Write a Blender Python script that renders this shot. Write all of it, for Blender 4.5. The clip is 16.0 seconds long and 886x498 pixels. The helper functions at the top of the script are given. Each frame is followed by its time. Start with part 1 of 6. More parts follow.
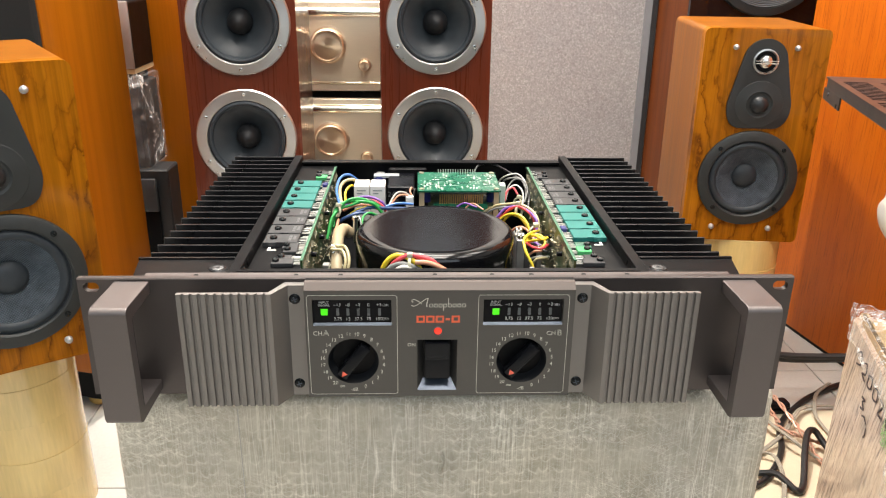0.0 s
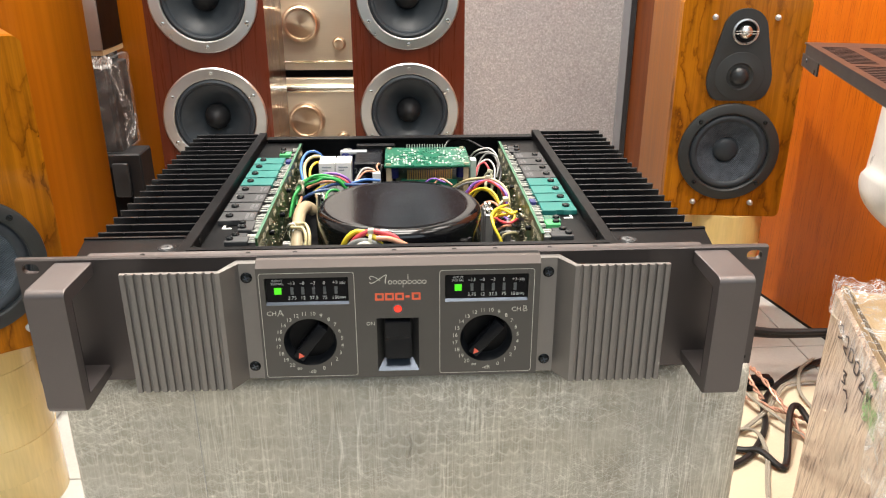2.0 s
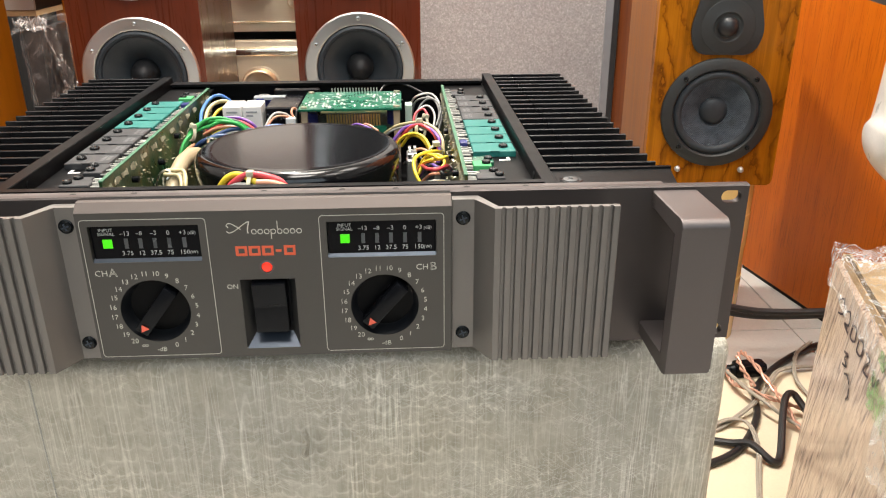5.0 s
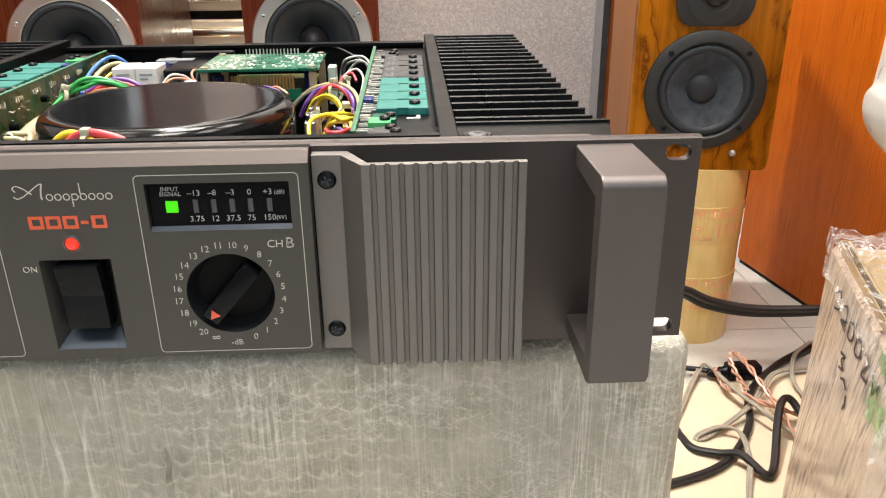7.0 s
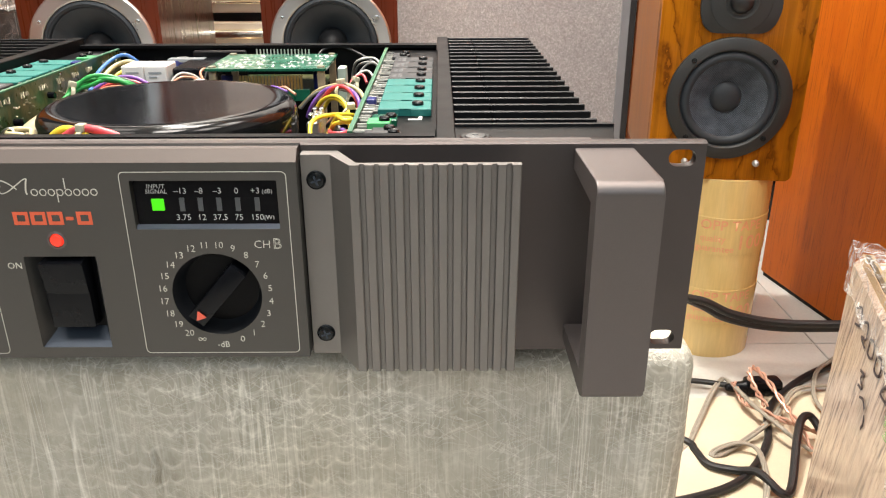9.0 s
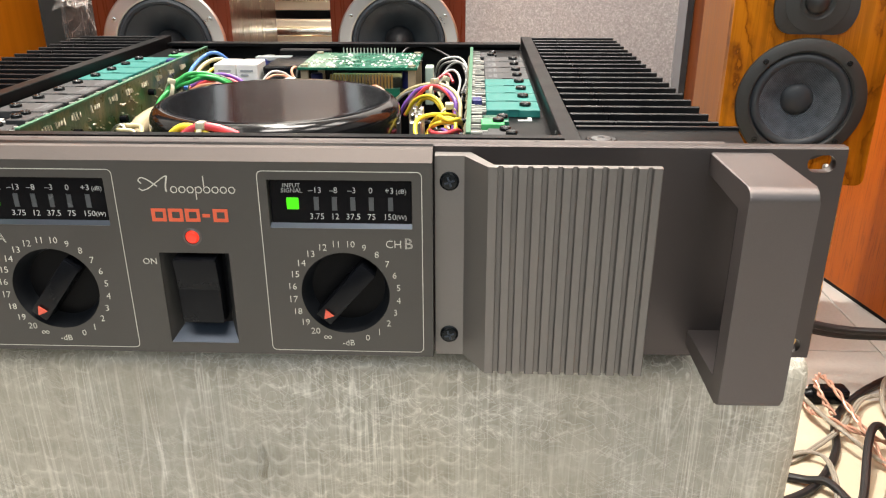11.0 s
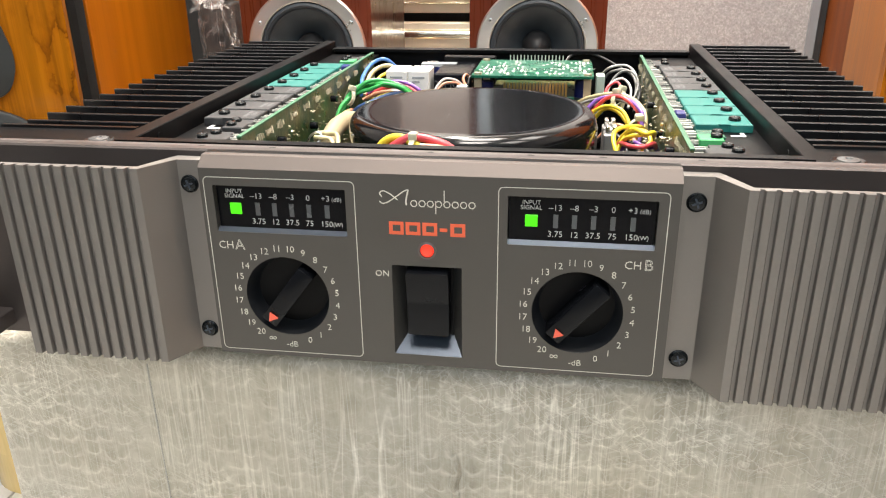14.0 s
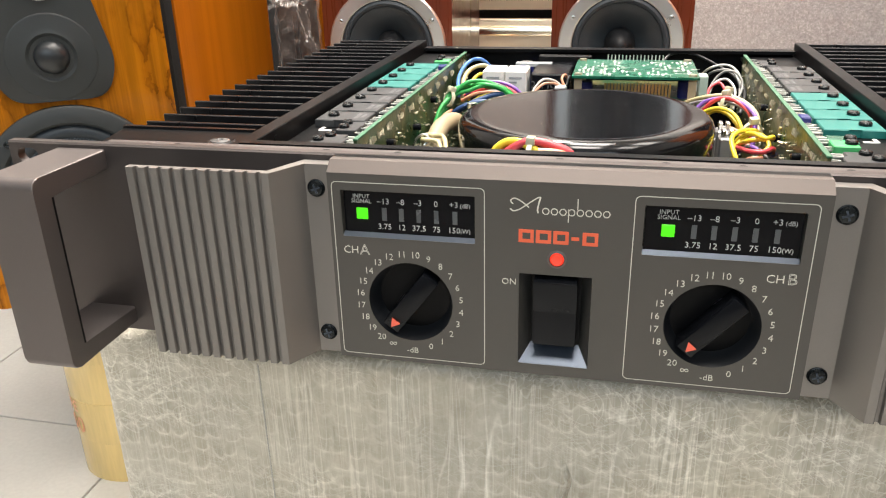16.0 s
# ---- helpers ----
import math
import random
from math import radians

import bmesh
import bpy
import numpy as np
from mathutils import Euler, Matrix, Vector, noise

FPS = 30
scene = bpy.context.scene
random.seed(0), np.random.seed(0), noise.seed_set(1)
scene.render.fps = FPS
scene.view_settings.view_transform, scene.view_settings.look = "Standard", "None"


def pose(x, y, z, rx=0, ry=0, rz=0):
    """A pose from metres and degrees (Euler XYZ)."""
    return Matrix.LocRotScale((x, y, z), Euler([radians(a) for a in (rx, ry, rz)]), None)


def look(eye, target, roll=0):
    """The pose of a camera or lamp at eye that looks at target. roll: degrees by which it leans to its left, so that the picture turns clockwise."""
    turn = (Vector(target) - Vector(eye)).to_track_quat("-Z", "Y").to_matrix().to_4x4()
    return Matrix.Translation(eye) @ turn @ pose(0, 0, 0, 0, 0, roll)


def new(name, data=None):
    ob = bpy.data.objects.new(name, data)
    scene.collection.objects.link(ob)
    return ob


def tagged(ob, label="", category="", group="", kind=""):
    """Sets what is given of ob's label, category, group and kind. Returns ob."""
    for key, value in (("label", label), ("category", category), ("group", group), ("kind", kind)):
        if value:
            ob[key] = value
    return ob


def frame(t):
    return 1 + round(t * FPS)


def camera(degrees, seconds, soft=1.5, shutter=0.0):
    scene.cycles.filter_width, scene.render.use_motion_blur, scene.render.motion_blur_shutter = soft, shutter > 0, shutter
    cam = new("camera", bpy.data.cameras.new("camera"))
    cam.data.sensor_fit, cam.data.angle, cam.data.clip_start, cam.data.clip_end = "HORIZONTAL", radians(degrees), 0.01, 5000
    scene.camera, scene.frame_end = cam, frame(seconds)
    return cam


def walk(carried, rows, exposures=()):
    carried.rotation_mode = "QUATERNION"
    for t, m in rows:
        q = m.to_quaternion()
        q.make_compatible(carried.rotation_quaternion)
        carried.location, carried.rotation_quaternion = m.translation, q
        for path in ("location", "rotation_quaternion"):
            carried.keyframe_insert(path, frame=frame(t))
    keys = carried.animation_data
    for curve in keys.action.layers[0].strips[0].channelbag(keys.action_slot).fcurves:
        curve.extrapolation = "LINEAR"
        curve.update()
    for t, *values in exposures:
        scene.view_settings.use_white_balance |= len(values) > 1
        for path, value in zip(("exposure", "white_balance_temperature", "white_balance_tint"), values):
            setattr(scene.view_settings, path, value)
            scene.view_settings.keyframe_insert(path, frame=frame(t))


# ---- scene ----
cam = camera(59.4, 16.0, soft=1.15)
PATH = [
    (0, (-0.017, -0.479, 0.682), (0.053, 1.387, -0.033), 0.7),
    (0.5, (-0.012, -0.476, 0.679), (0.062, 1.388, -0.041), 0.6),
    (1, (-0.009, -0.474, 0.676), (0.07, 1.388, -0.051), 0.4),
    (1.5, (-0.003, -0.47, 0.671), (0.082, 1.387, -0.068), 0.3),
    (2, (0.004, -0.46, 0.667), (0.098, 1.391, -0.085), 0.0),
    (2.5, (0.01, -0.448, 0.664), (0.11, 1.397, -0.1), -0.2),
    (3, (0.013, -0.443, 0.662), (0.116, 1.399, -0.11), -0.4),
    (3.5, (0.019, -0.43, 0.654), (0.122, 1.41, -0.123), -0.4),
    (4, (0.036, -0.408, 0.638), (0.136, 1.432, -0.139), -0.3),
    (4.2, (0.044, -0.399, 0.629), (0.144, 1.443, -0.143), -0.1),
    (6.3, (0.099, -0.316, 0.567), (0.184, 1.526, -0.208), -0.5),
    (6.5, (0.107, -0.308, 0.562), (0.191, 1.533, -0.215), -0.5),
    (7, (0.128, -0.291, 0.555), (0.2, 1.553, -0.217), -0.6),
    (7.5, (0.146, -0.287, 0.554), (0.203, 1.561, -0.207), -0.5),
    (8, (0.15, -0.285, 0.55), (0.191, 1.567, -0.205), -0.4),
    (10.5, (0.112, -0.282, 0.552), (0.06, 1.566, -0.209), -0.0),
    (11, (0.104, -0.282, 0.552), (0.028, 1.566, -0.21), -0.1),
    (11.5, (0.097, -0.281, 0.552), (-0.002, 1.565, -0.213), -0.1),
    (12, (0.089, -0.28, 0.552), (-0.037, 1.563, -0.213), -0.2),
    (12.5, (0.081, -0.28, 0.553), (-0.077, 1.56, -0.214), -0.2),
    (13, (0.068, -0.28, 0.554), (-0.128, 1.557, -0.212), -0.3),
    (13.5, (0.056, -0.28, 0.556), (-0.188, 1.552, -0.208), -0.5),
    (14, (0.046, -0.28, 0.557), (-0.241, 1.547, -0.205), -0.7),
    (14.5, (0.036, -0.28, 0.558), (-0.293, 1.541, -0.203), -0.8),
    (15, (0.028, -0.279, 0.559), (-0.338, 1.533, -0.204), -1.0),
    (15.5, (0.022, -0.28, 0.559), (-0.375, 1.524, -0.208), -1.2),
    (16, (0.017, -0.279, 0.56), (-0.404, 1.518, -0.211), -1.4),
]
walk(cam, [(t, look(eye, target, roll)) for t, eye, target, roll in PATH], [(0, 0.06), (4, 0.04), (7, 0.0), (8, 0.04), (12, 0.25), (14, 0.34), (16, 0.24)])


# ---------------------------------------------------------------- light
world = bpy.data.worlds.new("room_world")
scene.world = world
world.use_nodes = True
world.node_tree.nodes["Background"].inputs[0].default_value = (0.9, 0.95, 1.0, 1)
world.node_tree.nodes["Background"].inputs[1].default_value = 0.05
LAMPS = [(lx, ly, k * q) for ly, k in ((-0.5, 0.95), (0.47, 1.1)) for lx, q in ((-0.95, 0.3), (0.1, 1.8), (1.15, 0.8))]
LAMP_WATTS = 17.5
DOWNLIGHT = (-0.30, 1.06, 85.0)  # x, y, watts
SHOPFRONT = (-1.2, 1.3, 1.0, 2.3)
DAY_WATTS, DAY_COLOUR = 25.0, (0.8, 0.92, 1.0)
LAMP_COLOUR = (1.0, 0.938, 0.86)

# ---------------------------------------------------------------- materials


def nodes_of(name):
    m = bpy.data.materials.new(name)
    m.use_nodes = True
    nt = m.node_tree
    return m, nt, nt.nodes["Principled BSDF"]


def coords(nt, scale=(1, 1, 1), rot=(0, 0, 0), kind="Object"):
    tc = nt.nodes.new("ShaderNodeTexCoord")
    mp = nt.nodes.new("ShaderNodeMapping")
    mp.inputs["Scale"].default_value = scale
    mp.inputs["Rotation"].default_value = rot
    nt.links.new(tc.outputs[kind], mp.inputs["Vector"])
    return mp.outputs["Vector"]


def noise_tex(nt, vec, scale, detail=4.0, rough=0.55, distort=0.0):
    n = nt.nodes.new("ShaderNodeTexNoise")
    n.inputs["Scale"].default_value = scale
    n.inputs["Detail"].default_value = detail
    n.inputs["Roughness"].default_value = rough
    n.inputs["Distortion"].default_value = distort
    nt.links.new(vec, n.inputs["Vector"])
    return n.outputs["Fac"]


def ramp(nt, fac, stops):
    r = nt.nodes.new("ShaderNodeValToRGB")
    el = r.color_ramp.elements
    while len(el) < len(stops):
        el.new(0.5)
    for e, (p, c) in zip(el, stops):
        e.position = p
        e.color = (*c, 1) if len(c) == 3 else c
    nt.links.new(fac, r.inputs["Fac"])
    return r.outputs["Color"]


def maths(nt, op, a, b):
    n = nt.nodes.new("ShaderNodeMath")
    n.operation = op
    for k, v in enumerate((a, b)):
        if isinstance(v, (int, float)):
            n.inputs[k].default_value = v
        else:
            nt.links.new(v, n.inputs[k])
    return n.outputs[0]


def mixed(nt, fac, a, b, mode="MIX"):
    n = nt.nodes.new("ShaderNodeMix")
    n.data_type = "RGBA"
    n.blend_type = mode
    for key, v in ((0, fac), (6, a), (7, b)):
        if isinstance(v, (int, float)):
            n.inputs[key].default_value = v
        elif isinstance(v, tuple):
            n.inputs[key].default_value = (*v, 1)
        else:
            nt.links.new(v, n.inputs[key])
    return n.outputs[2]


def bump(nt, bsdf, height, strength, distance=0.001):
    b = nt.nodes.new("ShaderNodeBump")
    b.inputs["Strength"].default_value = strength
    b.inputs["Distance"].default_value = distance
    nt.links.new(height, b.inputs["Height"])
    nt.links.new(b.outputs["Normal"], bsdf.inputs["Normal"])


def plain(name, colour, rough=0.5, metal=0.0, vary=0.12, scale=60.0, fine=900.0, relief=0.0, coat=0.0, stretch=(1, 1, 1), spec=0.5, glow=None):
    """Colour with large and fine variation, uneven gloss and a fine relief."""
    m, nt, b = nodes_of(name)
    vec = coords(nt, stretch)
    n1 = noise_tex(nt, vec, scale)
    n2 = noise_tex(nt, vec, fine, 2.0)
    mixn = maths(nt, "ADD", maths(nt, "MULTIPLY", n1, 0.6), maths(nt, "MULTIPLY", n2, 0.4))
    lo = tuple(max(0.0, c * (1 - 2 * vary)) for c in colour)
    hi = tuple(min(1.0, c * (1 + 2 * vary)) for c in colour)
    nt.links.new(ramp(nt, mixn, ((0.2, lo), (0.8, hi))), b.inputs["Base Color"])
    nt.links.new(maths(nt, "ADD", maths(nt, "MULTIPLY", n1, 0.16), rough - 0.08), b.inputs["Roughness"])
    b.inputs["Metallic"].default_value = metal
    b.inputs["Specular IOR Level"].default_value = spec
    b.inputs["Coat Weight"].default_value = coat
    b.inputs["Coat Roughness"].default_value = 0.06
    if relief:
        bump(nt, b, n2, relief, 0.0005)
    if glow:
        b.inputs["Emission Color"].default_value = (*glow[0], 1)
        b.inputs["Emission Strength"].default_value = glow[1]
    return m


def wood(name, dark, mid, light, rough=0.28, coat=0.4, scale=26.0, veins=False, spec=0.3, pore=0.7, edges=(0.4, 0.56)):
    """Varnished veneer with the grain upright."""
    m, nt, b = nodes_of(name)
    v1 = coords(nt, (1, 1, 0.06))
    n1 = noise_tex(nt, v1, scale, 6.0, 0.6, 0.2)
    v2 = coords(nt, (1, 1, 0.025))
    n2 = noise_tex(nt, v2, scale * 9, 4.0, 0.7)
    col = ramp(nt, n1, ((0.3, dark), (0.5, mid), (0.72, light)))
    pores = ramp(nt, n2, ((edges[0], (0.58, 0.58, 0.58)), (edges[1], (1, 1, 1))))
    col = mixed(nt, pore, col, pores, "MULTIPLY")
    if veins:
        sep = nt.nodes.new("ShaderNodeSeparateXYZ")
        nt.links.new(coords(nt), sep.inputs[0])
        sway = maths(nt, "MULTIPLY", noise_tex(nt, coords(nt, (1, 1, 0.34)), 15.0, 2.5, 0.5), 6.5)
        shiver = maths(nt, "MULTIPLY", noise_tex(nt, coords(nt, (1, 1, 0.6)), 95.0, 3.0, 0.6), 0.7)
        run = maths(nt, "ADD", maths(nt, "MULTIPLY", maths(nt, "ADD", sep.outputs[0], sep.outputs[1]), 34.0), maths(nt, "ADD", sway, shiver))
        band = maths(nt, "FRACT", run, 0.0)
        line = ramp(nt, band, ((0.0, (0.2, 0.13, 0.08)), (0.05, (0.36, 0.27, 0.2)), (0.13, (0.72, 0.66, 0.58)), (0.3, (1, 1, 1)), (0.86, (1, 1, 1)), (1.0, (0.7, 0.63, 0.54))))
        patch = ramp(nt, noise_tex(nt, coords(nt, (1, 1, 0.4)), 9.0, 3.0), ((0.44, (0.05, 0.05, 0.05)), (0.62, (0.9, 0.9, 0.9))))
        line = mixed(nt, patch, line, (1.0, 1.0, 1.0))
        col = mixed(nt, 0.85, col, line, "MULTIPLY")
        tone = ramp(nt, noise_tex(nt, coords(nt, (1, 1, 0.4)), 7.0, 4.0, 0.6, 0.5), ((0.33, (0.6, 0.54, 0.48)), (0.47, (0.95, 0.94, 0.92)), (0.62, (1.1, 1.1, 1.1))))
        col = mixed(nt, 1.0, col, tone, "MULTIPLY")
    nt.links.new(col, b.inputs["Base Color"])
    nt.links.new(maths(nt, "ADD", maths(nt, "MULTIPLY", n2, 0.15), rough - 0.07), b.inputs["Roughness"])
    b.inputs["Coat Weight"].default_value = coat
    b.inputs["Coat Roughness"].default_value = 0.08
    b.inputs["Specular IOR Level"].default_value = spec
    bump(nt, b, n2, 0.08, 0.0004)
    return m


def foam_wrap(name):
    """Stretch film over bubble wrap: rows of pressed bubbles with painted highlights, pulled upright fibres and slack
    curls.
    """
    m, nt, b = nodes_of(name)
    vec = coords(nt)

    def moved(scale, amount, seed):
        """The coordinates, pushed about in the plane of the front."""
        mv = nt.nodes.new("ShaderNodeVectorMath")
        mv.operation = "ADD"
        nt.links.new(vec, mv.inputs[0])
        cx = nt.nodes.new("ShaderNodeCombineXYZ")
        for k, turn in ((0, (seed, 0.2, 1.1)), (2, (0.7, seed, 0.3))):
            n = noise_tex(nt, coords(nt, (1, 1, 1), turn), scale, 2.0)
            nt.links.new(maths(nt, "MULTIPLY", maths(nt, "SUBTRACT", n, 0.5), amount), cx.inputs[k])
        nt.links.new(cx.outputs[0], mv.inputs[1])
        return mv.outputs[0]

    def flat(at):
        turned_ = nt.nodes.new("ShaderNodeMapping")
        turned_.inputs["Rotation"].default_value = (radians(90), 0, 0)
        nt.links.new(at, turned_.inputs["Vector"])
        return turned_.outputs["Vector"]

    vo = nt.nodes.new("ShaderNodeTexVoronoi")
    vo.feature, vo.voronoi_dimensions = "F1", "2D"
    vo.inputs["Scale"].default_value = 98.0
    vo.inputs["Randomness"].default_value = 0.45
    at = flat(moved(60.0, 0.012, 0.4))
    nt.links.new(at, vo.inputs["Vector"])
    gap = nt.nodes.new("ShaderNodeVectorMath")
    gap.operation = "SUBTRACT"
    nt.links.new(at, gap.inputs[0])
    nt.links.new(vo.outputs["Position"], gap.inputs[1])
    low = nt.nodes.new("ShaderNodeSeparateXYZ")
    nt.links.new(gap.outputs[0], low.inputs[0])
    # lower rims painted paler and hollows darker, as light catches the bubbles
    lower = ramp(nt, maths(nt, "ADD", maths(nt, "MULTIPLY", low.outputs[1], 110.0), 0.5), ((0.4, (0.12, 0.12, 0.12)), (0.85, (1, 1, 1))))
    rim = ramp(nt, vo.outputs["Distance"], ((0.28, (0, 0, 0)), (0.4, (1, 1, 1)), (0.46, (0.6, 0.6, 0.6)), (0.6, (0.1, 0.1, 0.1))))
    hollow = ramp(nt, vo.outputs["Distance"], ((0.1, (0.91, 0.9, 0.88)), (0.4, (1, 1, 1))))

    def strands(stretch, scale, step, width, distort, tilt=0.0):
        lay = nt.nodes.new("ShaderNodeMapping")
        lay.inputs["Scale"].default_value = stretch
        nt.links.new(coords(nt, (1, 1, 1), (0, tilt, 0)), lay.inputs["Vector"])
        n = noise_tex(nt, lay.outputs["Vector"], scale, 2.0, 0.55, distort)
        return ramp(nt, maths(nt, "PINGPONG", n, step), ((0.0, (1, 1, 1)), (width, (0, 0, 0))))

    def patches(scale, lo, hi, stretch=(1, 1, 1), turn=(0, 0, 0)):
        return ramp(nt, noise_tex(nt, coords(nt, stretch, turn), scale, 2.0), ((lo, (0, 0, 0)), (hi, (1, 1, 1))))

    def add(*terms):
        total = terms[0]
        for term in terms[1:]:
            total = maths(nt, "ADD", total, term)
        return total

    def times(x, y):
        return maths(nt, "MULTIPLY", x, y)

    fibre = strands((1, 1, 0.035), 150.0, 0.09, 0.03, 0.25)
    cord = strands((1, 1, 0.05), 60.0, 0.1, 0.011, 0.3)
    slant = strands((0.25, 1, 1), 120.0, 0.09, 0.02, 0.5, 0.4)
    slant2 = strands((0.25, 1, 1), 110.0, 0.09, 0.02, 0.5, -0.55)
    curl = strands((1, 1, 0.8), 62.0, 0.08, 0.022, 1.2)
    upright = patches(16.0, 0.4, 0.6, (1, 1, 0.35))
    bubbly = patches(10.0, 0.36, 0.58, (1, 1, 0.8), (0.3, 0, 0.9))
    slack = patches(13.0, 0.42, 0.62, (0.6, 1, 1), (0.2, 0.4, 0))
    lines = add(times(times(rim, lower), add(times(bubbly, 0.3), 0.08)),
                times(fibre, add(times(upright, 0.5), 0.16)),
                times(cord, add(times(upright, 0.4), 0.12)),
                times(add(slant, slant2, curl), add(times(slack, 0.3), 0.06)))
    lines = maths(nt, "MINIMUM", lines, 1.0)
    fine = noise_tex(nt, coords(nt, (1, 1, 0.12)), 380.0, 3.0, 0.7, 0.4)
    blot = noise_tex(nt, vec, 34.0, 4.0, 0.6)
    col = ramp(nt, add(times(blot, 0.6), times(fine, 0.4)), ((0.32, FOAM_DARK), (0.5, FOAM_MID), (0.68, FOAM_PALE)))
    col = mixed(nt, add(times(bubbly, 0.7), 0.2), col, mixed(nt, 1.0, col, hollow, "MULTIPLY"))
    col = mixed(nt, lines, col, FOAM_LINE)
    tone = ramp(nt, noise_tex(nt, coords(nt, (1, 1, 0.6)), 7.0, 3.0), ((0.35, (0.87, 0.875, 0.89)), (0.65, (1.08, 1.05, 1.0))))
    nt.links.new(mixed(nt, 1.0, col, tone, "MULTIPLY"), b.inputs["Base Color"])
    b.inputs["Roughness"].default_value = 0.36
    b.inputs["Coat Weight"].default_value = 0.25
    b.inputs["Coat Roughness"].default_value = 0.2
    bump(nt, b, add(times(vo.outputs["Distance"], -0.8), lines, times(fine, 0.4)), 0.5, 0.0011)
    return m


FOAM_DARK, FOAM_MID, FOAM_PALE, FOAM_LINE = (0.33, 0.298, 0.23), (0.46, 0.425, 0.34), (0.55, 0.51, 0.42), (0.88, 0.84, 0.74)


def dusty_lacquer(name):
    """Black lacquer with a scatter of pale dust specks."""
    m, nt, b = nodes_of(name)
    vec = coords(nt)
    specks = ramp(nt, noise_tex(nt, vec, 760.0, 1.0), ((0.715, (0, 0, 0)), (0.745, (1, 1, 1))))
    where = ramp(nt, noise_tex(nt, vec, 22.0, 3.0), ((0.48, (0, 0, 0)), (0.6, (1, 1, 1))))
    dust = maths(nt, "MULTIPLY", specks, where)
    nt.links.new(mixed(nt, dust, (0.005, 0.005, 0.0058), (0.12, 0.12, 0.125)), b.inputs["Base Color"])
    haze = noise_tex(nt, vec, 40.0)
    nt.links.new(maths(nt, "ADD", maths(nt, "ADD", maths(nt, "MULTIPLY", haze, 0.06), 0.09), maths(nt, "MULTIPLY", dust, 0.5)), b.inputs["Roughness"])
    b.inputs["Specular IOR Level"].default_value = 0.36
    return m


def clear_film(name, tint=(0.95, 0.95, 0.95), cover=0.35):
    """Crumpled clear plastic: mostly seen through, with sharp glints."""
    m, nt, b = nodes_of(name)
    vec = coords(nt)
    n1 = noise_tex(nt, coords(nt, (1, 1, 0.55)), 30.0, 5.0, 0.65, 0.8)
    b.inputs["Base Color"].default_value = (*tint, 1)
    b.inputs["Roughness"].default_value = 0.12
    b.inputs["Specular IOR Level"].default_value = 0.8
    folds = ramp(nt, maths(nt, "PINGPONG", n1, 0.09), ((0.0, (1, 1, 1)), (0.018, (0, 0, 0))))
    broad = ramp(nt, n1, ((0.45, (0, 0, 0)), (0.65, (1, 1, 1))))
    creases = maths(nt, "ADD", maths(nt, "MULTIPLY", folds, cover), maths(nt, "ADD", maths(nt, "MULTIPLY", broad, cover * 0.4), 0.04))
    nt.links.new(creases, b.inputs["Alpha"])
    bump(nt, b, n1, 0.9, 0.004)
    return m


def streaked_carton(name):
    """Beige-pink board under tight film: fine slanting pulls, smears and a crinkled gloss."""
    m, nt, b = nodes_of(name)

    def slanted(tilt, stretch):
        lay = nt.nodes.new("ShaderNodeMapping")
        lay.inputs["Scale"].default_value = stretch
        nt.links.new(coords(nt, (1, 1, 1), (tilt, 0, 0)), lay.inputs["Vector"])
        return lay.outputs["Vector"]

    pulls = noise_tex(nt, slanted(-0.26, (1, 1, 0.11)), 230.0, 3.0, 0.6, 0.3)
    broad = noise_tex(nt, slanted(-0.2, (1, 1, 0.35)), 22.0, 4.0)
    smear = noise_tex(nt, coords(nt), 48.0, 4.0, 0.6, 0.8)
    col = ramp(nt, pulls, ((0.36, (0.13, 0.085, 0.08)), (0.42, (0.34, 0.24, 0.185)), (0.48, (0.5, 0.375, 0.285)), (0.64, (0.66, 0.54, 0.44))))
    calm = mixed(nt, ramp(nt, broad, ((0.46, (0, 0, 0)), (0.62, (0.85, 0.85, 0.85)))), col, (0.52, 0.41, 0.32))
    col = mixed(nt, 1.0, calm, ramp(nt, smear, ((0.3, (0.84, 0.83, 0.82)), (0.68, (1.12, 1.12, 1.12)))), "MULTIPLY")
    nt.links.new(col, b.inputs["Base Color"])
    b.inputs["Roughness"].default_value = 0.34
    b.inputs["Coat Weight"].default_value = 0.5
    b.inputs["Coat Roughness"].default_value = 0.12
    bump(nt, b, maths(nt, "ADD", pulls, maths(nt, "MULTIPLY", smear, 1.6)), 0.55, 0.0016)
    return m


def woven(name):
    """Coarse cloth of dark blue-grey threads under a clear coat."""
    m, nt, b = nodes_of(name)
    sep = nt.nodes.new("ShaderNodeSeparateXYZ")
    nt.links.new(coords(nt), sep.inputs[0])
    warp = maths(nt, "SINE", maths(nt, "MULTIPLY", sep.outputs[0], 2300.0), 0.0)
    weft = maths(nt, "SINE", maths(nt, "MULTIPLY", sep.outputs[2], 2300.0), 0.0)
    cloth = maths(nt, "MULTIPLY", warp, weft)
    tone = maths(nt, "ADD", maths(nt, "MULTIPLY", cloth, 0.3), maths(nt, "MULTIPLY", noise_tex(nt, coords(nt), 70.0), 1.0))
    nt.links.new(ramp(nt, tone, ((0.2, (0.016, 0.024, 0.034)), (0.8, (0.085, 0.108, 0.135)))), b.inputs["Base Color"])
    b.inputs["Roughness"].default_value = 0.38
    b.inputs["Specular IOR Level"].default_value = 0.4
    bump(nt, b, cloth, 0.8, 0.0007)
    return m


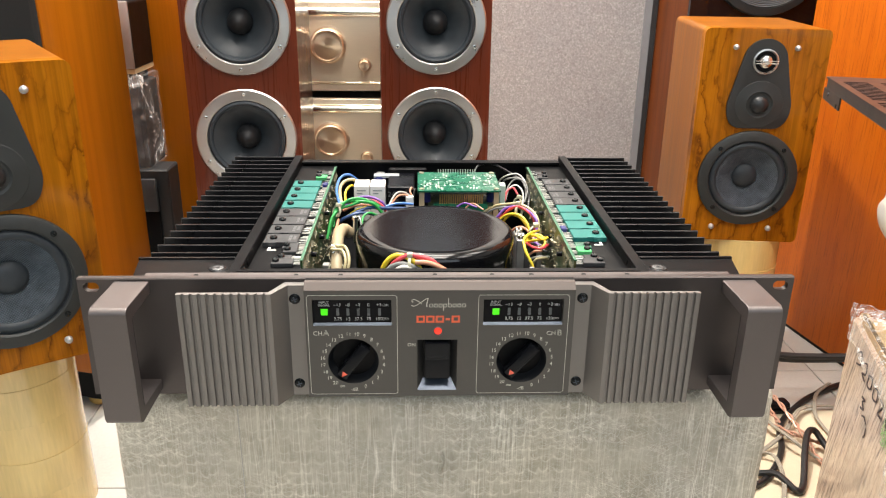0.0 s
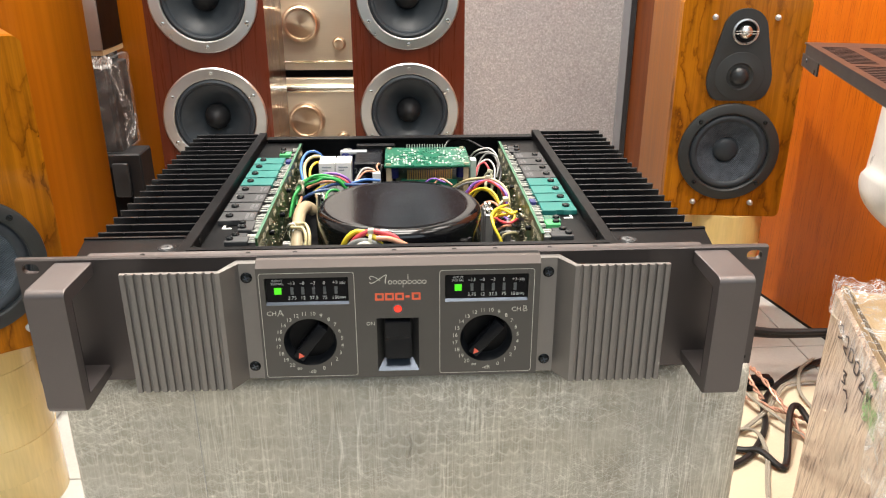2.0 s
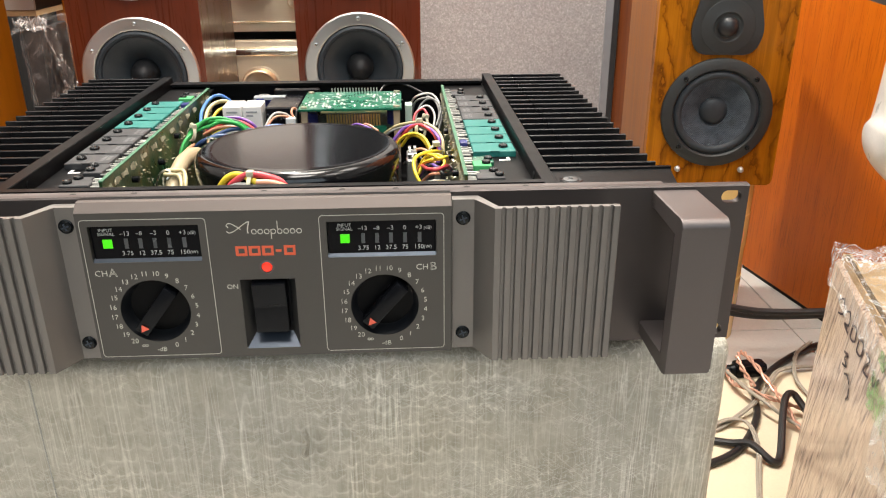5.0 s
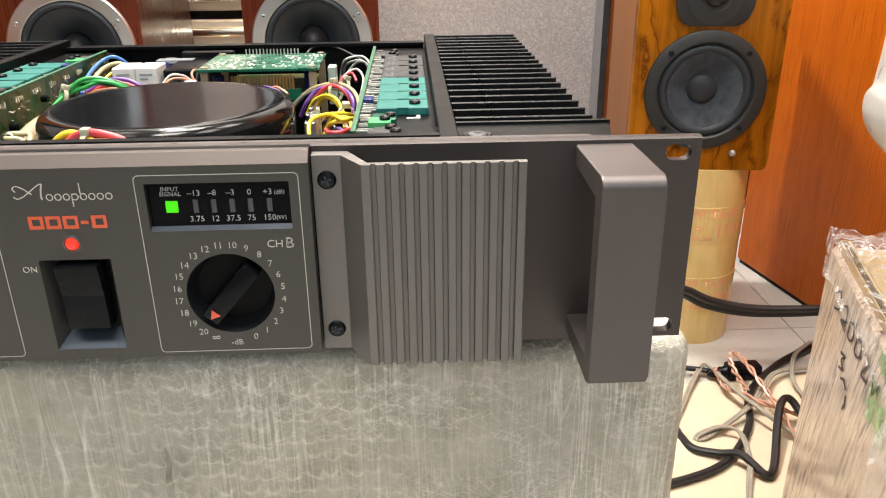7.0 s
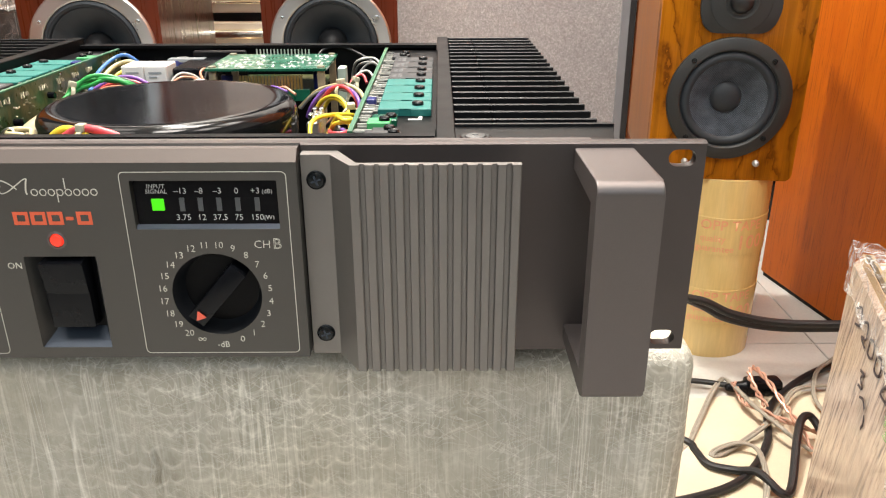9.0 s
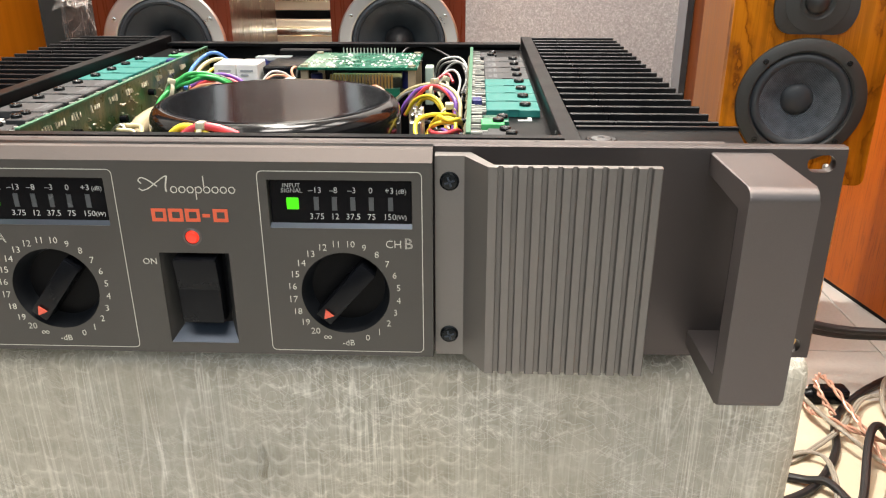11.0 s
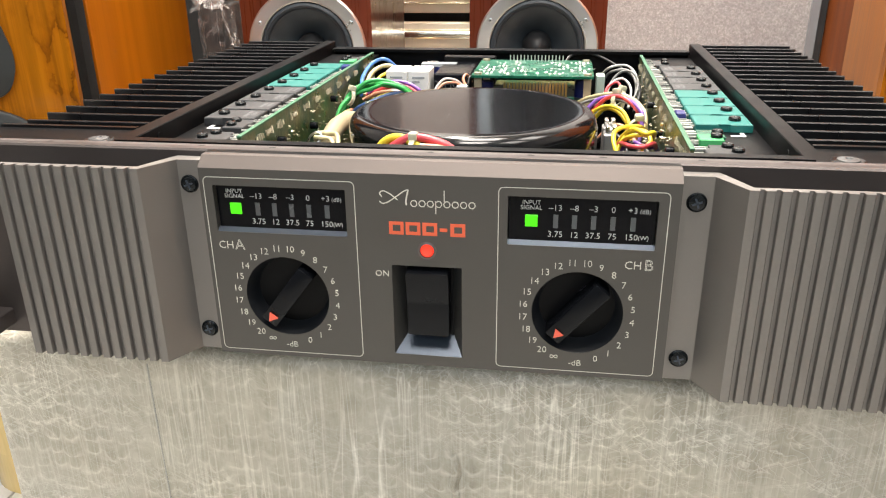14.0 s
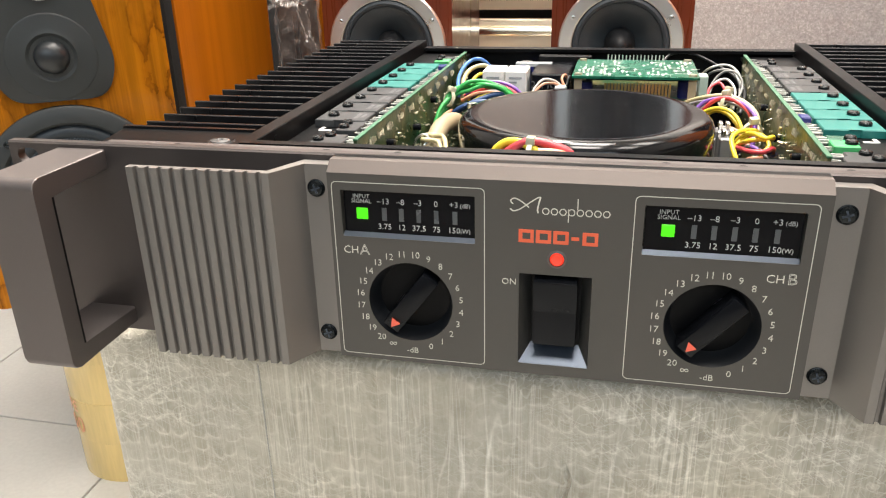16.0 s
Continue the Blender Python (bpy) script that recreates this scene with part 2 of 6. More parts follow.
def soldered_board(name):
    """Solder side of a board: green lacquer with broad brown flux stains and thin tracks."""
    m, nt, b = nodes_of(name)
    stain = ramp(nt, noise_tex(nt, coords(nt), 48.0, 3.0, 0.6, 0.8), ((0.36, (0.014, 0.062, 0.026)), (0.46, (0.034, 0.062, 0.02)), (0.57, (0.1, 0.092, 0.036))))
    track = ramp(nt, noise_tex(nt, coords(nt, (1, 1, 0.35)), 210.0, 1.0), ((0.5, (1, 1, 1)), (0.53, (0.6, 0.68, 0.6)), (0.58, (0.6, 0.68, 0.6)), (0.61, (1, 1, 1))))
    nt.links.new(mixed(nt, 0.9, stain, track, "MULTIPLY"), b.inputs["Base Color"])
    nt.links.new(maths(nt, "ADD", maths(nt, "MULTIPLY", noise_tex(nt, coords(nt), 90.0), 0.3), 0.16), b.inputs["Roughness"])
    bump(nt, b, noise_tex(nt, coords(nt), 420.0, 3.0), 0.3, 0.0006)
    return m


def speckled_wall(name):
    m, nt, b = nodes_of(name)
    vec = coords(nt)
    n1 = noise_tex(nt, vec, 250.0, 3.0, 0.7)
    n2 = noise_tex(nt, vec, 4.0, 3.0)
    col = ramp(nt, n1, ((0.3, (0.22, 0.2, 0.196)), (0.55, (0.32, 0.298, 0.292)), (0.74, (0.47, 0.445, 0.435))))
    col = mixed(nt, 1.0, col, ramp(nt, n2, ((0.3, (0.93, 0.93, 0.95)), (0.7, (1.05, 1.04, 1.03)))), "MULTIPLY")
    nt.links.new(col, b.inputs["Base Color"])
    b.inputs["Roughness"].default_value = 0.75
    bump(nt, b, n1, 0.5, 0.0015)
    return m


M_PANEL = plain("anodised_bronze", (0.136, 0.119, 0.115), 0.48, 0.8, 0.04, 30.0, 2500.0, 0.03)
# bronze darkened to stand for shade and reflections behind handles and ribs
M_EAR = plain("shaded_bronze", (0.088, 0.076, 0.073), 0.46, 0.8, 0.04, 30.0, 2500.0, 0.03)
M_RIB = plain("satin_taupe", (0.2, 0.186, 0.174), 0.45, 0.7, 0.04, 30.0, 2500.0, 0.05)
M_TAUPE = plain("matt_taupe", (0.086, 0.0815, 0.0755), 0.44, 0.65, 0.04, 30.0, 2500.0, 0.05)
M_BLACK = plain("black_anodised", (0.0045, 0.0045, 0.005), 0.38, 0.05, 0.2, 40.0, 1500.0, 0.05, spec=0.12)
M_FIN = plain("black_fin", (0.007, 0.007, 0.008), 0.3, 0.3, 0.2, 90.0, 1500.0, 0.05, spec=0.5)
M_PLASTIC = plain("black_plastic", (0.0045, 0.005, 0.0065), 0.25, 0.0, 0.08, 50.0, 1200.0, 0.0, spec=0.15)
M_CHAMFER = plain("satin_chamfer", (0.098, 0.083, 0.076), 0.6, 0.7, 0.04, 30.0, 2500.0, 0.05)
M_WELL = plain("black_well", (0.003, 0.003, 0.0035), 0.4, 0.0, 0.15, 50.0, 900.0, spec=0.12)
M_DISH = plain("satin_black_dish", (0.009, 0.01, 0.012), 0.38, 0.1, 0.1, 60.0, 900.0, spec=0.5)
M_GLOSS = plain("black_lacquer", (0.005, 0.005, 0.0058), 0.15, 0.0, 0.2, 40.0, 700.0, 0.015, 0.1, spec=0.4)
M_LACQUER = dusty_lacquer("dusty_black_lacquer")
M_GLASS = plain("smoked_window", (0.004, 0.004, 0.005), 0.16, 0.0, 0.1, 40.0, 700.0, spec=0.1)
M_BEVEL = plain("bright_bevel", (0.05, 0.062, 0.083), 0.35, 0.6, 0.05, 60.0, 900.0)
M_CREAM = plain("cream_print", (0.56, 0.55, 0.48), 0.6, 0.0, 0.03)
M_WHITE_PRINT = plain("white_print", (0.55, 0.55, 0.53), 0.6, 0.0, 0.02)
M_ORANGE_PRINT = plain("orange_print", (0.62, 0.1, 0.04), 0.5, 0.0, 0.04)
M_RED_ARROW = plain("red_arrow", (0.75, 0.12, 0.07), 0.5, 0.0, 0.04)
M_GREEN_ON = plain("green_light", (0.01, 0.12, 0.0), 0.3, 0.0, 0.05, glow=((0.07, 0.84, 0.0), 0.95))
M_RED_ON = plain("red_light", (0.2, 0.015, 0.01), 0.25, 0.0, 0.05, glow=((1.0, 0.045, 0.02), 0.95))
M_OFF = plain("unlit_segment", (0.07, 0.075, 0.08), 0.3, 0.0, 0.1)
M_TEAL = plain("teal_ceramic", (0.008, 0.135, 0.116), 0.5, 0.0, 0.08, 120.0, 1500.0, 0.05)
M_GREY_PKG = plain("dark_grey_epoxy", (0.026, 0.0265, 0.028), 0.5, 0.0, 0.12, 120.0, 1500.0, 0.08)
M_LEAF_GREEN = plain("light_green_plastic", (0.06, 0.36, 0.12), 0.5, 0.0, 0.08)
M_NAVY = plain("navy_plastic", (0.015, 0.02, 0.13), 0.35, 0.0, 0.1)
M_PCB = plain("green_board", (0.009, 0.108, 0.06), 0.28, 0.0, 0.25, 90.0, 600.0, 0.05, 0.3)
M_PCB_BACK = soldered_board("soldered_board")
M_PCB_EDGE = plain("board_edge", (0.04, 0.13, 0.07), 0.5, 0.0, 0.15, 200.0)
M_SOLDER = plain("solder", (0.4, 0.37, 0.27), 0.34, 0.75, 0.1, 300.0)
M_DARK_STEEL = plain("dark_steel", (0.085, 0.085, 0.09), 0.36, 0.9, 0.1, 80.0)
M_MARK = plain("pale_marking", (0.15, 0.15, 0.155), 0.6, 0.0, 0.1)
M_TIN = plain("bright_tin", (0.5, 0.5, 0.46), 0.35, 0.4, 0.05, 300.0)
M_STEEL = plain("bright_steel", (0.62, 0.62, 0.6), 0.28, 1.0, 0.06, 80.0)
M_WORN = plain("worn_steel", (0.1, 0.1, 0.1), 0.5, 0.7, 0.3, 400.0)
M_BRASS = plain("brass_contact", (0.62, 0.44, 0.16), 0.35, 0.9, 0.1, 150.0)
M_WHITE_PL = plain("white_plastic", (0.72, 0.71, 0.68), 0.4, 0.0, 0.04, 80.0)
M_PALE_GREEN = plain("clear_green_plastic", (0.46, 0.56, 0.48), 0.3, 0.0, 0.05, 80.0)
M_SCREW = plain("black_screw", (0.009, 0.011, 0.012), 0.26, 0.3, 0.1, 300.0, spec=0.35)
M_TIE = plain("nylon_tie", (0.46, 0.44, 0.32), 0.35, 0.0, 0.05, 200.0)
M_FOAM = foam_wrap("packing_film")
M_TAPE_LINE = plain("taped_seam", (0.36, 0.35, 0.31), 0.35, 0.0, 0.1)
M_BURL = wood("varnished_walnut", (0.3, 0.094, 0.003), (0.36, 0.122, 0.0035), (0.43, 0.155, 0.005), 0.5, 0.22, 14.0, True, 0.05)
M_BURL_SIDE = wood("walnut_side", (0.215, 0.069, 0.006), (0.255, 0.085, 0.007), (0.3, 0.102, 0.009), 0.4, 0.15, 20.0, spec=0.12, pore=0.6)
M_OAK = wood("orange_veneer", (0.46, 0.097, 0.0025), (0.5, 0.112, 0.003), (0.54, 0.126, 0.004), 0.45, 0.0, 58.0, spec=0.12, pore=0.85, edges=(0.4, 0.455))
M_OAK_DARK = wood("honey_veneer", (0.37, 0.102, 0.003), (0.41, 0.118, 0.004), (0.445, 0.134, 0.005), 0.3, 0.5, 9.0, spec=0.2, pore=0.3)
M_CHERRY = wood("dark_cherry_veneer", (0.072, 0.0125, 0.005), (0.106, 0.019, 0.0065), (0.13, 0.0235, 0.008), 0.28, 0.3, 20.0, pore=0.3)
M_BROWN = wood("brown_veneer", (0.1, 0.026, 0.006), (0.145, 0.037, 0.008), (0.18, 0.048, 0.01), 0.4, 0.0, 34.0, spec=0.12)
M_ALU = plain("turned_aluminium", (0.58, 0.575, 0.565), 0.3, 0.9, 0.01, 50.0, 1400.0)
M_CONE = plain("coated_cone", (0.028, 0.034, 0.04), 0.36, 0.0, 0.15, 60.0, 1100.0, 0.1, spec=0.35)
M_WEAVE = woven("woven_cone")
M_SURROUND = plain("rubber_roll", (0.026, 0.032, 0.039), 0.48, 0.0, 0.12, 60.0, spec=0.3)
M_PLEAT = plain("pleated_cloth", (0.16, 0.17, 0.18), 0.45, 0.0, 0.1, 60.0, spec=0.4)
M_DOME = plain("coated_dome", (0.014, 0.016, 0.018), 0.34, 0.0, 0.1, 90.0, spec=0.45)
M_RUBBER = plain("rubber_surround", (0.012, 0.0125, 0.014), 0.5, 0.0, 0.15, 60.0, spec=0.22)
M_BAFFLE = plain("charcoal_plastic", (0.016, 0.0185, 0.019), 0.55, 0.0, 0.1, 80.0, 1500.0, 0.1)
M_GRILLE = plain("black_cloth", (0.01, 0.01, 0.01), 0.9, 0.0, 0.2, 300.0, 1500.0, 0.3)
M_GOLD = plain("champagne_metal", (0.9, 0.755, 0.56), 0.34, 0.36, 0.04, 20.0, 900.0, 0.03, 0.0, (0.04, 1, 1))


def turned(material, amount):
    """Ring-shaped tool marks that spread highlights across a turned face."""
    nt = material.node_tree
    tg = nt.nodes.new("ShaderNodeTangent")
    tg.direction_type, tg.axis = "RADIAL", "Y"
    b = nt.nodes["Principled BSDF"]
    nt.links.new(tg.outputs[0], b.inputs["Tangent"])
    b.inputs["Anisotropic"].default_value = amount
    return material


M_GOLD_TRIM = plain("polished_gold", (1.0, 0.9, 0.74), 0.2, 1.0, 0.04, 30.0, 900.0)
turned(M_ALU, 0.6)
M_GOLD_KNOB = turned(plain("turned_gold", (0.86, 0.64, 0.43), 0.34, 0.9, 0.05, 30.0, 900.0), 0.8)
M_TAPE = plain("packing_tape", (0.7, 0.51, 0.2), 0.2, 0.0, 0.1, 30.0, 300.0, 0.05, 0.7, (1, 1, 0.1))
M_TAPE_CORE = plain("paper_core", (0.42, 0.32, 0.2), 0.8, 0.0, 0.1)
M_RED_INK = plain("red_ink", (0.72, 0.33, 0.16), 0.5, 0.0, 0.1)
M_TILE = plain("cream_tile", (0.47, 0.46, 0.43), 0.16, 0.0, 0.06, 9.0, 200.0, 0.02, 0.3)
M_SHEET = plain("cream_foam_sheet", (0.56, 0.49, 0.36), 0.3, 0.0, 0.05, 12.0, 400.0, 0.1, 0.3)
M_GROUT = plain("grout", (0.4, 0.385, 0.35), 0.9, 0.0, 0.15, 90.0)
M_WALL = speckled_wall("speckled_grey")
M_WALL_DARK = plain("charcoal_wall", (0.05, 0.048, 0.047), 0.8, 0.0, 0.08, 8.0, 300.0, 0.05)
M_WALL_PLAIN = plain("painted_wall", (0.3, 0.29, 0.275), 0.7, 0.0, 0.05, 8.0, 300.0, 0.05)
M_CEILING = plain("ceiling_paint", (0.78, 0.77, 0.74), 0.8, 0.0, 0.03, 6.0, 200.0)
M_CABLE = plain("black_cable", (0.01, 0.01, 0.011), 0.42, 0.0, 0.15, 150.0)
M_CABLE_GREY = plain("clear_grey_cable", (0.27, 0.245, 0.2), 0.3, 0.0, 0.1, 150.0)
M_CABLE_PINK = plain("copper_twin_cable", (0.5, 0.28, 0.2), 0.3, 0.2, 0.1, 150.0)
M_CARTON = plain("brown_carton", (0.45, 0.31, 0.16), 0.75, 0.0, 0.1, 12.0, 260.0, 0.1, 0.0, (1, 1, 0.15))
M_CORE = plain("torn_board_core", (0.11, 0.068, 0.028), 0.85, 0.0, 0.3, 160.0)
M_PALE_CARTON = streaked_carton("pale_film_carton")
M_INK = plain("marker_ink", (0.045, 0.028, 0.034), 0.6, 0.0, 0.1)
M_GREEN_TAPE = clear_film("green_tape", (0.34, 0.6, 0.24), 0.75)
M_FILM = clear_film("stretch_film", (0.95, 0.94, 0.92), 0.6)
M_WRAP = clear_film("crumpled_wrap", (0.95, 0.93, 0.92), 0.2)
M_FOLD = clear_film("bunched_wrap", (1.0, 0.98, 0.96), 0.85)
M_BAG = plain("milky_plastic", (0.68, 0.67, 0.64), 0.3, 0.0, 0.06, 25.0, 300.0, 0.1, 0.3)
M_COVER = plain("dark_bronze_sheet", (0.052, 0.046, 0.044), 0.36, 0.6, 0.06, 40.0, 1500.0, 0.03)
M_SLOT = plain("dark_slot", (0.01, 0.01, 0.011), 0.9, 0.0, 0.1, spec=0.02)
M_CORNER_GREY = plain("corner_shade_grey", (0.2, 0.2, 0.21), 0.6, 0.0, 0.06, 30.0)
M_DARK = plain("dark_box", (0.02, 0.02, 0.021), 0.5, 0.0, 0.2, 40.0, 900.0, 0.1)
M_SILVER = plain("silver_case", (0.42, 0.41, 0.4), 0.4, 0.7, 0.05, 40.0)


def wire_mat(name, colour):
    return plain(name, colour, 0.38, 0.0, 0.06, 150.0)


W_BLUE = wire_mat("blue_wire", (0.06, 0.17, 0.46))
W_CREAM = wire_mat("cream_wire", (0.45, 0.38, 0.21))
W_GREEN = wire_mat("green_wire", (0.025, 0.28, 0.06))
W_PURPLE = wire_mat("purple_wire", (0.15, 0.06, 0.3))
W_RED = wire_mat("red_wire", (0.5, 0.05, 0.06))
W_NAVY = wire_mat("navy_wire", (0.02, 0.05, 0.14))
W_YELLOW = wire_mat("yellow_wire", (0.66, 0.5, 0.03))
M_CLEAR_GREY = plain("clear_grey_plastic", (0.3, 0.32, 0.33), 0.2, 0.0, 0.1, 120.0)
W_GREY = wire_mat("grey_wire", (0.22, 0.22, 0.21))
W_WHITE = wire_mat("white_wire", (0.46, 0.45, 0.41))
W_BLACK = wire_mat("black_wire", (0.015, 0.015, 0.015))
W_SALMON = wire_mat("salmon_wire", (0.55, 0.25, 0.15))
W_SLEEVE = wire_mat("tan_sleeve", (0.33, 0.265, 0.165))

# ---------------------------------------------------------------- mesh helpers
SHIFT = [Matrix()]


def part(name, bm, material, parent=None, label="", smooth=35.0, shift=True):
    """Link a bmesh as one mesh object, under a thing or a part if one is given."""
    if shift:
        bm.transform(SHIFT[0])
    bmesh.ops.recalc_face_normals(bm, faces=bm.faces[:])
    me = bpy.data.meshes.new(name)
    bm.to_mesh(me)
    bm.free()
    me.materials.append(material)
    if smooth:
        me.polygons.foreach_set("use_smooth", [True] * len(me.polygons))
        me.set_sharp_from_angle(angle=radians(smooth))
    ob = new(name, me)
    if parent is not None:
        ob.parent = parent
    if label:
        ob["label"] = label
    return ob


def clone(ob, x, y, z, rz=0.0):
    """Another piece on the same mesh, moved by x, y, z."""
    o = ob.copy()
    scene.collection.objects.link(o)
    o.location = Vector(ob.location) + Vector((x, y, z))
    if rz:
        o.rotation_euler = (0, 0, radians(rz))
    return o


def empty(name, m):
    e = new(name)
    e.empty_display_size = 0.05
    e.matrix_basis = m
    return e


def add_box(bm, x0, x1, y0, y1, z0, z1, bevel=0.0, seg=1):
    r = bmesh.ops.create_cube(bm, size=1.0)
    vs = r["verts"]
    for v in vs:
        v.co = Vector((x0 + (v.co.x + 0.5) * (x1 - x0), y0 + (v.co.y + 0.5) * (y1 - y0), z0 + (v.co.z + 0.5) * (z1 - z0)))
    if bevel:
        es = list({e for v in vs for e in v.link_edges})
        bmesh.ops.bevel(bm, geom=es, offset=bevel, segments=seg, profile=0.5, affect="EDGES")
    return bm


def box(x0, x1, y0, y1, z0, z1, bevel=0.0, seg=1):
    return add_box(bmesh.new(), x0, x1, y0, y1, z0, z1, bevel, seg)


def add_lathe(bm, profile, m=Matrix(), n=40, closed=False):
    """Turn (radius, height) pairs about the local z axis."""
    rings = []
    for r, h in profile:
        if r < 1e-7:
            rings.append([bm.verts.new(m @ Vector((0, 0, h)))])
        else:
            rings.append([bm.verts.new(m @ Vector((r * math.cos(2 * math.pi * k / n), r * math.sin(2 * math.pi * k / n), h))) for k in range(n)])
    for a, b in zip(rings, rings[1:] + ([rings[0]] if closed else [])):
        for k in range(n):
            l = (k + 1) % n
            if len(a) == 1 and len(b) > 1:
                bm.faces.new((a[0], b[k], b[l]))
            elif len(b) == 1 and len(a) > 1:
                bm.faces.new((a[k], b[0], a[l]))
            elif len(a) > 1:
                bm.faces.new((a[k], b[k], b[l], a[l]))
    return bm


def lathe(profile, m=Matrix(), n=40, closed=False):
    return add_lathe(bmesh.new(), profile, m, n, closed)


def facing(x, y, z, r=0.0):
    """A frame whose z axis comes out of a front (towards -y)."""
    return Matrix.Translation((x, y, z)) @ Euler((radians(90), 0, 0)).to_matrix().to_4x4() @ Matrix.Rotation(radians(r), 4, "Z")


def add_prism(bm, outline, a, b, axis="z"):
    """Extrude an outline between a and b along an axis."""
    def put(u, v, w):
        return {"z": (u, v, w), "y": (u, w, v), "x": (w, u, v)}[axis]
    lo = [bm.verts.new(put(u, v, a)) for u, v in outline]
    hi = [bm.verts.new(put(u, v, b)) for u, v in outline]
    n = len(outline)
    bm.faces.new(lo)
    bm.faces.new(hi[::-1])
    for k in range(n):
        bm.faces.new((lo[k], lo[(k + 1) % n], hi[(k + 1) % n], hi[k]))
    return bm


def prism(outline, a, b, axis="z"):
    return add_prism(bmesh.new(), outline, a, b, axis)


def rounded(x0, x1, z0, z1, r, n=4):
    pts = []
    for cx, cz, a0 in ((x1 - r, z1 - r, 0), (x0 + r, z1 - r, 90), (x0 + r, z0 + r, 180), (x1 - r, z0 + r, 270)):
        for k in range(n + 1):
            a = radians(a0 + 90 * k / n)
            pts.append((cx + r * math.cos(a), cz + r * math.sin(a)))
    return pts


def disc(cx, cz, r, n=40):
    return [(cx + r * math.cos(2 * math.pi * k / n), cz + r * math.sin(2 * math.pi * k / n)) for k in range(n)]


def holed(outer, holes, y0, y1):
    """A plate in the x-z plane from y0 to y1 with holes through it."""
    bm = bmesh.new()
    for loop in [outer] + list(holes):
        vs = [bm.verts.new((u, y0, v)) for u, v in loop]
        for k in range(len(vs)):
            bm.edges.new((vs[k], vs[(k + 1) % len(vs)]))
    bmesh.ops.triangle_fill(bm, use_beauty=True, use_dissolve=False, edges=bm.edges[:])
    r = bmesh.ops.extrude_face_region(bm, geom=bm.faces[:])
    for v in [g for g in r["geom"] if isinstance(g, bmesh.types.BMVert)]:
        v.co.y = y1
    return bm


def smooth_path(points, per=7):
    p = [Vector(q) for q in points]
    p = [p[0] * 2 - p[1]] + p + [p[-1] * 2 - p[-2]]
    out = []
    for i in range(1, len(p) - 2):
        a, b, c, d = p[i - 1:i + 3]
        for k in range(per):
            t = k / per
            out.append(0.5 * ((2 * b) + (c - a) * t + (2 * a - 5 * b + 4 * c - d) * t * t + (3 * b - 3 * c + d - a) * t ** 3))
    out.append(p[-2])
    return out


def add_tube(bm, points, r, sides=8, per=7):
    path = smooth_path(points, per)
    rings, side = [], None
    for i, c in enumerate(path):
        d = (path[min(i + 1, len(path) - 1)] - path[max(i - 1, 0)]).normalized()
        if side is None:
            side = d.orthogonal().normalized()
        side = (side - d * side.dot(d)).normalized()
        up = d.cross(side)
        rings.append([bm.verts.new(c + r * (math.cos(2 * math.pi * k / sides) * side + math.sin(2 * math.pi * k / sides) * up)) for k in range(sides)])
    for a, b in zip(rings, rings[1:]):
        for k in range(sides):
            bm.faces.new((a[k], a[(k + 1) % sides], b[(k + 1) % sides], b[k]))
    bm.faces.new(rings[0])
    bm.faces.new(rings[-1][::-1])
    return bm


def tube(points, r, sides=8, per=7):
    return add_tube(bmesh.new(), points, r, sides, per)


def lettering(items, y, deep=0.00012, line=0.0, bold=-0.013):
    """Words on a front plane at y: (text, x, z, size) each, centred."""
    made = []
    for text, x, z, size in items:
        cu = bpy.data.curves.new("print", "FONT")
        cu.body, cu.size, cu.align_x, cu.align_y = text, size, "CENTER", "CENTER"
        cu.resolution_u, cu.extrude, cu.offset = 2, deep, bold * size
        if line:
            cu.fill_mode, cu.bevel_depth, cu.bevel_resolution = "NONE", line, 0
        ob = new("print", cu)
        made.append((ob, facing(x, y, z)))
    dg = bpy.context.evaluated_depsgraph_get()
    bm = bmesh.new()
    for ob, m in made:
        me = bpy.data.meshes.new_from_object(ob.evaluated_get(dg))
        me.transform(m)
        bm.from_mesh(me)
        bpy.data.meshes.remove(me)
    for ob, m in made:
        cu = ob.data
        bpy.data.objects.remove(ob)
        bpy.data.curves.remove(cu)
    return bm


def stroke(points, y, w, deep=0.00012, per=6):
    """A flat printed stroke of width w along (x, z) points on the plane y."""
    path = smooth_path([(a, 0, b) for a, b in points], per)
    bm = bmesh.new()
    rows = []
    for i, c in enumerate(path):
        d = (path[min(i + 1, len(path) - 1)] - path[max(i - 1, 0)]).normalized()
        s = Vector((-d.z, 0, d.x)) * w / 2
        rows.append([bm.verts.new((q.x, yy, q.z)) for q in (c + s, c - s) for yy in (y, y - deep)])
    for a, b in zip(rows, rows[1:]):
        bm.faces.new((a[1], a[3], b[3], b[1]))
        bm.faces.new((a[0], a[1], b[1], b[0]))
        bm.faces.new((a[2], a[3], b[3], b[2]))
    return bm


# ---------------------------------------------------------------- the room
ROOM = (-1.7, 1.9, -1.7, 1.48, 2.5)  # x0, x1, y0, y1, height
X0, X1, Y0, Y1, HIGH = ROOM
floor = tagged(part("floor", box(X0 - 0.1, X1 + 0.1, Y0 - 0.1, Y1 + 0.1, -0.06, -0.003), M_GROUT), "cream glazed floor tiles with thin grey joints", "floor", kind="structure")
tagged(part("ceiling", box(X0 - 0.1, X1 + 0.1, Y0 - 0.1, Y1 + 0.1, HIGH, HIGH + 0.06), M_CEILING), "plain white painted ceiling", "ceiling", kind="structure")
tagged(part("wall_north", box(X0 - 0.1, X1 + 0.1, Y1, Y1 + 0.1, 0, HIGH), M_CEILING), "plain white painted wall", "wall", kind="structure")
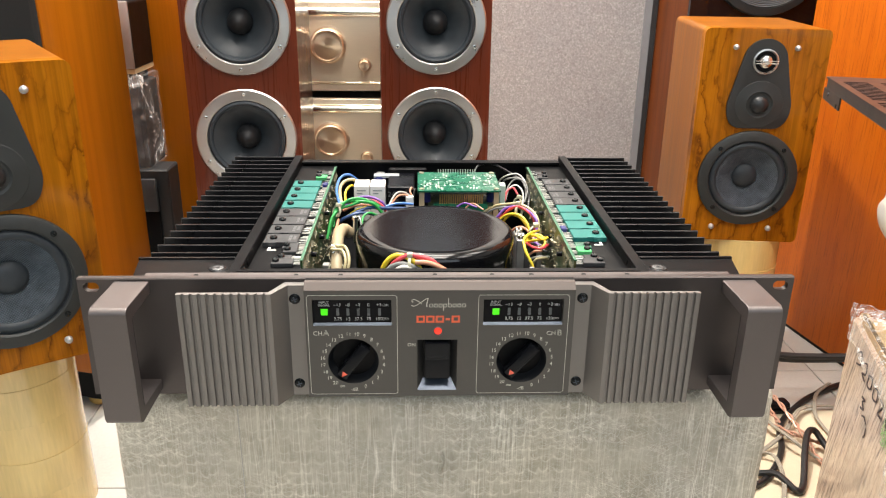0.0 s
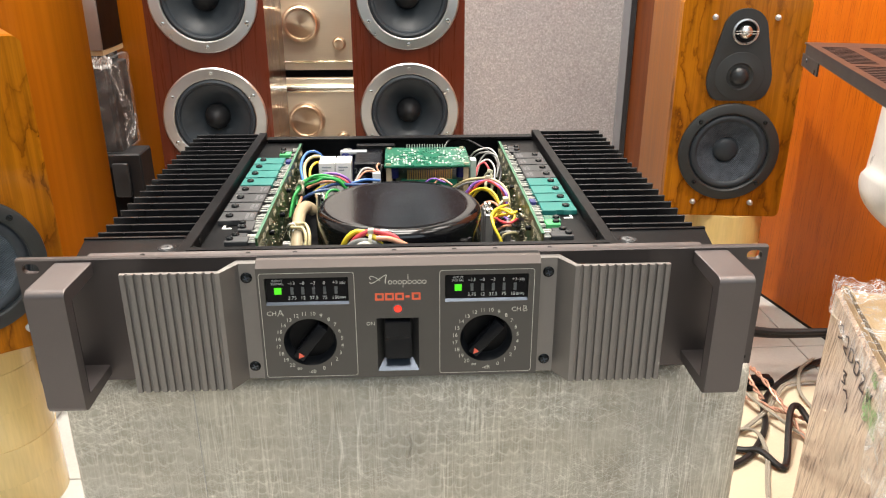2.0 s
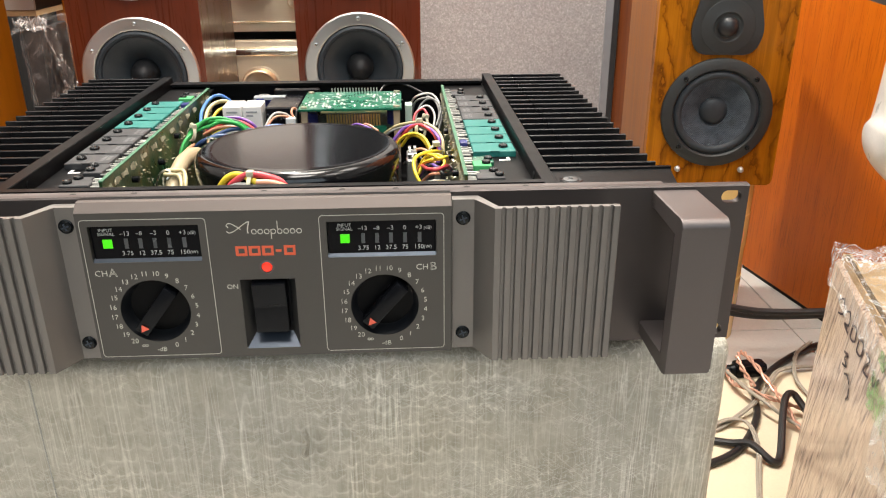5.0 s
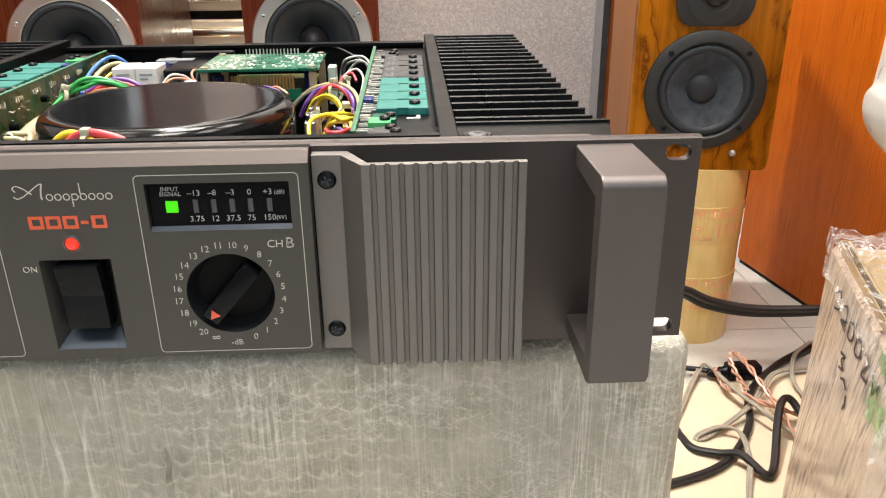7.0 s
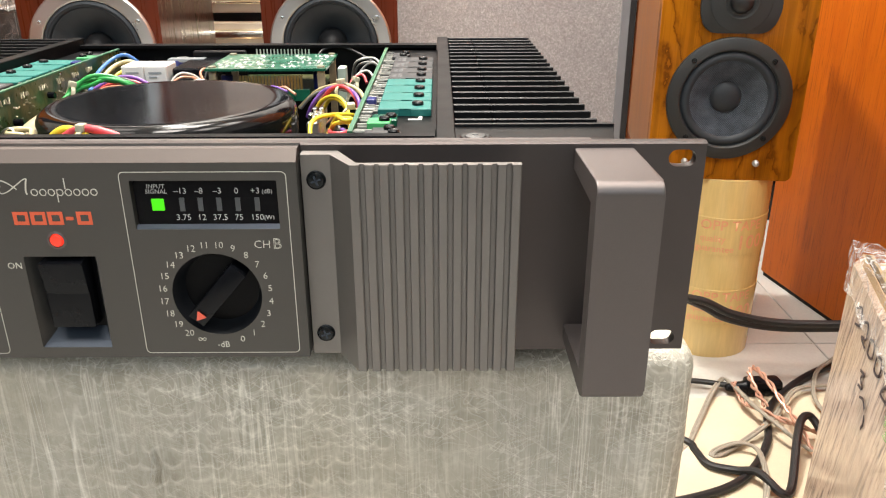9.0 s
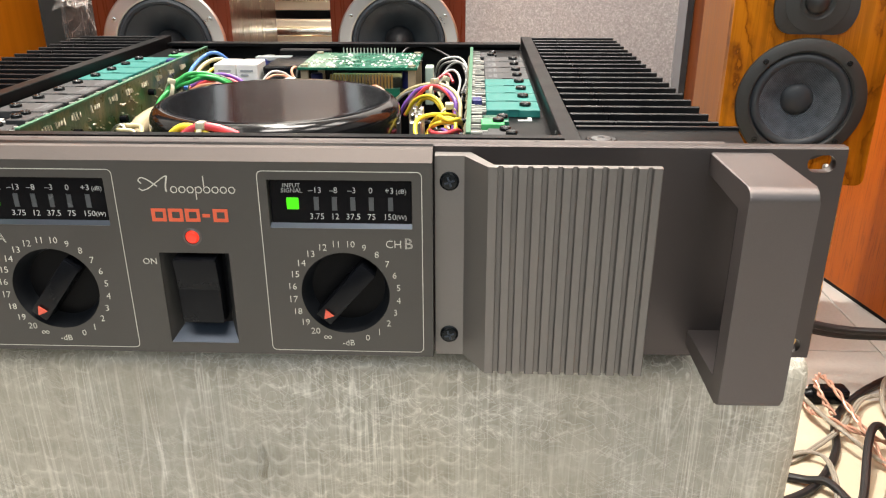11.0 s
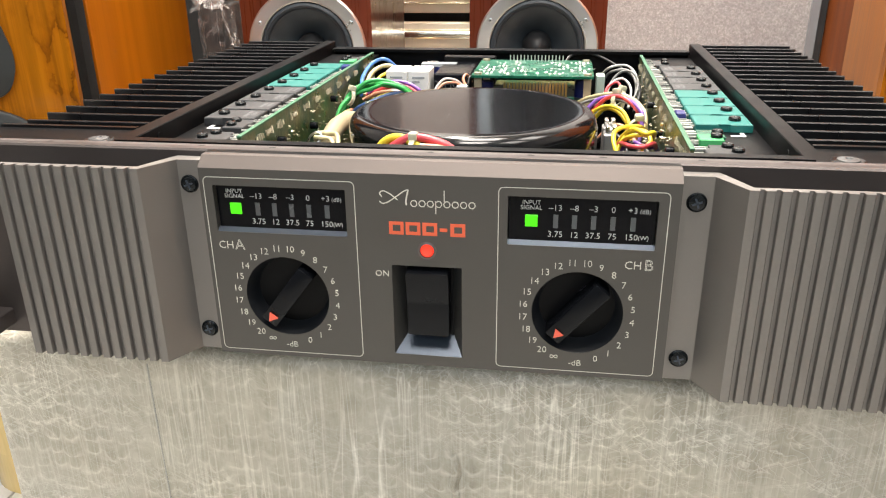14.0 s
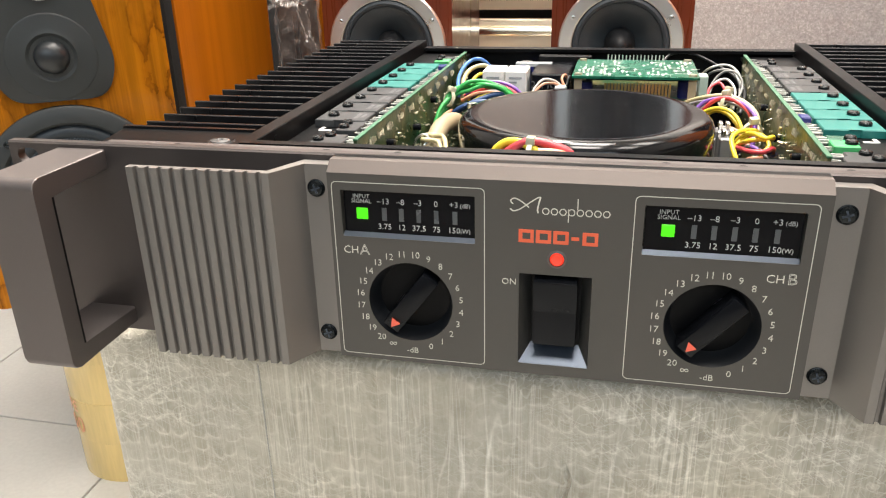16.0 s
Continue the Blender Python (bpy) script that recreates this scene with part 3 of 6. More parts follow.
# black sheet added where the back corner is only dark from shade
tagged(part("wall_panel", box(X0, -0.56, 1.452, Y1, 0, 0.82), M_GRILLE), "black panel put where the corner lies in shade", "wall panel", kind="structure")
tagged(part("wall_panel", box(-0.56, 0.7, 1.45, Y1, 0, 0.82), M_WALL), "grey speckled wall panel behind the speakers", "wall panel", kind="structure")
GX0, GX1, GZ0, GZ1 = SHOPFRONT
# unseen wall, kept charcoal so that front faces reflect something dark
tagged(part("wall_south", holed([(X0 - 0.1, 0), (X1 + 0.1, 0), (X1 + 0.1, HIGH), (X0 - 0.1, HIGH)], [[(GX0, GZ0), (GX1, GZ0), (GX1, GZ1), (GX0, GZ1)]], Y0 - 0.1, Y0), M_WALL_DARK, smooth=0), "unseen charcoal wall, dark for reflections, with a wide window", "wall", kind="structure")
wn = tagged(empty("window_1", pose(0, Y0, 0)), "wide daylight window in a dark frame", "window", kind="structure")
part("window_frame", holed([(GX0, GZ0), (GX1, GZ0), (GX1, GZ1), (GX0, GZ1)], [[(GX0 + 0.04, GZ0 + 0.04), (-0.02, GZ0 + 0.04), (-0.02, GZ1 - 0.04), (GX0 + 0.04, GZ1 - 0.04)], [(0.02, GZ0 + 0.04), (GX1 - 0.04, GZ0 + 0.04), (GX1 - 0.04, GZ1 - 0.04), (0.02, GZ1 - 0.04)]], -0.06, -0.02), M_DARK, wn, "dark window frame", 0)
daylight = bpy.data.lights.new("daylight", "AREA")
daylight.shape, daylight.size, daylight.size_y, daylight.energy, daylight.color = "RECTANGLE", GX1 - GX0 - 0.1, GZ1 - GZ0 - 0.1, DAY_WATTS, DAY_COLOUR
new("daylight", daylight).matrix_basis = pose((GX0 + GX1) / 2, Y0 - 0.08, (GZ0 + GZ1) / 2, 90, 0, 0)
tagged(part("wall_west", box(X0 - 0.1, X0, Y0, Y1, 0, HIGH), M_WALL_PLAIN), "plain painted wall", "wall", kind="structure")
tagged(part("wall_east", box(X1, X1 + 0.1, Y0, Y1, 0, HIGH), M_WALL_PLAIN), "plain painted wall", "wall", kind="structure")

for lx, ly, k in LAMPS:
    fix = tagged(empty("ceiling_light", pose(lx, ly, HIGH)), "square white ceiling light panel in a thin frame", "ceiling light", "ceiling lights")
    f = bmesh.new()
    for a in (-1, 1):
        add_box(f, -0.33, 0.33, a * 0.315 - 0.015, a * 0.315 + 0.015, -0.03, 0)
        add_box(f, a * 0.315 - 0.015, a * 0.315 + 0.015, -0.3, 0.3, -0.03, 0)
    part("frame", f, M_WHITE_PL, fix)
    lamp = bpy.data.lights.new("panel_light", "AREA")
    lamp.shape, lamp.size, lamp.energy, lamp.color = "SQUARE", 0.6, LAMP_WATTS * k, LAMP_COLOUR
    lo = new("panel_light", lamp)
    lo.matrix_basis = pose(lx, ly, HIGH - 0.02)
DX, DY, DOWN_WATTS = DOWNLIGHT
fix = tagged(empty("downlight", pose(DX, DY, HIGH)), "round white ceiling downlight with a narrow rim", "ceiling light")
part("rim", lathe([(0.085, 0.0), (0.11, 0.0), (0.108, -0.008), (0.088, -0.012), (0.085, -0.004)], Matrix(), 40, True), M_WHITE_PL, fix)
lamp = bpy.data.lights.new("downlight_lamp", "AREA")
lamp.shape, lamp.size, lamp.energy, lamp.color = "DISK", 0.15, DOWN_WATTS, LAMP_COLOUR
new("downlight_lamp", lamp).matrix_basis = pose(DX, DY, HIGH - 0.006)


# ---------------------------------------------------------------- loudspeakers
def hull_outline(c1, r1, c2, r2, cut, n=28):
    """Outline round two circles on the upright axis, cut flat below."""
    d = c1 - c2
    phi = math.asin((r2 - r1) / d)
    pts = []
    a0, a1 = phi, math.pi - phi
    for k in range(n + 1):
        a = a0 + (a1 - a0) * k / n
        pts.append((r1 * math.cos(a), c1 + r1 * math.sin(a)))
    b0 = math.pi - phi
    low = math.asin(max(-1, (cut - c2) / r2))
    b1 = math.pi - low - 0.2
    for k in range(n // 2 + 1):
        a = b0 + (b1 - b0) * k / (n // 2)
        pts.append((r2 * math.cos(a), c2 + r2 * math.sin(a)))
    corner = -r2 * math.cos(low)
    px, pz = pts[-1]
    bend = [((1 - q) ** 2 * px + 2 * q * (1 - q) * corner + q * q * (corner + 0.0095), (1 - q) ** 2 * pz + (2 * q * (1 - q) + q * q) * cut) for q in (0.2, 0.4, 0.6, 0.8, 1.0)]
    pts += bend + [(-u, v) for u, v in reversed(bend)]
    b2, b3 = 2 * math.pi + low + 0.2, 2 * math.pi + phi
    for k in range(n // 2 + 1):
        a = b2 + (b3 - b2) * k / (n // 2)
        pts.append((r2 * math.cos(a), c2 + r2 * math.sin(a)))
    return pts


def bookshelf_speaker(x, y, z, yaw, label):
    """Origin on the bottom of the cabinet, below the front's middle line."""
    th = tagged(empty("bookshelf_speaker", pose(x, y, z, 0, 0, yaw)), label, "loudspeaker", "bookshelf speakers")
    w, h, d, c = 0.09, 0.327, 0.22, 0.1025
    outer = rounded(-w, w, 0, h, 0.009, 5)
    fb = holed(outer, [disc(0, c, 0.0575, 48)], 0.0, 0.02)
    edge = {(round(u, 5), round(v, 5)) for u, v in outer}
    rim = [e for e in fb.edges if all(abs(v.co.y) < 1e-6 and (round(v.co.x, 5), round(v.co.z, 5)) in edge for v in e.verts) and len({f.normal.y > -0.9 for f in e.link_faces}) == 2]
    bmesh.ops.bevel(fb, geom=rim, offset=0.0085, segments=5, profile=0.5, affect="EDGES")
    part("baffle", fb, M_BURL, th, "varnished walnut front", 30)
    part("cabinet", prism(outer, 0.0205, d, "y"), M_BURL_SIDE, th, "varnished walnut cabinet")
    part("frame", lathe([(0.0585, 0.0), (0.0585, 0.0035), (0.0605, 0.0055), (0.0722, 0.005), (0.0744, 0.0035), (0.0748, 0.0)], facing(0, 0, c), 64), M_BAFFLE, th, "black woofer frame")
    part("surround", lathe([(0.0588, 0.001), (0.0574, 0.0004), (0.0566, 0.0016), (0.0548, 0.0034), (0.052, 0.0042), (0.0492, 0.0034), (0.0472, 0.0014), (0.0462, 0.0002)], facing(0, 0, c), 64), M_SURROUND, th, "dark grey rubber roll")
    part("cone", lathe([(0.0468, 0.0006), (0.0446, 0.0), (0.036, -0.0052), (0.026, -0.0112), (0.0175, -0.0155)], facing(0, 0, c), 64), M_WEAVE, th, "dark woven woofer cone")
    part("dust_cap", lathe([(0.0192, -0.0148), (0.0184, -0.0128), (0.0145, -0.0098), (0.0085, -0.0078), (0.003, -0.0071), (0, -0.007)], facing(0, 0, c), 40), M_SURROUND, th)
    plate = prism(hull_outline(0.2815, 0.0315, 0.2135, 0.0465, 0.1815), 0.0, -0.0045, "y")
    bmesh.ops.bevel(plate, geom=[e for e in plate.edges if all(abs(v.co.y + 0.0045) < 1e-6 for v in e.verts)], offset=0.0015, segments=2, profile=0.5, affect="EDGES")
    mt = part("driver_plate", plate, M_BAFFLE, th, "charcoal teardrop driver plate")
    part("midrange_ring", lathe([(0.0352, 0.0045), (0.0348, 0.0048), (0.0335, 0.005), (0.023, 0.0052), (0.0195, 0.0062), (0.0178, 0.0052), (0.0155, 0.0035), (0.0136, 0.0045)], facing(0, 0, 0.2175), 48), M_BAFFLE, mt)
    part("midrange_dome", lathe([(0.0138, 0.0045), (0.0125, 0.0085), (0.0085, 0.0118), (0.004, 0.0134), (0, 0.0137)], facing(0, 0, 0.2175), 36), M_DOME, mt, "dark grey dome")
    part("tweeter_ring", lathe([(0.0185, 0.0045), (0.0182, 0.0072), (0.0165, 0.0078), (0.0152, 0.0055)], facing(0, 0, 0.2805), 44), M_ALU, mt, "silver tweeter ring")
    part("tweeter_well", lathe([(0.0155, 0.0052), (0.009, 0.0049), (0, 0.0049)], facing(0, 0, 0.2805), 36), M_WELL, mt)
    part("tweeter_dome", lathe([(0.0095, 0.005), (0.0085, 0.0085), (0.005, 0.0108), (0, 0.0118)], facing(0, 0, 0.2805), 32), M_STEEL, mt, "silver tweeter dome")
    for bz in (0.2782, 0.2816):
        part("tweeter_bar", box(-0.0165, 0.0165, -0.0132, -0.0122, bz, bz + 0.0012), M_STEEL, mt)
    for u, v in ((-0.0438, 0.1977), (0.0438, 0.1977), (-0.0438, -0.0798), (0.0438, -0.0798)):
        part("grille_peg", lathe([(0.0042, 0), (0.0042, 0.0012), (0.003, 0.002), (0.0034, 0.005), (0.002, 0.0065), (0, 0.007)], facing(u, 0, c + v), 20), M_SILVER, th, "chrome grille peg")
    for k in range(4):
        a = radians(45 + 90 * k)
        part("frame_screw", lathe([(0.0032, 0.0052), (0.0032, 0.0066), (0.0018, 0.007), (0, 0.0062)], facing(0.0664 * math.cos(a), 0, c + 0.0664 * math.sin(a)), 16), M_SCREW, th)
    return th


def label_print(th, r, a0, step):
    """Red words printed round a roll."""
    words = (("OPP TAPE", 0.0, 0.8 * step, 0.019), ("quality", -0.024, 0.44 * step, 0.0125), ("guarantee", -0.02, 0.17 * step, 0.0125), ("100", 0.027, 0.34 * step, 0.028))
    bm = lettering([(w, x, z, s) for w, x, z, s in words], 0.0, 0.0, bold=0.012)
    for v in bm.verts:
        a = radians(a0) + v.co.x / r
        v.co = Vector(((r + 0.0003) * math.cos(a), (r + 0.0003) * math.sin(a), v.co.z))
    part("print", bm, M_RED_INK, th, "red printed words", 0)


def tape_stack(x, y, count, top, r, label, turns=()):
    """Rolls of packing tape stacked into a column, each a thing."""
    step = top / count
    for k in range(count):
        z0 = k * step
        dx, dy = 0.0004 * math.sin(k * 2.3), 0.0004 * math.cos(k * 3.1)
        th = tagged(empty("tape_roll", pose(x + dx, y + dy, z0, 0, 0, 57 * k)), label, "tape roll", "stacked rolls of packing tape")
        part("tape", lathe([(0.04, 0.0001), (r - 0.0001, 0.00001), (r, 0.00012), (r, step - 0.00012), (r - 0.0001, step - 0.00001), (0.04, step - 0.0001)], Matrix(), 64, True), M_TAPE, th, "glossy yellow tape", 20)
        for a0 in turns if k in (1, 3) else ():
            label_print(th, r, a0 - 57 * k, step)
        part("core", lathe([(0.037, 0.0), (0.04, 0.0), (0.04, step), (0.037, step)], Matrix(), 40, True), M_TAPE_CORE, th, "brown paper core")


def tower_woofer(th, z, r):
    d = tagged(empty("woofer", pose(0, 0, z)), "woofer with an aluminium ring")
    d.parent = th
    k = r / 0.0717
    part("ring", lathe([(0.0555 * k, 0.0), (0.056 * k, 0.0042), (0.0575 * k, 0.005), (0.0700 * k, 0.0048), (0.0717 * k, 0.003), (0.0717 * k, 0.0)], facing(0, 0, 0), 72), M_ALU, d, "satin aluminium ring", 12)
    part("surround", lathe([(0.056 * k, 0.001), (0.0545 * k, 0.0045), (0.0518 * k, 0.006), (0.049 * k, 0.0045), (0.0475 * k, 0.001)], facing(0, 0, 0), 56), M_SURROUND, d)
    part("cone", lathe([(0.0475 * k, 0.001), (0.046 * k, 0.0005), (0.034 * k, -0.009), (0.024 * k, -0.016), (0.015 * k, -0.024)], facing(0, 0, 0), 56), M_CONE, d, "dark grey cone")
    part("phase_plug", lathe([(0.018 * k, -0.024), (0.0172 * k, -0.014), (0.0145 * k, -0.006), (0.0105 * k, 0.0), (0.006 * k, 0.0042), (0.0028 * k, 0.006), (0, 0.0065)], facing(0, 0, 0), 40), M_RUBBER, d, "black bullet plug")
    for q in range(6):
        a = radians(90 + 60 * q)
        part("ring_screw", lathe([(0.0028, 0.0044), (0.0028, 0.0058), (0.0018, 0.0062), (0.0015, 0.005), (0, 0.005)], facing(0.0638 * k * math.cos(a), 0, 0.0638 * k * math.sin(a)), 14), M_STEEL, d)
    return d


def tower_speaker(x, y, yaw, zs, r, label):
    th = tagged(empty("tower_speaker", pose(x, y, 0, 0, 0, yaw)), label, "loudspeaker", "tower speakers")
    w, d, h = 0.0795, 0.3, 1.0
    holes = [disc(0, z, r - 0.008, 48) for z in zs]
    fr = holed([(-w, 0.03), (w, 0.03), (w, h), (-w, h)], holes, 0.0, 0.022)
    part("baffle", fr, M_CHERRY, th, "dark cherry front")
    cab = bmesh.new()
    add_box(cab, -w, -w + 0.018, 0.022, d, 0.03, h)
    add_box(cab, w - 0.018, w, 0.022, d, 0.03, h)
    add_box(cab, -w + 0.018, w - 0.018, d - 0.018, d, 0.03, h)
    add_box(cab, -w + 0.018, w - 0.018, 0.022, d - 0.018, h - 0.018, h)
    add_box(cab, -w + 0.018, w - 0.018, 0.022, d - 0.018, 0.03, 0.048)
    part("cabinet", cab, M_CHERRY, th, "glossy dark cherry cabinet")
    # unseen plate added so that the transformer lid reflects something dark
    part("reflected_plate", box(-w + 0.012, w - 0.012, -0.004, 0.0, 0.69, 0.93, 0.002), M_BAFFLE, th, "unseen black plate added for its dark reflection")
    part("plinth", box(-w - 0.01, w + 0.01, -0.01, d + 0.01, 0, 0.03, 0.003), M_BLACK, th)
    for z in zs:
        tower_woofer(th, z, r)
    return th


tower_speaker(-0.2640, 0.6525, 4.0, (0.4225, 0.5866), 0.0723, "dark cherry tower speaker with aluminium woofer rings")
tower_speaker(0.0125, 0.666, 2.8, (0.4256, 0.5866), 0.0715, "dark cherry tower speaker with aluminium woofer rings")
bookshelf_speaker(0.4962, 0.6696, 0.2563, -6.7, "walnut bookshelf speaker standing on stacked tape rolls")
bookshelf_speaker(-0.4426, 0.2868, 0.2492, 33.0, "walnut bookshelf speaker angled on stacked tape rolls")
tape_stack(0.524, 0.722, 5, 0.2561, 0.062, "roll of yellow packing tape in a column", (-92,))
tape_stack(-0.505, 0.378, 5, 0.2488, 0.0632, "roll of yellow packing tape in a column", (-152,))


def wood_cabinet(x, y, yaw, w, d, h, material, label, grille=0.0, plinth=0.05, name="speaker_cabinet"):
    """A large cabinet; its front right corner on the floor at x, y."""
    th = tagged(empty(name, pose(x, y, 0, 0, 0, yaw)), label, "speaker cabinet")
    foot = 0.02
    part("body", box(-w, 0, 0, d, foot + plinth, h, 0.004, 2), material, th)
    part("plinth", box(-w + 0.01, -0.008, 0.008, d - 0.01, foot, foot + plinth, 0.002), M_BLACK, th, "black plinth")
    for fx in (-w + 0.045, -0.035):
        for fy in (0.04, d - 0.05):
            part("foot", lathe([(0.0, 0.0), (0.018, 0.0), (0.021, 0.004), (0.021, 0.012), (0.014, foot), (0, foot)], pose(fx, fy, 0), 24), M_BRASS, th, "brass foot")
    if grille:
        part("grille", box(-w + 0.012, -grille, -0.014, 0.0, 0.12, h - 0.05, 0.004, 2), M_GRILLE, th, "black cloth grille")
    return th


wood_cabinet(-0.5, 0.578, -16.0, 0.32, 0.165, 1.15, M_OAK_DARK, "tall honey veneer speaker cabinet on brass feet", 0.0015)
wood_cabinet(-0.40, 1.15, 0.0, 0.165, 0.28, 1.1, M_OAK_DARK, "honey veneer cabinet behind the tower speaker")

# cabinet on the other side shows its broad orange flank
rc = tagged(empty("speaker_cabinet", pose(0.6945, 0.944, 0, 0, 0, 10.8)), "large orange veneer cabinet standing on the tiles", "speaker cabinet")
part("body", box(0, 0.45, -0.62, 0, 0.007, 1.3, 0.003, 2), M_OAK, rc)
part("plinth", box(0.004, 0.44, -0.61, -0.004, 0, 0.007), M_BLACK, rc)

# tower with a large woofer in the corner
rt = tagged(empty("tower_speaker", pose(0.562, 1.215, 0)), "brown veneer floor speaker with a large woofer", "loudspeaker")
part("body", box(0, 0.4, 0.012, 0.225, 0.0, 1.2), M_BROWN, rt)
part("baffle", box(0.0, 0.4, 0.0, 0.012, 0.0, 1.2), M_GLOSS, rt, "black front baffle")
big = lathe([(0.0, -0.002), (0.03, 0.004), (0.045, 0.0), (0.07, 0.004), (0.088, 0.009)], facing(0.155, -0.001, 0.688), 64)
wf = part("woofer", big, M_CONE, rt, "large dark woofer")
ripple = [(0.088 + 0.0005 * k, 0.0095 + 0.0016 * math.sin(k * 0.9)) for k in range(41)]
part("surround", lathe(ripple, facing(0.155, -0.001, 0.688), 72), M_PLEAT, wf, "pleated grey cloth surround", 80)
part("basket", lathe([(0.108, 0.008), (0.11, 0.011), (0.124, 0.01), (0.127, 0.0)], facing(0.155, -0.001, 0.688), 64), M_BAFFLE, wf)

# ---------------------------------------------------------------- gold amplifiers on a rack


def gold_amplifier(z0, z1, label):
    th = tagged(empty("stereo_amplifier", pose(-0.385, 1.03, z0)), label, "amplifier", "champagne amplifiers")
    h = z1 - z0
    part("case", box(0.006, 0.434, 0.012, 0.34, 0.0165, h - 0.006, 0.003), M_GOLD, th)
    # black sheet added for the shade in the gap above the case
    part("shade_plate", box(0.007, 0.433, 0.013, 0.338, h - 0.0065, h - 0.003, 0.001), M_DARK, th, "black plate drawing the shade between amplifiers")
    part("faceplate", box(0.0, 0.44, 0.0, 0.012, 0.0165, h, 0.0045, 3), M_GOLD, th, "brushed champagne faceplate")
    part("lower_trim", box(0.004, 0.436, -0.003, 0.0, 0.0315, 0.0345, 0.001), M_GOLD_TRIM, th)
    part("upper_trim", prism([(0.0, h - 0.028), (-0.004, h - 0.0272), (-0.0072, h - 0.025), (-0.0084, h - 0.021), (-0.0078, h - 0.0165), (-0.005, h - 0.013), (0.0, h - 0.0115)], 0.004, 0.436, "x"), M_GOLD_TRIM, th, "polished rounded trim", 50)
    part("volume_knob", lathe([(0.0348, 0.0), (0.0348, 0.002), (0.0313, 0.003), (0.0307, 0.019), (0.0289, 0.0208), (0.0265, 0.0208), (0.0254, 0.0196), (0.0230, 0.0196), (0.0183, 0.0203), (0.0124, 0.0208), (0.0000, 0.0214)], facing(0.2035, 0, 0.103), 48), M_GOLD_KNOB, th, "turned gold knob")
    part("small_knob", lathe([(0.0126, 0.0), (0.0126, 0.002), (0.0102, 0.003), (0.0096, 0.015), (0.0084, 0.016), (0, 0.0155)], facing(0.2715, 0, 0.0665), 32), M_GOLD_KNOB, th, "small gold knob")
    for fx in (0.04, 0.38):
        for fy in (0.05, 0.3):
            part("foot", lathe([(0.0, 0.0), (0.02, 0.0), (0.022, 0.004), (0.022, 0.0165), (0, 0.0165)], pose(fx, fy, 0), 20), M_BLACK, th)
    return th


gold_amplifier(0.4125, 0.595, "champagne gold stereo amplifier with a large volume knob")
gold_amplifier(0.233, 0.4155, "champagne gold stereo amplifier with a large volume knob")
rack = tagged(empty("equipment_rack", pose(-0.385, 1.03, 0)), "low dark rack under the gold amplifiers", "rack")
part("shelf", box(-0.012, 0.452, 0.02, 0.36, 0.221, 0.233), M_DARK, rack)
for px in (-0.012, 0.44):
    for py in (0.04, 0.35):
        part("post", box(px, px + 0.012, py - 0.012, py, 0, 0.221), M_DARK, rack)
# upright strips added to draw the shade where the wall meets the tower
tagged(part("trim", box(0.548, 0.56, 1.436, 1.4495, 0, 0.82), M_DARK), "black upright strip put at the dark wall corner", "trim", kind="structure")
tagged(part("trim", box(0.532, 0.548, 1.44, 1.4495, 0, 0.82), M_CORNER_GREY), "grey upright strip put for the shaded wall corner", "trim", kind="structure")

# ---------------------------------------------------------------- stack of wrapped gear in the gap
lb = tagged(empty("black_case", pose(-0.58, 1.03, 0)), "black equipment case standing on the floor", "case")
part("body", box(0, 0.072, 0, 0.07, 0, 0.272, 0.003), M_DARK, lb)
part("door", box(0.006, 0.05, -0.008, 0, 0.02, 0.25, 0.002), M_BLACK, lb)
part("latch", box(0.021, 0.051, -0.018, -0.008, 0.19, 0.2575, 0.003, 2), M_GREY_PKG, lb, "dark grey latch block")
wp = tagged(empty("wrapped_box", pose(-0.58, 1.03, 0.274)), "dark box wrapped in crumpled clear film", "box")
part("box", box(0, 0.039, 0.006, 0.1, 0, 0.166, 0.002), M_DARK, wp)
part("label_strip", box(0.008, 0.03, 0.0045, 0.006, 0.012, 0.155), M_GREY_PKG, wp)
fm = box(-0.003, 0.042, 0.0, 0.104, 0.0, 0.178)
bmesh.ops.subdivide_edges(fm, edges=fm.edges[:], cuts=14, use_grid_fill=True)
for v in fm.verts:
    n = noise.noise_vector(v.co * 50.0) + 0.5 * noise.noise_vector(v.co * 120.0)
    v.co += Vector((n.x * 0.4, n.y * 0.6, n.z * 0.7)) * 0.005
    v.co.z = max(v.co.z, 0.0005)
part("film", fm, M_WRAP, wp, "crumpled clear film", 0)


def film_fold(along, across, seed):
    """A bunched strip of film; along and across are (point, vector) in the box."""
    cr = bmesh.new()
    bmesh.ops.create_grid(cr, x_segments=14, y_segments=46, size=0.5)
    for v in cr.verts:
        u, w = v.co.x, v.co.y
        n = noise.noise_vector(Vector((u * 2.5, w * 8, seed))) + 0.6 * noise.noise_vector(Vector((u * 7, w * 22, seed + 5)))
        v.co = Vector(along[0]) + Vector(along[1]) * w + Vector(across) * (u * (1 + 0.8 * n.z)) + n * 0.0042
    return part("film_fold", cr, M_FOLD, wp, "bunched glinting fold of film", 0)


film_fold(((0.046, 0.03, 0.105), (0.004, 0.03, -0.125)), (0.003, 0.036, 0.006), 4.0)
film_fold(((0.046, 0.05, 0.028), (0.0, 0.06, 0.02)), (0.0, 0.01, 0.03), 11.0)
film_fold(((0.02, -0.002, 0.172), (0.05, 0.02, 0.004)), (0.0, 0.01, 0.022), 23.0)
sv = tagged(empty("preamplifier", pose(-0.6, 1.035, 0.4585)), "silver fronted black component on a wooden board", "amplifier")
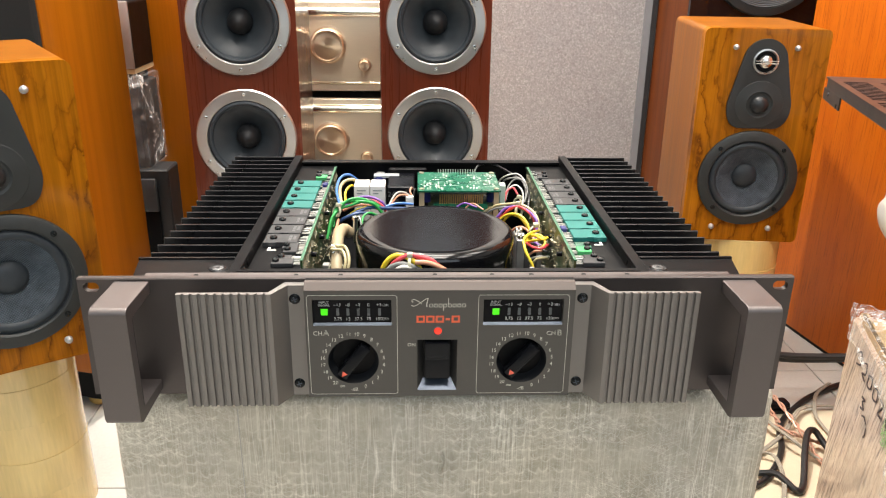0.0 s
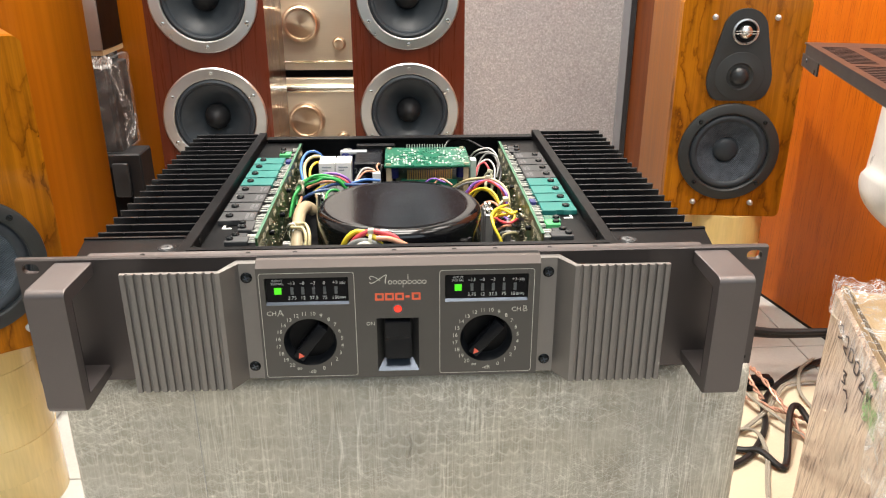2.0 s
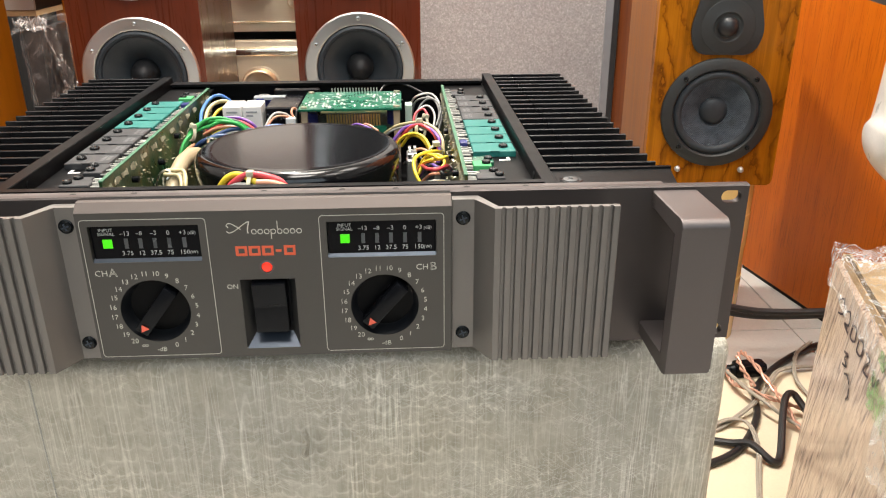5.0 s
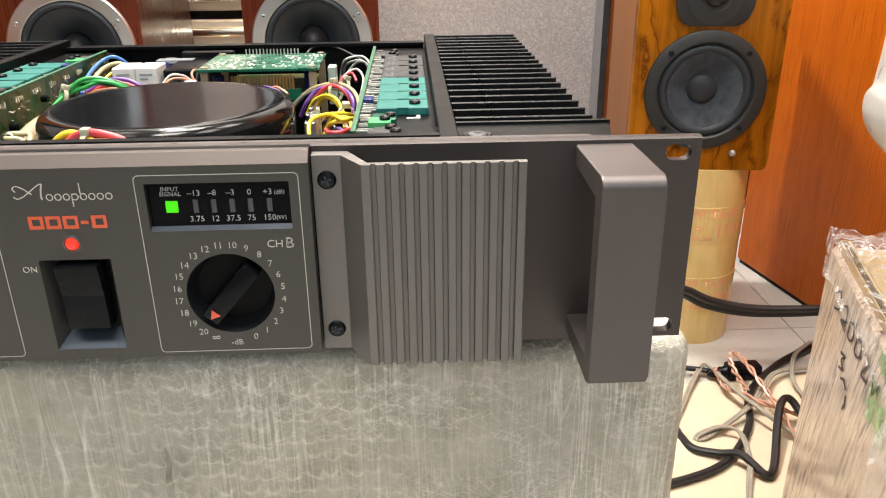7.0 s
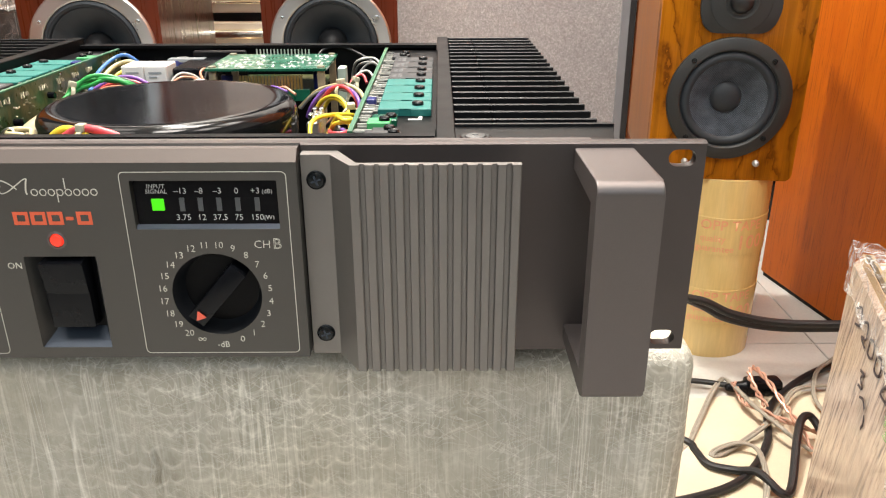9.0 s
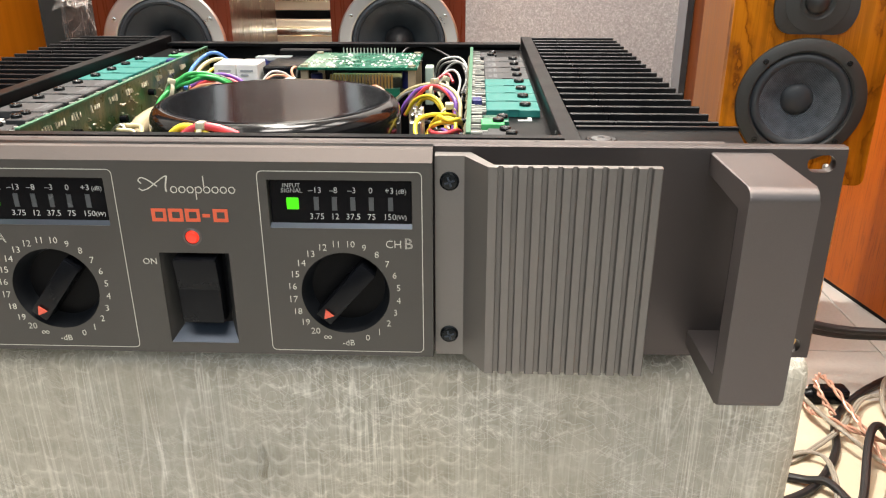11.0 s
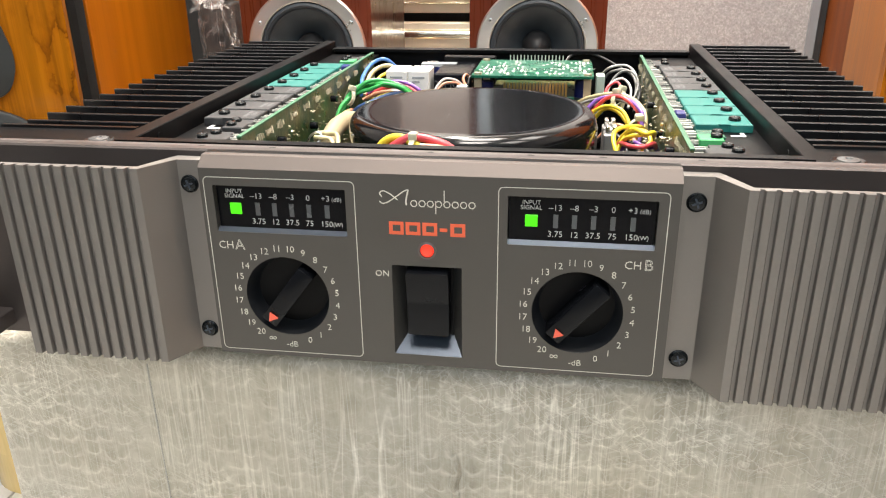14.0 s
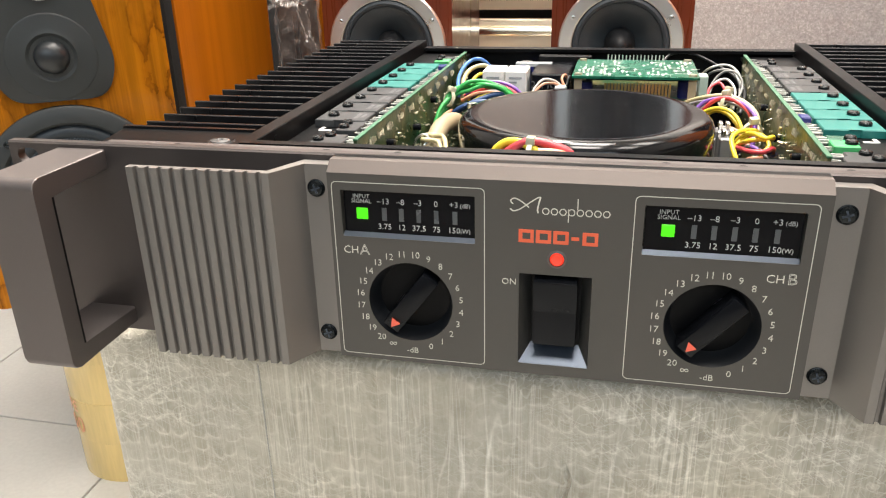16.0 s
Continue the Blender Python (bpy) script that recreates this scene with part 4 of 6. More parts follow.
part("board", box(0.0, 0.0525, -0.004, 0.108, 0, 0.009), M_CARTON, sv, "wooden board")
part("case", box(0.0, 0.053, 0.0, 0.11, 0.009, 0.13, 0.002), M_BLACK, sv)
part("front", box(-0.002, 0.0535, -0.008, 0.0, 0.01, 0.132, 0.002, 2), M_SILVER, sv, "satin silver front")

# ---------------------------------------------------------------- wrapped block under the amplifier
BX0, BX1, BY0, BY1, BTOP = -0.247, 0.2615, 0.027, 0.42, 0.372
blk = tagged(empty("wrapped_carton", pose(0, 0, 0)), "large carton wrapped in grey packing film under the amplifier", "carton")


def wrapped_body(x0, x1, y0, y1, top, r):
    """Carton with rounded corners whose film skin is slightly uneven."""
    bm = bmesh.new()

    def outline(inset):
        pts = rounded(x0 + inset, x1 - inset, y0 + inset, y1 - inset, max(r - inset, 0.002), 8)
        out = []
        for k, (a, b) in enumerate(pts):
            c, d = pts[(k + 1) % len(pts)]
            n = 90 if math.hypot(c - a, d - b) > 0.05 else 1
            out += [(a + (c - a) * q / n, b + (d - b) * q / n) for q in range(n)]
        return out

    levels = [(top - 0.012) * k / 80 for k in range(81)]
    levels = [(z, 0.0) for z in levels] + [(top - 0.012 + 0.012 * math.sin(radians(a)), 0.012 * (1 - math.cos(radians(a)))) for a in (18, 36, 54, 72, 90)]
    rings = []
    for z, inset in levels:
        row = []
        for a, b in outline(inset):
            p = Vector((a, b, z))
            n = noise.noise(Vector((a * 55, b * 55, z * 9))) * 0.0007 + noise.noise(Vector((a * 130, b * 130, z * 60))) * 0.0004
            out = Vector((a - (x0 + x1) / 2, b - (y0 + y1) / 2, 0)).normalized()
            row.append(bm.verts.new(p + out * n * (0.0 if z > top - 1e-4 else 1.0)))
        rings.append(row)
    for lo, hi in zip(rings, rings[1:]):
        for k in range(len(lo)):
            l = (k + 1) % len(lo)
            bm.faces.new((lo[k], lo[l], hi[l], hi[k]))
    bm.faces.new(rings[-1])
    bm.faces.new(rings[0][::-1])
    return bm


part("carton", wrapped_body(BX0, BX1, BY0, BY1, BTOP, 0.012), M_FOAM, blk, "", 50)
part("seam", box(-0.1513, -0.1507, BY0 - 0.0004, BY0 + 0.002, 0.0, BTOP - 0.012), M_TAPE_LINE, blk, "folded film edge")
pinch = bmesh.new()
bmesh.ops.create_grid(pinch, x_segments=10, y_segments=26, size=0.5)
for v in pinch.verts:
    u, w = v.co.x * 2, v.co.y * 2
    rise = max(0.0, (1 - u * u) * (1 - w * w))
    ripple = noise.noise(Vector((u * 2.2, w * 5.0, 3.0)))
    v.co = Vector((0.0026 + 0.0028 * u * (1 - 0.5 * w * w) + 0.0008 * math.sin(w * 5), BY0 - 0.0002 - rise * (0.0026 + 0.0016 * ripple), 0.308 + 0.0145 * w))
part("pinched_fold", pinch, M_FOAM, blk, "crumpled fold of the film", 60)

# ---------------------------------------------------------------- film-wrapped carton, bag and spare cover beside it
CX, CY, CR = 0.474, 0.292, -17.0
wc = tagged(empty("shipping_carton", pose(CX, CY, 0, 0, 0, CR)), "pale shipping carton in clear film with marker scribbles", "carton")
part("carton", box(0, 0.36, -0.46, 0, 0, 0.306, 0.003), M_PALE_CARTON, wc)
part("flap_edge", box(0.004, 0.012, -0.45, -0.008, 0.306, 0.3135), M_CARTON, wc, "corrugated board edge")
core = box(0.0052, 0.0088, -0.448, -0.012, 0.3128, 0.3146)
bmesh.ops.subdivide_edges(core, edges=[e for e in core.edges if abs(e.verts[0].co.y - e.verts[1].co.y) > 0.1], cuts=90)
for v in core.verts:
    v.co.x += 0.0011 * noise.noise(Vector((7.0, v.co.y * 60, 2.0)))
    v.co.z += 0.0006 * noise.noise(Vector((3.0, v.co.y * 110, 5.0)))
part("flap_core", core, M_CORE, wc, "dark torn corrugated core")
part("flap", box(0.014, 0.34, -0.44, -0.02, 0.306, 0.311), M_CARTON, wc, "brown carton flap")
fl = box(-0.003, 0.2, -0.45, 0.004, 0.285, 0.319)
bmesh.ops.subdivide_edges(fl, edges=fl.edges[:], cuts=22, use_grid_fill=True)
for v in fl.verts:
    n = noise.noise_vector(v.co * 55.0) + 0.5 * noise.noise_vector(v.co * 130.0)
    v.co += Vector((n.x * 0.004 - 0.001, n.y * 0.005, n.z * 0.008))
part("film", fl, M_FILM, wc, "crumpled clear film", 0)
drape = box(-0.006, -0.002, -0.33, -0.215, 0.225, 0.312)
bmesh.ops.subdivide_edges(drape, edges=drape.edges[:], cuts=12, use_grid_fill=True)
for v in drape.verts:
    n = noise.noise_vector(v.co * 45.0)
    v.co += Vector((n.x * 0.003 - 0.001, n.y * 0.012, n.z * 0.012))
part("film", drape, M_FILM, wc, "crumpled clear film", 0)
SCRIBBLES = (
    ((0.0426, 0.2818), (0.0589, 0.2893), (0.063, 0.2776), (0.0487, 0.2716)),
    ((0.0712, 0.2838), (0.0834, 0.2883), (0.0854, 0.2774), (0.0732, 0.273), (0.0885, 0.2705)),
    ((0.0956, 0.2828), (0.1079, 0.2859), (0.1099, 0.2751), (0.0977, 0.2719), (0.0967, 0.2817)),
    ((0.1191, 0.2827), (0.1324, 0.2848), (0.1324, 0.2737), (0.1201, 0.2717), (0.1201, 0.2817)),
    ((0.1426, 0.2827), (0.1548, 0.2822), (0.1446, 0.2682), (0.1599, 0.2693)),
    ((0.167, 0.2816), (0.1732, 0.2702), (0.1834, 0.283)),
    ((0.0899, 0.2544), (0.1011, 0.256), (0.0947, 0.2505), (0.1027, 0.2462), (0.0915, 0.2429)),
    ((0.1019, 0.2389), (0.1115, 0.2422), (0.1195, 0.2389)),
    ((0.122, 0.2362), (0.1236, 0.2296), (0.1204, 0.2241)),
)
for sc in SCRIBBLES:
    b = stroke(sc, 0, 0.0019, 0.0004)
    b.transform(Matrix.Rotation(radians(-90), 4, "Z") @ Matrix.Translation((0, 0, 0)))
    b.transform(Matrix.Translation((-0.0006, 0, 0)))
    part("marker_stroke", b, M_INK, wc, "black marker scribble")
for g0, g1, h0, h1 in ((-0.187, -0.168, 0.292, 0.303), (-0.212, -0.166, 0.252, 0.281)):
    gt = box(-0.0012, -0.0004, g0, g1, h0, h1)
    bmesh.ops.subdivide_edges(gt, edges=gt.edges[:], cuts=4, use_grid_fill=True)
    for v in gt.verts:
        n = noise.noise_vector(v.co * 60.0)
        v.co += Vector((n.x * 0.0003, n.y * 0.007, n.z * 0.007))
    part("tape_strip", gt, M_GREEN_TAPE, wc, "green tape")

bag = tagged(empty("plastic_bag", pose(0.618, 0.305, 0.3165)), "milky white plastic bag holding parts on the carton", "bag")
BAG = ((0.0, 0.0), (0.02, 0.0015), (0.04, 0.016), (0.06, 0.031), (0.076, 0.045), (0.092, 0.058), (0.105, 0.073), (0.111, 0.088), (0.1115, 0.105), (0.1105, 0.13), (0.11, 0.16), (0.109, 0.2), (0.107, 0.235))
bg = lathe([(q.x, q.z) for q in smooth_path([(r, 0, z) for r, z in BAG], 5)] + [(0.09, 0.239), (0.0, 0.239)], Matrix(), 120)
for v in bg.verts:
    a = math.atan2(v.co.y, v.co.x)
    n = noise.noise(Vector((v.co.x * 9, v.co.y * 9, v.co.z * 5)))
    hem = 0.108 + 0.014 * math.sin(2.0 * a + 0.4) + 0.006 * math.sin(5.0 * a)
    lobe = 0.0045 / (1 + math.exp((v.co.z - hem) / 0.0012)) * min(1.0, v.co.z / 0.05)
    pleat = 0.0022 * math.sin(4 * a + 9 * v.co.z) * min(1.0, v.co.z / 0.1)
    k = math.hypot(v.co.x, v.co.y)
    if k > 1e-6:
        v.co += Vector((v.co.x, v.co.y, 0)) / k * (lobe + pleat + 0.004 * n)
part("bag", bg, M_BAG, bag, "", 60)

cov = tagged(empty("amplifier_cover", pose(0.403, 0.312, 0.566, 0, 0, -15.0)), "dark bronze vented metal top cover with folded flange", "cover")
L, W = 0.36, 0.4
vents = []
for gx in range(8):
    for gy in range(3):
        vent = bmesh.new()
        for k in range(13):
            y = -0.036 - 0.118 * gy - 0.0083 * k
            add_box(vent, 0.0075 + 0.0335 * gx, 0.0295 + 0.0335 * gx, y - 0.0038, y, 0.0012, 0.0017)
        vents.append(vent)
sheet = box(0, W, -L, 0, 0, 0.0015)
part("sheet", sheet, M_COVER, cov)
for vent in vents:
    part("vent", vent, M_SLOT, cov, "slotted vent")
part("flange", box(0, 0.0015, -L, -0.008, -0.0095, 0.0005), M_COVER, cov)
part("flange", box(0.004, W, -0.0015, 0, -0.008, 0.0005), M_COVER, cov)
part("tab", prism([(-0.068, -0.009), (-0.068, -0.0215), (-0.061, -0.0215), (-0.061, -0.017), (-0.056, -0.017), (-0.056, -0.0215), (-0.002, -0.0205), (-0.002, -0.009)], -0.0006, 0.001, "x"), M_COVER, cov, "notched screw tab")
part("tab_screw", lathe([(0.0022, 0), (0.002, 0.0008), (0, 0.001)], pose(-0.0007, -0.022, -0.0135, 0, -90, 0), 12), M_DARK_STEEL, cov)

# ---------------------------------------------------------------- packing sheet and cables on the floor
sh = bmesh.new()
bmesh.ops.create_grid(sh, x_segments=60, y_segments=60, size=0.5)
for v in sh.verts:
    u, w = v.co.x, v.co.y
    ruck = max(0.0, noise.noise(Vector((u * 9, w * 9, 1.0)))) * max(0.0, 1 - math.hypot((u + 0.12) / 0.2, (w - 0.2) / 0.2))
    v.co = Vector((0.49 + 0.42 * u, 0.375 + 0.37 * w + 0.012 * math.sin(5 * u), 0.0012 + 0.012 * ruck))
ex = bmesh.ops.extrude_face_region(sh, geom=sh.faces[:])
for g in ex["geom"]:
    if isinstance(g, bmesh.types.BMVert):
        g.co.z = 0.0003
tagged(part("packing_sheet", sh, M_SHEET, smooth=60), "thin cream packing sheet lying flat on the tiles", "packing sheet")


def cable(points, r, material, label, group="floor cables"):
    th = tagged(part("cable", tube(points, r, 10, 8), material), label, "cable", group)
    return th


BLACK_CABLE = "black power cable lying over the tiles"
cable(((0.34, 0.60, 0.15), (0.44, 0.60, 0.125), (0.4772, 0.6, 0.116), (0.512, 0.598, 0.1), (0.574, 0.596, 0.088), (0.664, 0.59, 0.089), (0.72, 0.585, 0.095)), 0.0052, M_CABLE, "thick black cable running between stacks", "thick black cables")
cable(((0.34, 0.615, 0.142), (0.44, 0.615, 0.118), (0.4772, 0.612, 0.105), (0.512, 0.61, 0.087), (0.574, 0.608, 0.075), (0.664, 0.602, 0.077), (0.72, 0.597, 0.083)), 0.0052, M_CABLE, "thick black cable running between stacks", "thick black cables")
cable(((0.74, 0.66, 0.006), (0.675, 0.631, 0.006), (0.619, 0.597, 0.006), (0.563, 0.548, 0.006), (0.536, 0.508, 0.006), (0.52, 0.465, 0.006), (0.491, 0.421, 0.006), (0.454, 0.386, 0.006), (0.398, 0.363, 0.006), (0.3, 0.34, 0.006)), 0.0046, M_CABLE, BLACK_CABLE)
cable(((0.38, 0.5, 0.006), (0.424, 0.461, 0.006), (0.429, 0.443, 0.006), (0.436, 0.419, 0.006), (0.461, 0.406, 0.008), (0.48, 0.393, 0.015), (0.496, 0.368, 0.008), (0.511, 0.379, 0.007), (0.537, 0.434, 0.024), (0.5545, 0.465, 0.032), (0.569, 0.474, 0.03), (0.578, 0.458, 0.018), (0.585, 0.43, 0.006)), 0.0046, M_CABLE, BLACK_CABLE)
cable(((0.40, 0.592, 0.01), (0.472, 0.584, 0.01), (0.505, 0.575, 0.01), (0.522, 0.571, 0.01)), 0.0036, M_CABLE, BLACK_CABLE)
pl = tagged(empty("cable_plug", pose(0.55, 0.57, 0.001, 0, 0, 4)), "black moulded plug lying on the tiles", "plug")
part("body", box(-0.02, 0.026, -0.011, 0.011, 0, 0.02, 0.004, 2), M_PLASTIC, pl)
part("neck", lathe([(0.0085, 0.0), (0.0065, 0.006), (0.0075, 0.007), (0.006, 0.013), (0.0068, 0.014), (0.0045, 0.024), (0, 0.024)], pose(-0.02, 0, 0.0098, 0, -90, 0), 16), M_PLASTIC, pl)


def twin_cable(points, r, label):
    """Two clear cores side by side, as one cable."""
    tw = bmesh.new()
    add_tube(tw, points, r, 10, 8)
    add_tube(tw, [(x + r * 1.2, y - r * 1.2, z) for x, y, z in points], r, 10, 8)
    tagged(part("cable", tw, M_CABLE_GREY), label, "cable", "floor cables")


GREY_CABLE = "grey translucent speaker cable over the tiles"
twin_cable(((0.3, 0.38, 0.004), (0.37, 0.42, 0.004), (0.42, 0.455, 0.004), (0.444, 0.493, 0.005), (0.479, 0.552, 0.008), (0.5, 0.58, 0.012), (0.51, 0.579, 0.014), (0.518, 0.505, 0.022), (0.531, 0.466, 0.022), (0.541, 0.451, 0.017), (0.559, 0.432, 0.01), (0.6, 0.39, 0.005)), 0.0019, GREY_CABLE)
twin_cable(((0.45, 0.3, 0.004), (0.471, 0.351, 0.005), (0.487, 0.391, 0.012), (0.495, 0.438, 0.012), (0.477, 0.45, 0.012), (0.452, 0.444, 0.008), (0.444, 0.437, 0.005), (0.453, 0.439, 0.004), (0.486, 0.458, 0.008), (0.528, 0.487, 0.016), (0.558, 0.522, 0.016), (0.593, 0.562, 0.012), (0.641, 0.576, 0.008), (0.69, 0.57, 0.005)), 0.0019, GREY_CABLE)
twin_cable(((0.675, 0.636, 0.014), (0.639, 0.605, 0.014), (0.618, 0.571, 0.014), (0.607, 0.54, 0.01), (0.609, 0.5, 0.005)), 0.0016, GREY_CABLE)
PINK = (((0.513, 0.565, 0.02), (0.515, 0.55, 0.014), (0.514, 0.529, 0.014), (0.521, 0.511, 0.018), (0.548, 0.481, 0.018), (0.582, 0.467, 0.012), (0.62, 0.455, 0.008)),
        ((0.533, 0.51, 0.02), (0.527, 0.534, 0.03), (0.529, 0.56, 0.035), (0.537, 0.567, 0.04), (0.546, 0.55, 0.035), (0.551, 0.507, 0.028), (0.553, 0.473, 0.024), (0.56, 0.43, 0.01), (0.58, 0.4, 0.006)))
for run in PINK:
    base = smooth_path(run, 7)
    tw = bmesh.new()
    for ph in (0.0, math.pi):
        add_tube(tw, [(p.x + 0.0022 * math.cos(i * 0.85 + ph), p.y, p.z + 0.0022 * math.sin(i * 0.85 + ph)) for i, p in enumerate(base)], 0.0017, 8, 2)
    tagged(part("cable", tw, M_CABLE_PINK), "pink copper twisted speaker wire over the tiles", "cable", "floor cables")
# ---------------------------------------------------------------- the power amplifier
amp = tagged(empty("power_amplifier", pose(0, 0, BTOP)), "open bronze rack power amplifier with its lid off", "amplifier")
SHIFT[0] = Matrix.Translation((0, 0, -BTOP))
PB, PT = 0.39, 0.478          # lower and upper edge of the rack panel
HS = 0.4737                   # top of the heat sinks

# rack panel with ear slots
slots = [rounded(sx * 0.2322 - 0.0052, sx * 0.2322 + 0.0052, z - 0.0033, z + 0.0033, 0.0032) for sx in (-1, 1) for z in (0.4717, 0.3955)]
rp = holed([(-0.241, PB), (0.241, PB), (0.241, PT - 0.0008), (-0.241, PT - 0.0008)], slots, 0.0, 0.0045)
add_prism(rp, [(0.0, PT - 0.0008), (0.0045, PT - 0.0008), (0.0045, PT), (0.0008, PT)], -0.241, 0.241, "x")
part("rack_panel", rp, M_EAR, amp, "anodised rack panel, its bronze darkened for shade")
lip = part("top_rail", box(-0.2, 0.2, 0.0045, 0.0135, 0.40, 0.4765, 0.0006), M_PANEL, amp, "bronze top rail with small holes")
for hx in (-0.165, -0.098, -0.068, -0.004, 0.035, 0.062, 0.098, 0.128):
    part("hole", lathe([(0.0016, 0.0), (0.0016, 0.0004), (0, 0.0004)], pose(hx, 0.0085, 0.4764), 14), M_WELL, lip)

# raised middle panel: window, dial and switch openings
FY = -0.012
CA, CB, CM = -0.0594, 0.0551, -0.0022
disp = {CA: (-0.0855, -0.0331), CB: (0.0280, 0.0815)}
ZD0, ZD1 = 0.4483, 0.4672
KZ, KR = 0.4213, 0.0172
SW = (-0.0162, 0.0111, 0.3986, 0.4376)
openings = [rounded(*disp[c], ZD0, ZD1, 0.0004, 2) for c in (CA, CB)]
openings += [disc(c, KZ, KR, 56) for c in (CA, CB)]
openings += [rounded(*SW, 0.0004, 2), disc(CM, 0.4442, 0.0033, 24)]
mp = holed([(-0.0905, 0.394), (0.0890, 0.394), (0.0890, 0.4740), (-0.0905, 0.4740)], openings, FY, -0.004)
mid = part("middle_panel", mp, M_TAUPE, amp, "bronze control panel")
chamfer = prism([(FY, 0.4740), (-0.004, 0.4740), (-0.004, 0.478), (-0.0075, 0.478)], -0.0905, 0.0890, "x")
part("chamfer", chamfer, M_CHAMFER, mid)
part("backing", box(-0.0905, 0.0890, -0.004, 0.0, 0.394, 0.478), M_WELL, mid)

for c in (CA, CB):
    x0, x1 = disp[c]
    xm = c
    win = part("display_window", box(x0 + 0.0004, x1 - 0.0004, -0.0095, -0.0065, ZD0 + 0.0004, ZD1 - 0.0003), M_GLASS, amp, "black level display window")
    part("window_sill", prism([(FY + 0.0002, ZD0), (-0.0094, ZD0), (-0.0098, ZD0 + 0.0014)], x0, x1, "x"), M_BEVEL, win, "pale bevelled sill")
    part("input_light", box(xm - 0.0208, xm - 0.0162, -0.0100, -0.0094, 0.4550, 0.4596, 0.0002), M_GREEN_ON, win, "lit green square")
    for dx in (-0.0096, -0.0028, 0.0041, 0.0110, 0.0182):
        part("level_segment", box(xm + dx - 0.0009, xm + dx + 0.0009, -0.0098, -0.0094, 0.4547, 0.4599), M_OFF, win, "unlit grey segment")
    tx = [("INPUT", -0.0186, 0.4643, 0.0024), ("SIGNAL", -0.0186, 0.4623, 0.0024)]
    tx += [(a, dx, 0.4625, 0.0033) for a, dx in (("\u201313", -0.0098), ("\u20138", -0.003), ("\u20133", 0.0039), ("0", 0.0109), ("+3", 0.0178))]
    tx += [("(dB)", 0.0222, 0.4623, 0.0024)]
    tx += [(a, dx, 0.4522, 0.0033) for a, dx in (("3.75", -0.0096), ("12", -0.0028), ("37.5", 0.0041), ("75", 0.0110), ("150", 0.0178))]
    tx += [("(W)", 0.0222, 0.4521, 0.0024)]
    part("display_print", lettering([(a, xm + dx, z, s) for a, dx, z, s in tx], -0.0097), M_WHITE_PRINT, win, "white scale figures", 0)
    # dial figures, channel mark and border line
    tx = []
    for k in range(22):
        a = radians((10.5 - k) * 15)
        tx.append(("\u221e" if k == 21 else str(k), c + 0.0208 * math.sin(a), KZ + 0.0208 * math.cos(a), 0.0038))
    tx.append(("-dB", c + 0.0002, KZ - 0.0216, 0.0036))
    part("dial_print", lettering(tx, FY - 0.0001), M_CREAM, mid, "cream dial figures", 0)
    lx, lz = (c - 0.0232, 0.4426) if c == CA else (c + 0.0192, 0.4421)
    part("channel_print", lettering([("CH", lx, lz, 0.0045)], FY - 0.0001), M_CREAM, mid, "", 0)
    big = lettering([("A" if c == CA else "B", lx + 0.0056, lz + 0.0002, 0.0062)], FY - 0.0001, 0.0, 0.0001)
    part("channel_print", big, M_CREAM, mid, "", 0)
    ol = rounded(x0 - 0.0035, x1 + 0.0038, 0.396, 0.4707, 0.002, 5)
    il = rounded(x0 - 0.0032, x1 + 0.0035, 0.3963, 0.4704, 0.0017, 5)
    ring = bmesh.new()
    vo = [ring.verts.new((u, FY - 0.0002, v)) for u, v in ol]
    vi = [ring.verts.new((u, FY - 0.0002, v)) for u, v in il]
    for k in range(len(vo)):
        l = (k + 1) % len(vo)
        ring.faces.new((vo[k], vo[l], vi[l], vi[k]))
    part("frame_line", ring, M_CREAM, mid, "", 0)
    # knob in its well
    knob = part("level_knob", lathe([(KR - 0.0024, -0.0082), (KR - 0.0026, -0.0078), (0, -0.0076)], facing(c, FY, KZ), 56), M_WELL, amp, "black dial knob in a round well")
    part("well_ring", lathe([(KR, -0.0002), (KR - 0.0002, -0.0005), (KR - 0.0012, -0.006), (KR - 0.0028, -0.0079)], facing(c, FY, KZ), 56), M_DISH, knob, "satin black round well")
    turn = 142.5 if c == CA else 139.0
    bar = box(-0.0038, 0.0035, -0.0141, 0.0141, -0.0076, 0.0022, 0.0007, 2)
    for v in bar.verts:
        if v.co.z > 0 and abs(v.co.y) > 0.011:
            v.co.z -= 0.0006
    bar.transform(facing(c, FY, KZ, turn))
    part("grip", bar, M_PLASTIC, knob, "black finger bar")
    tri = prism([(-0.0021, 0.0096), (0.0019, 0.0096), (-0.0001, 0.0131)], 0.0018, 0.00245)
    tri.transform(facing(c, FY, KZ, turn))
    part("pointer", tri, M_RED_ARROW, knob, "red triangular pointer", 0)

# power switch
swi = part("switch_well", box(SW[0] + 0.0006, SW[1] - 0.0006, -0.0042, -0.0036, SW[2], SW[3]), M_WELL, amp, "recessed switch well")
part("well_wall", prism([(SW[0] + 0.0001, FY + 0.0003), (SW[0] + 0.0042, -0.0041), (SW[0] + 0.0001, -0.0041)], SW[2], SW[3]), M_TAUPE, swi)
part("well_wall", prism([(SW[1] - 0.0001, FY + 0.0003), (SW[1] - 0.0042, -0.0041), (SW[1] - 0.0001, -0.0041)], SW[2], SW[3]), M_TAUPE, swi)
part("well_wall", prism([(FY + 0.0003, SW[3] - 0.0001), (-0.0041, SW[3] - 0.0001), (-0.0041, SW[3] - 0.0014)], SW[0], SW[1], "x"), M_TAUPE, swi)
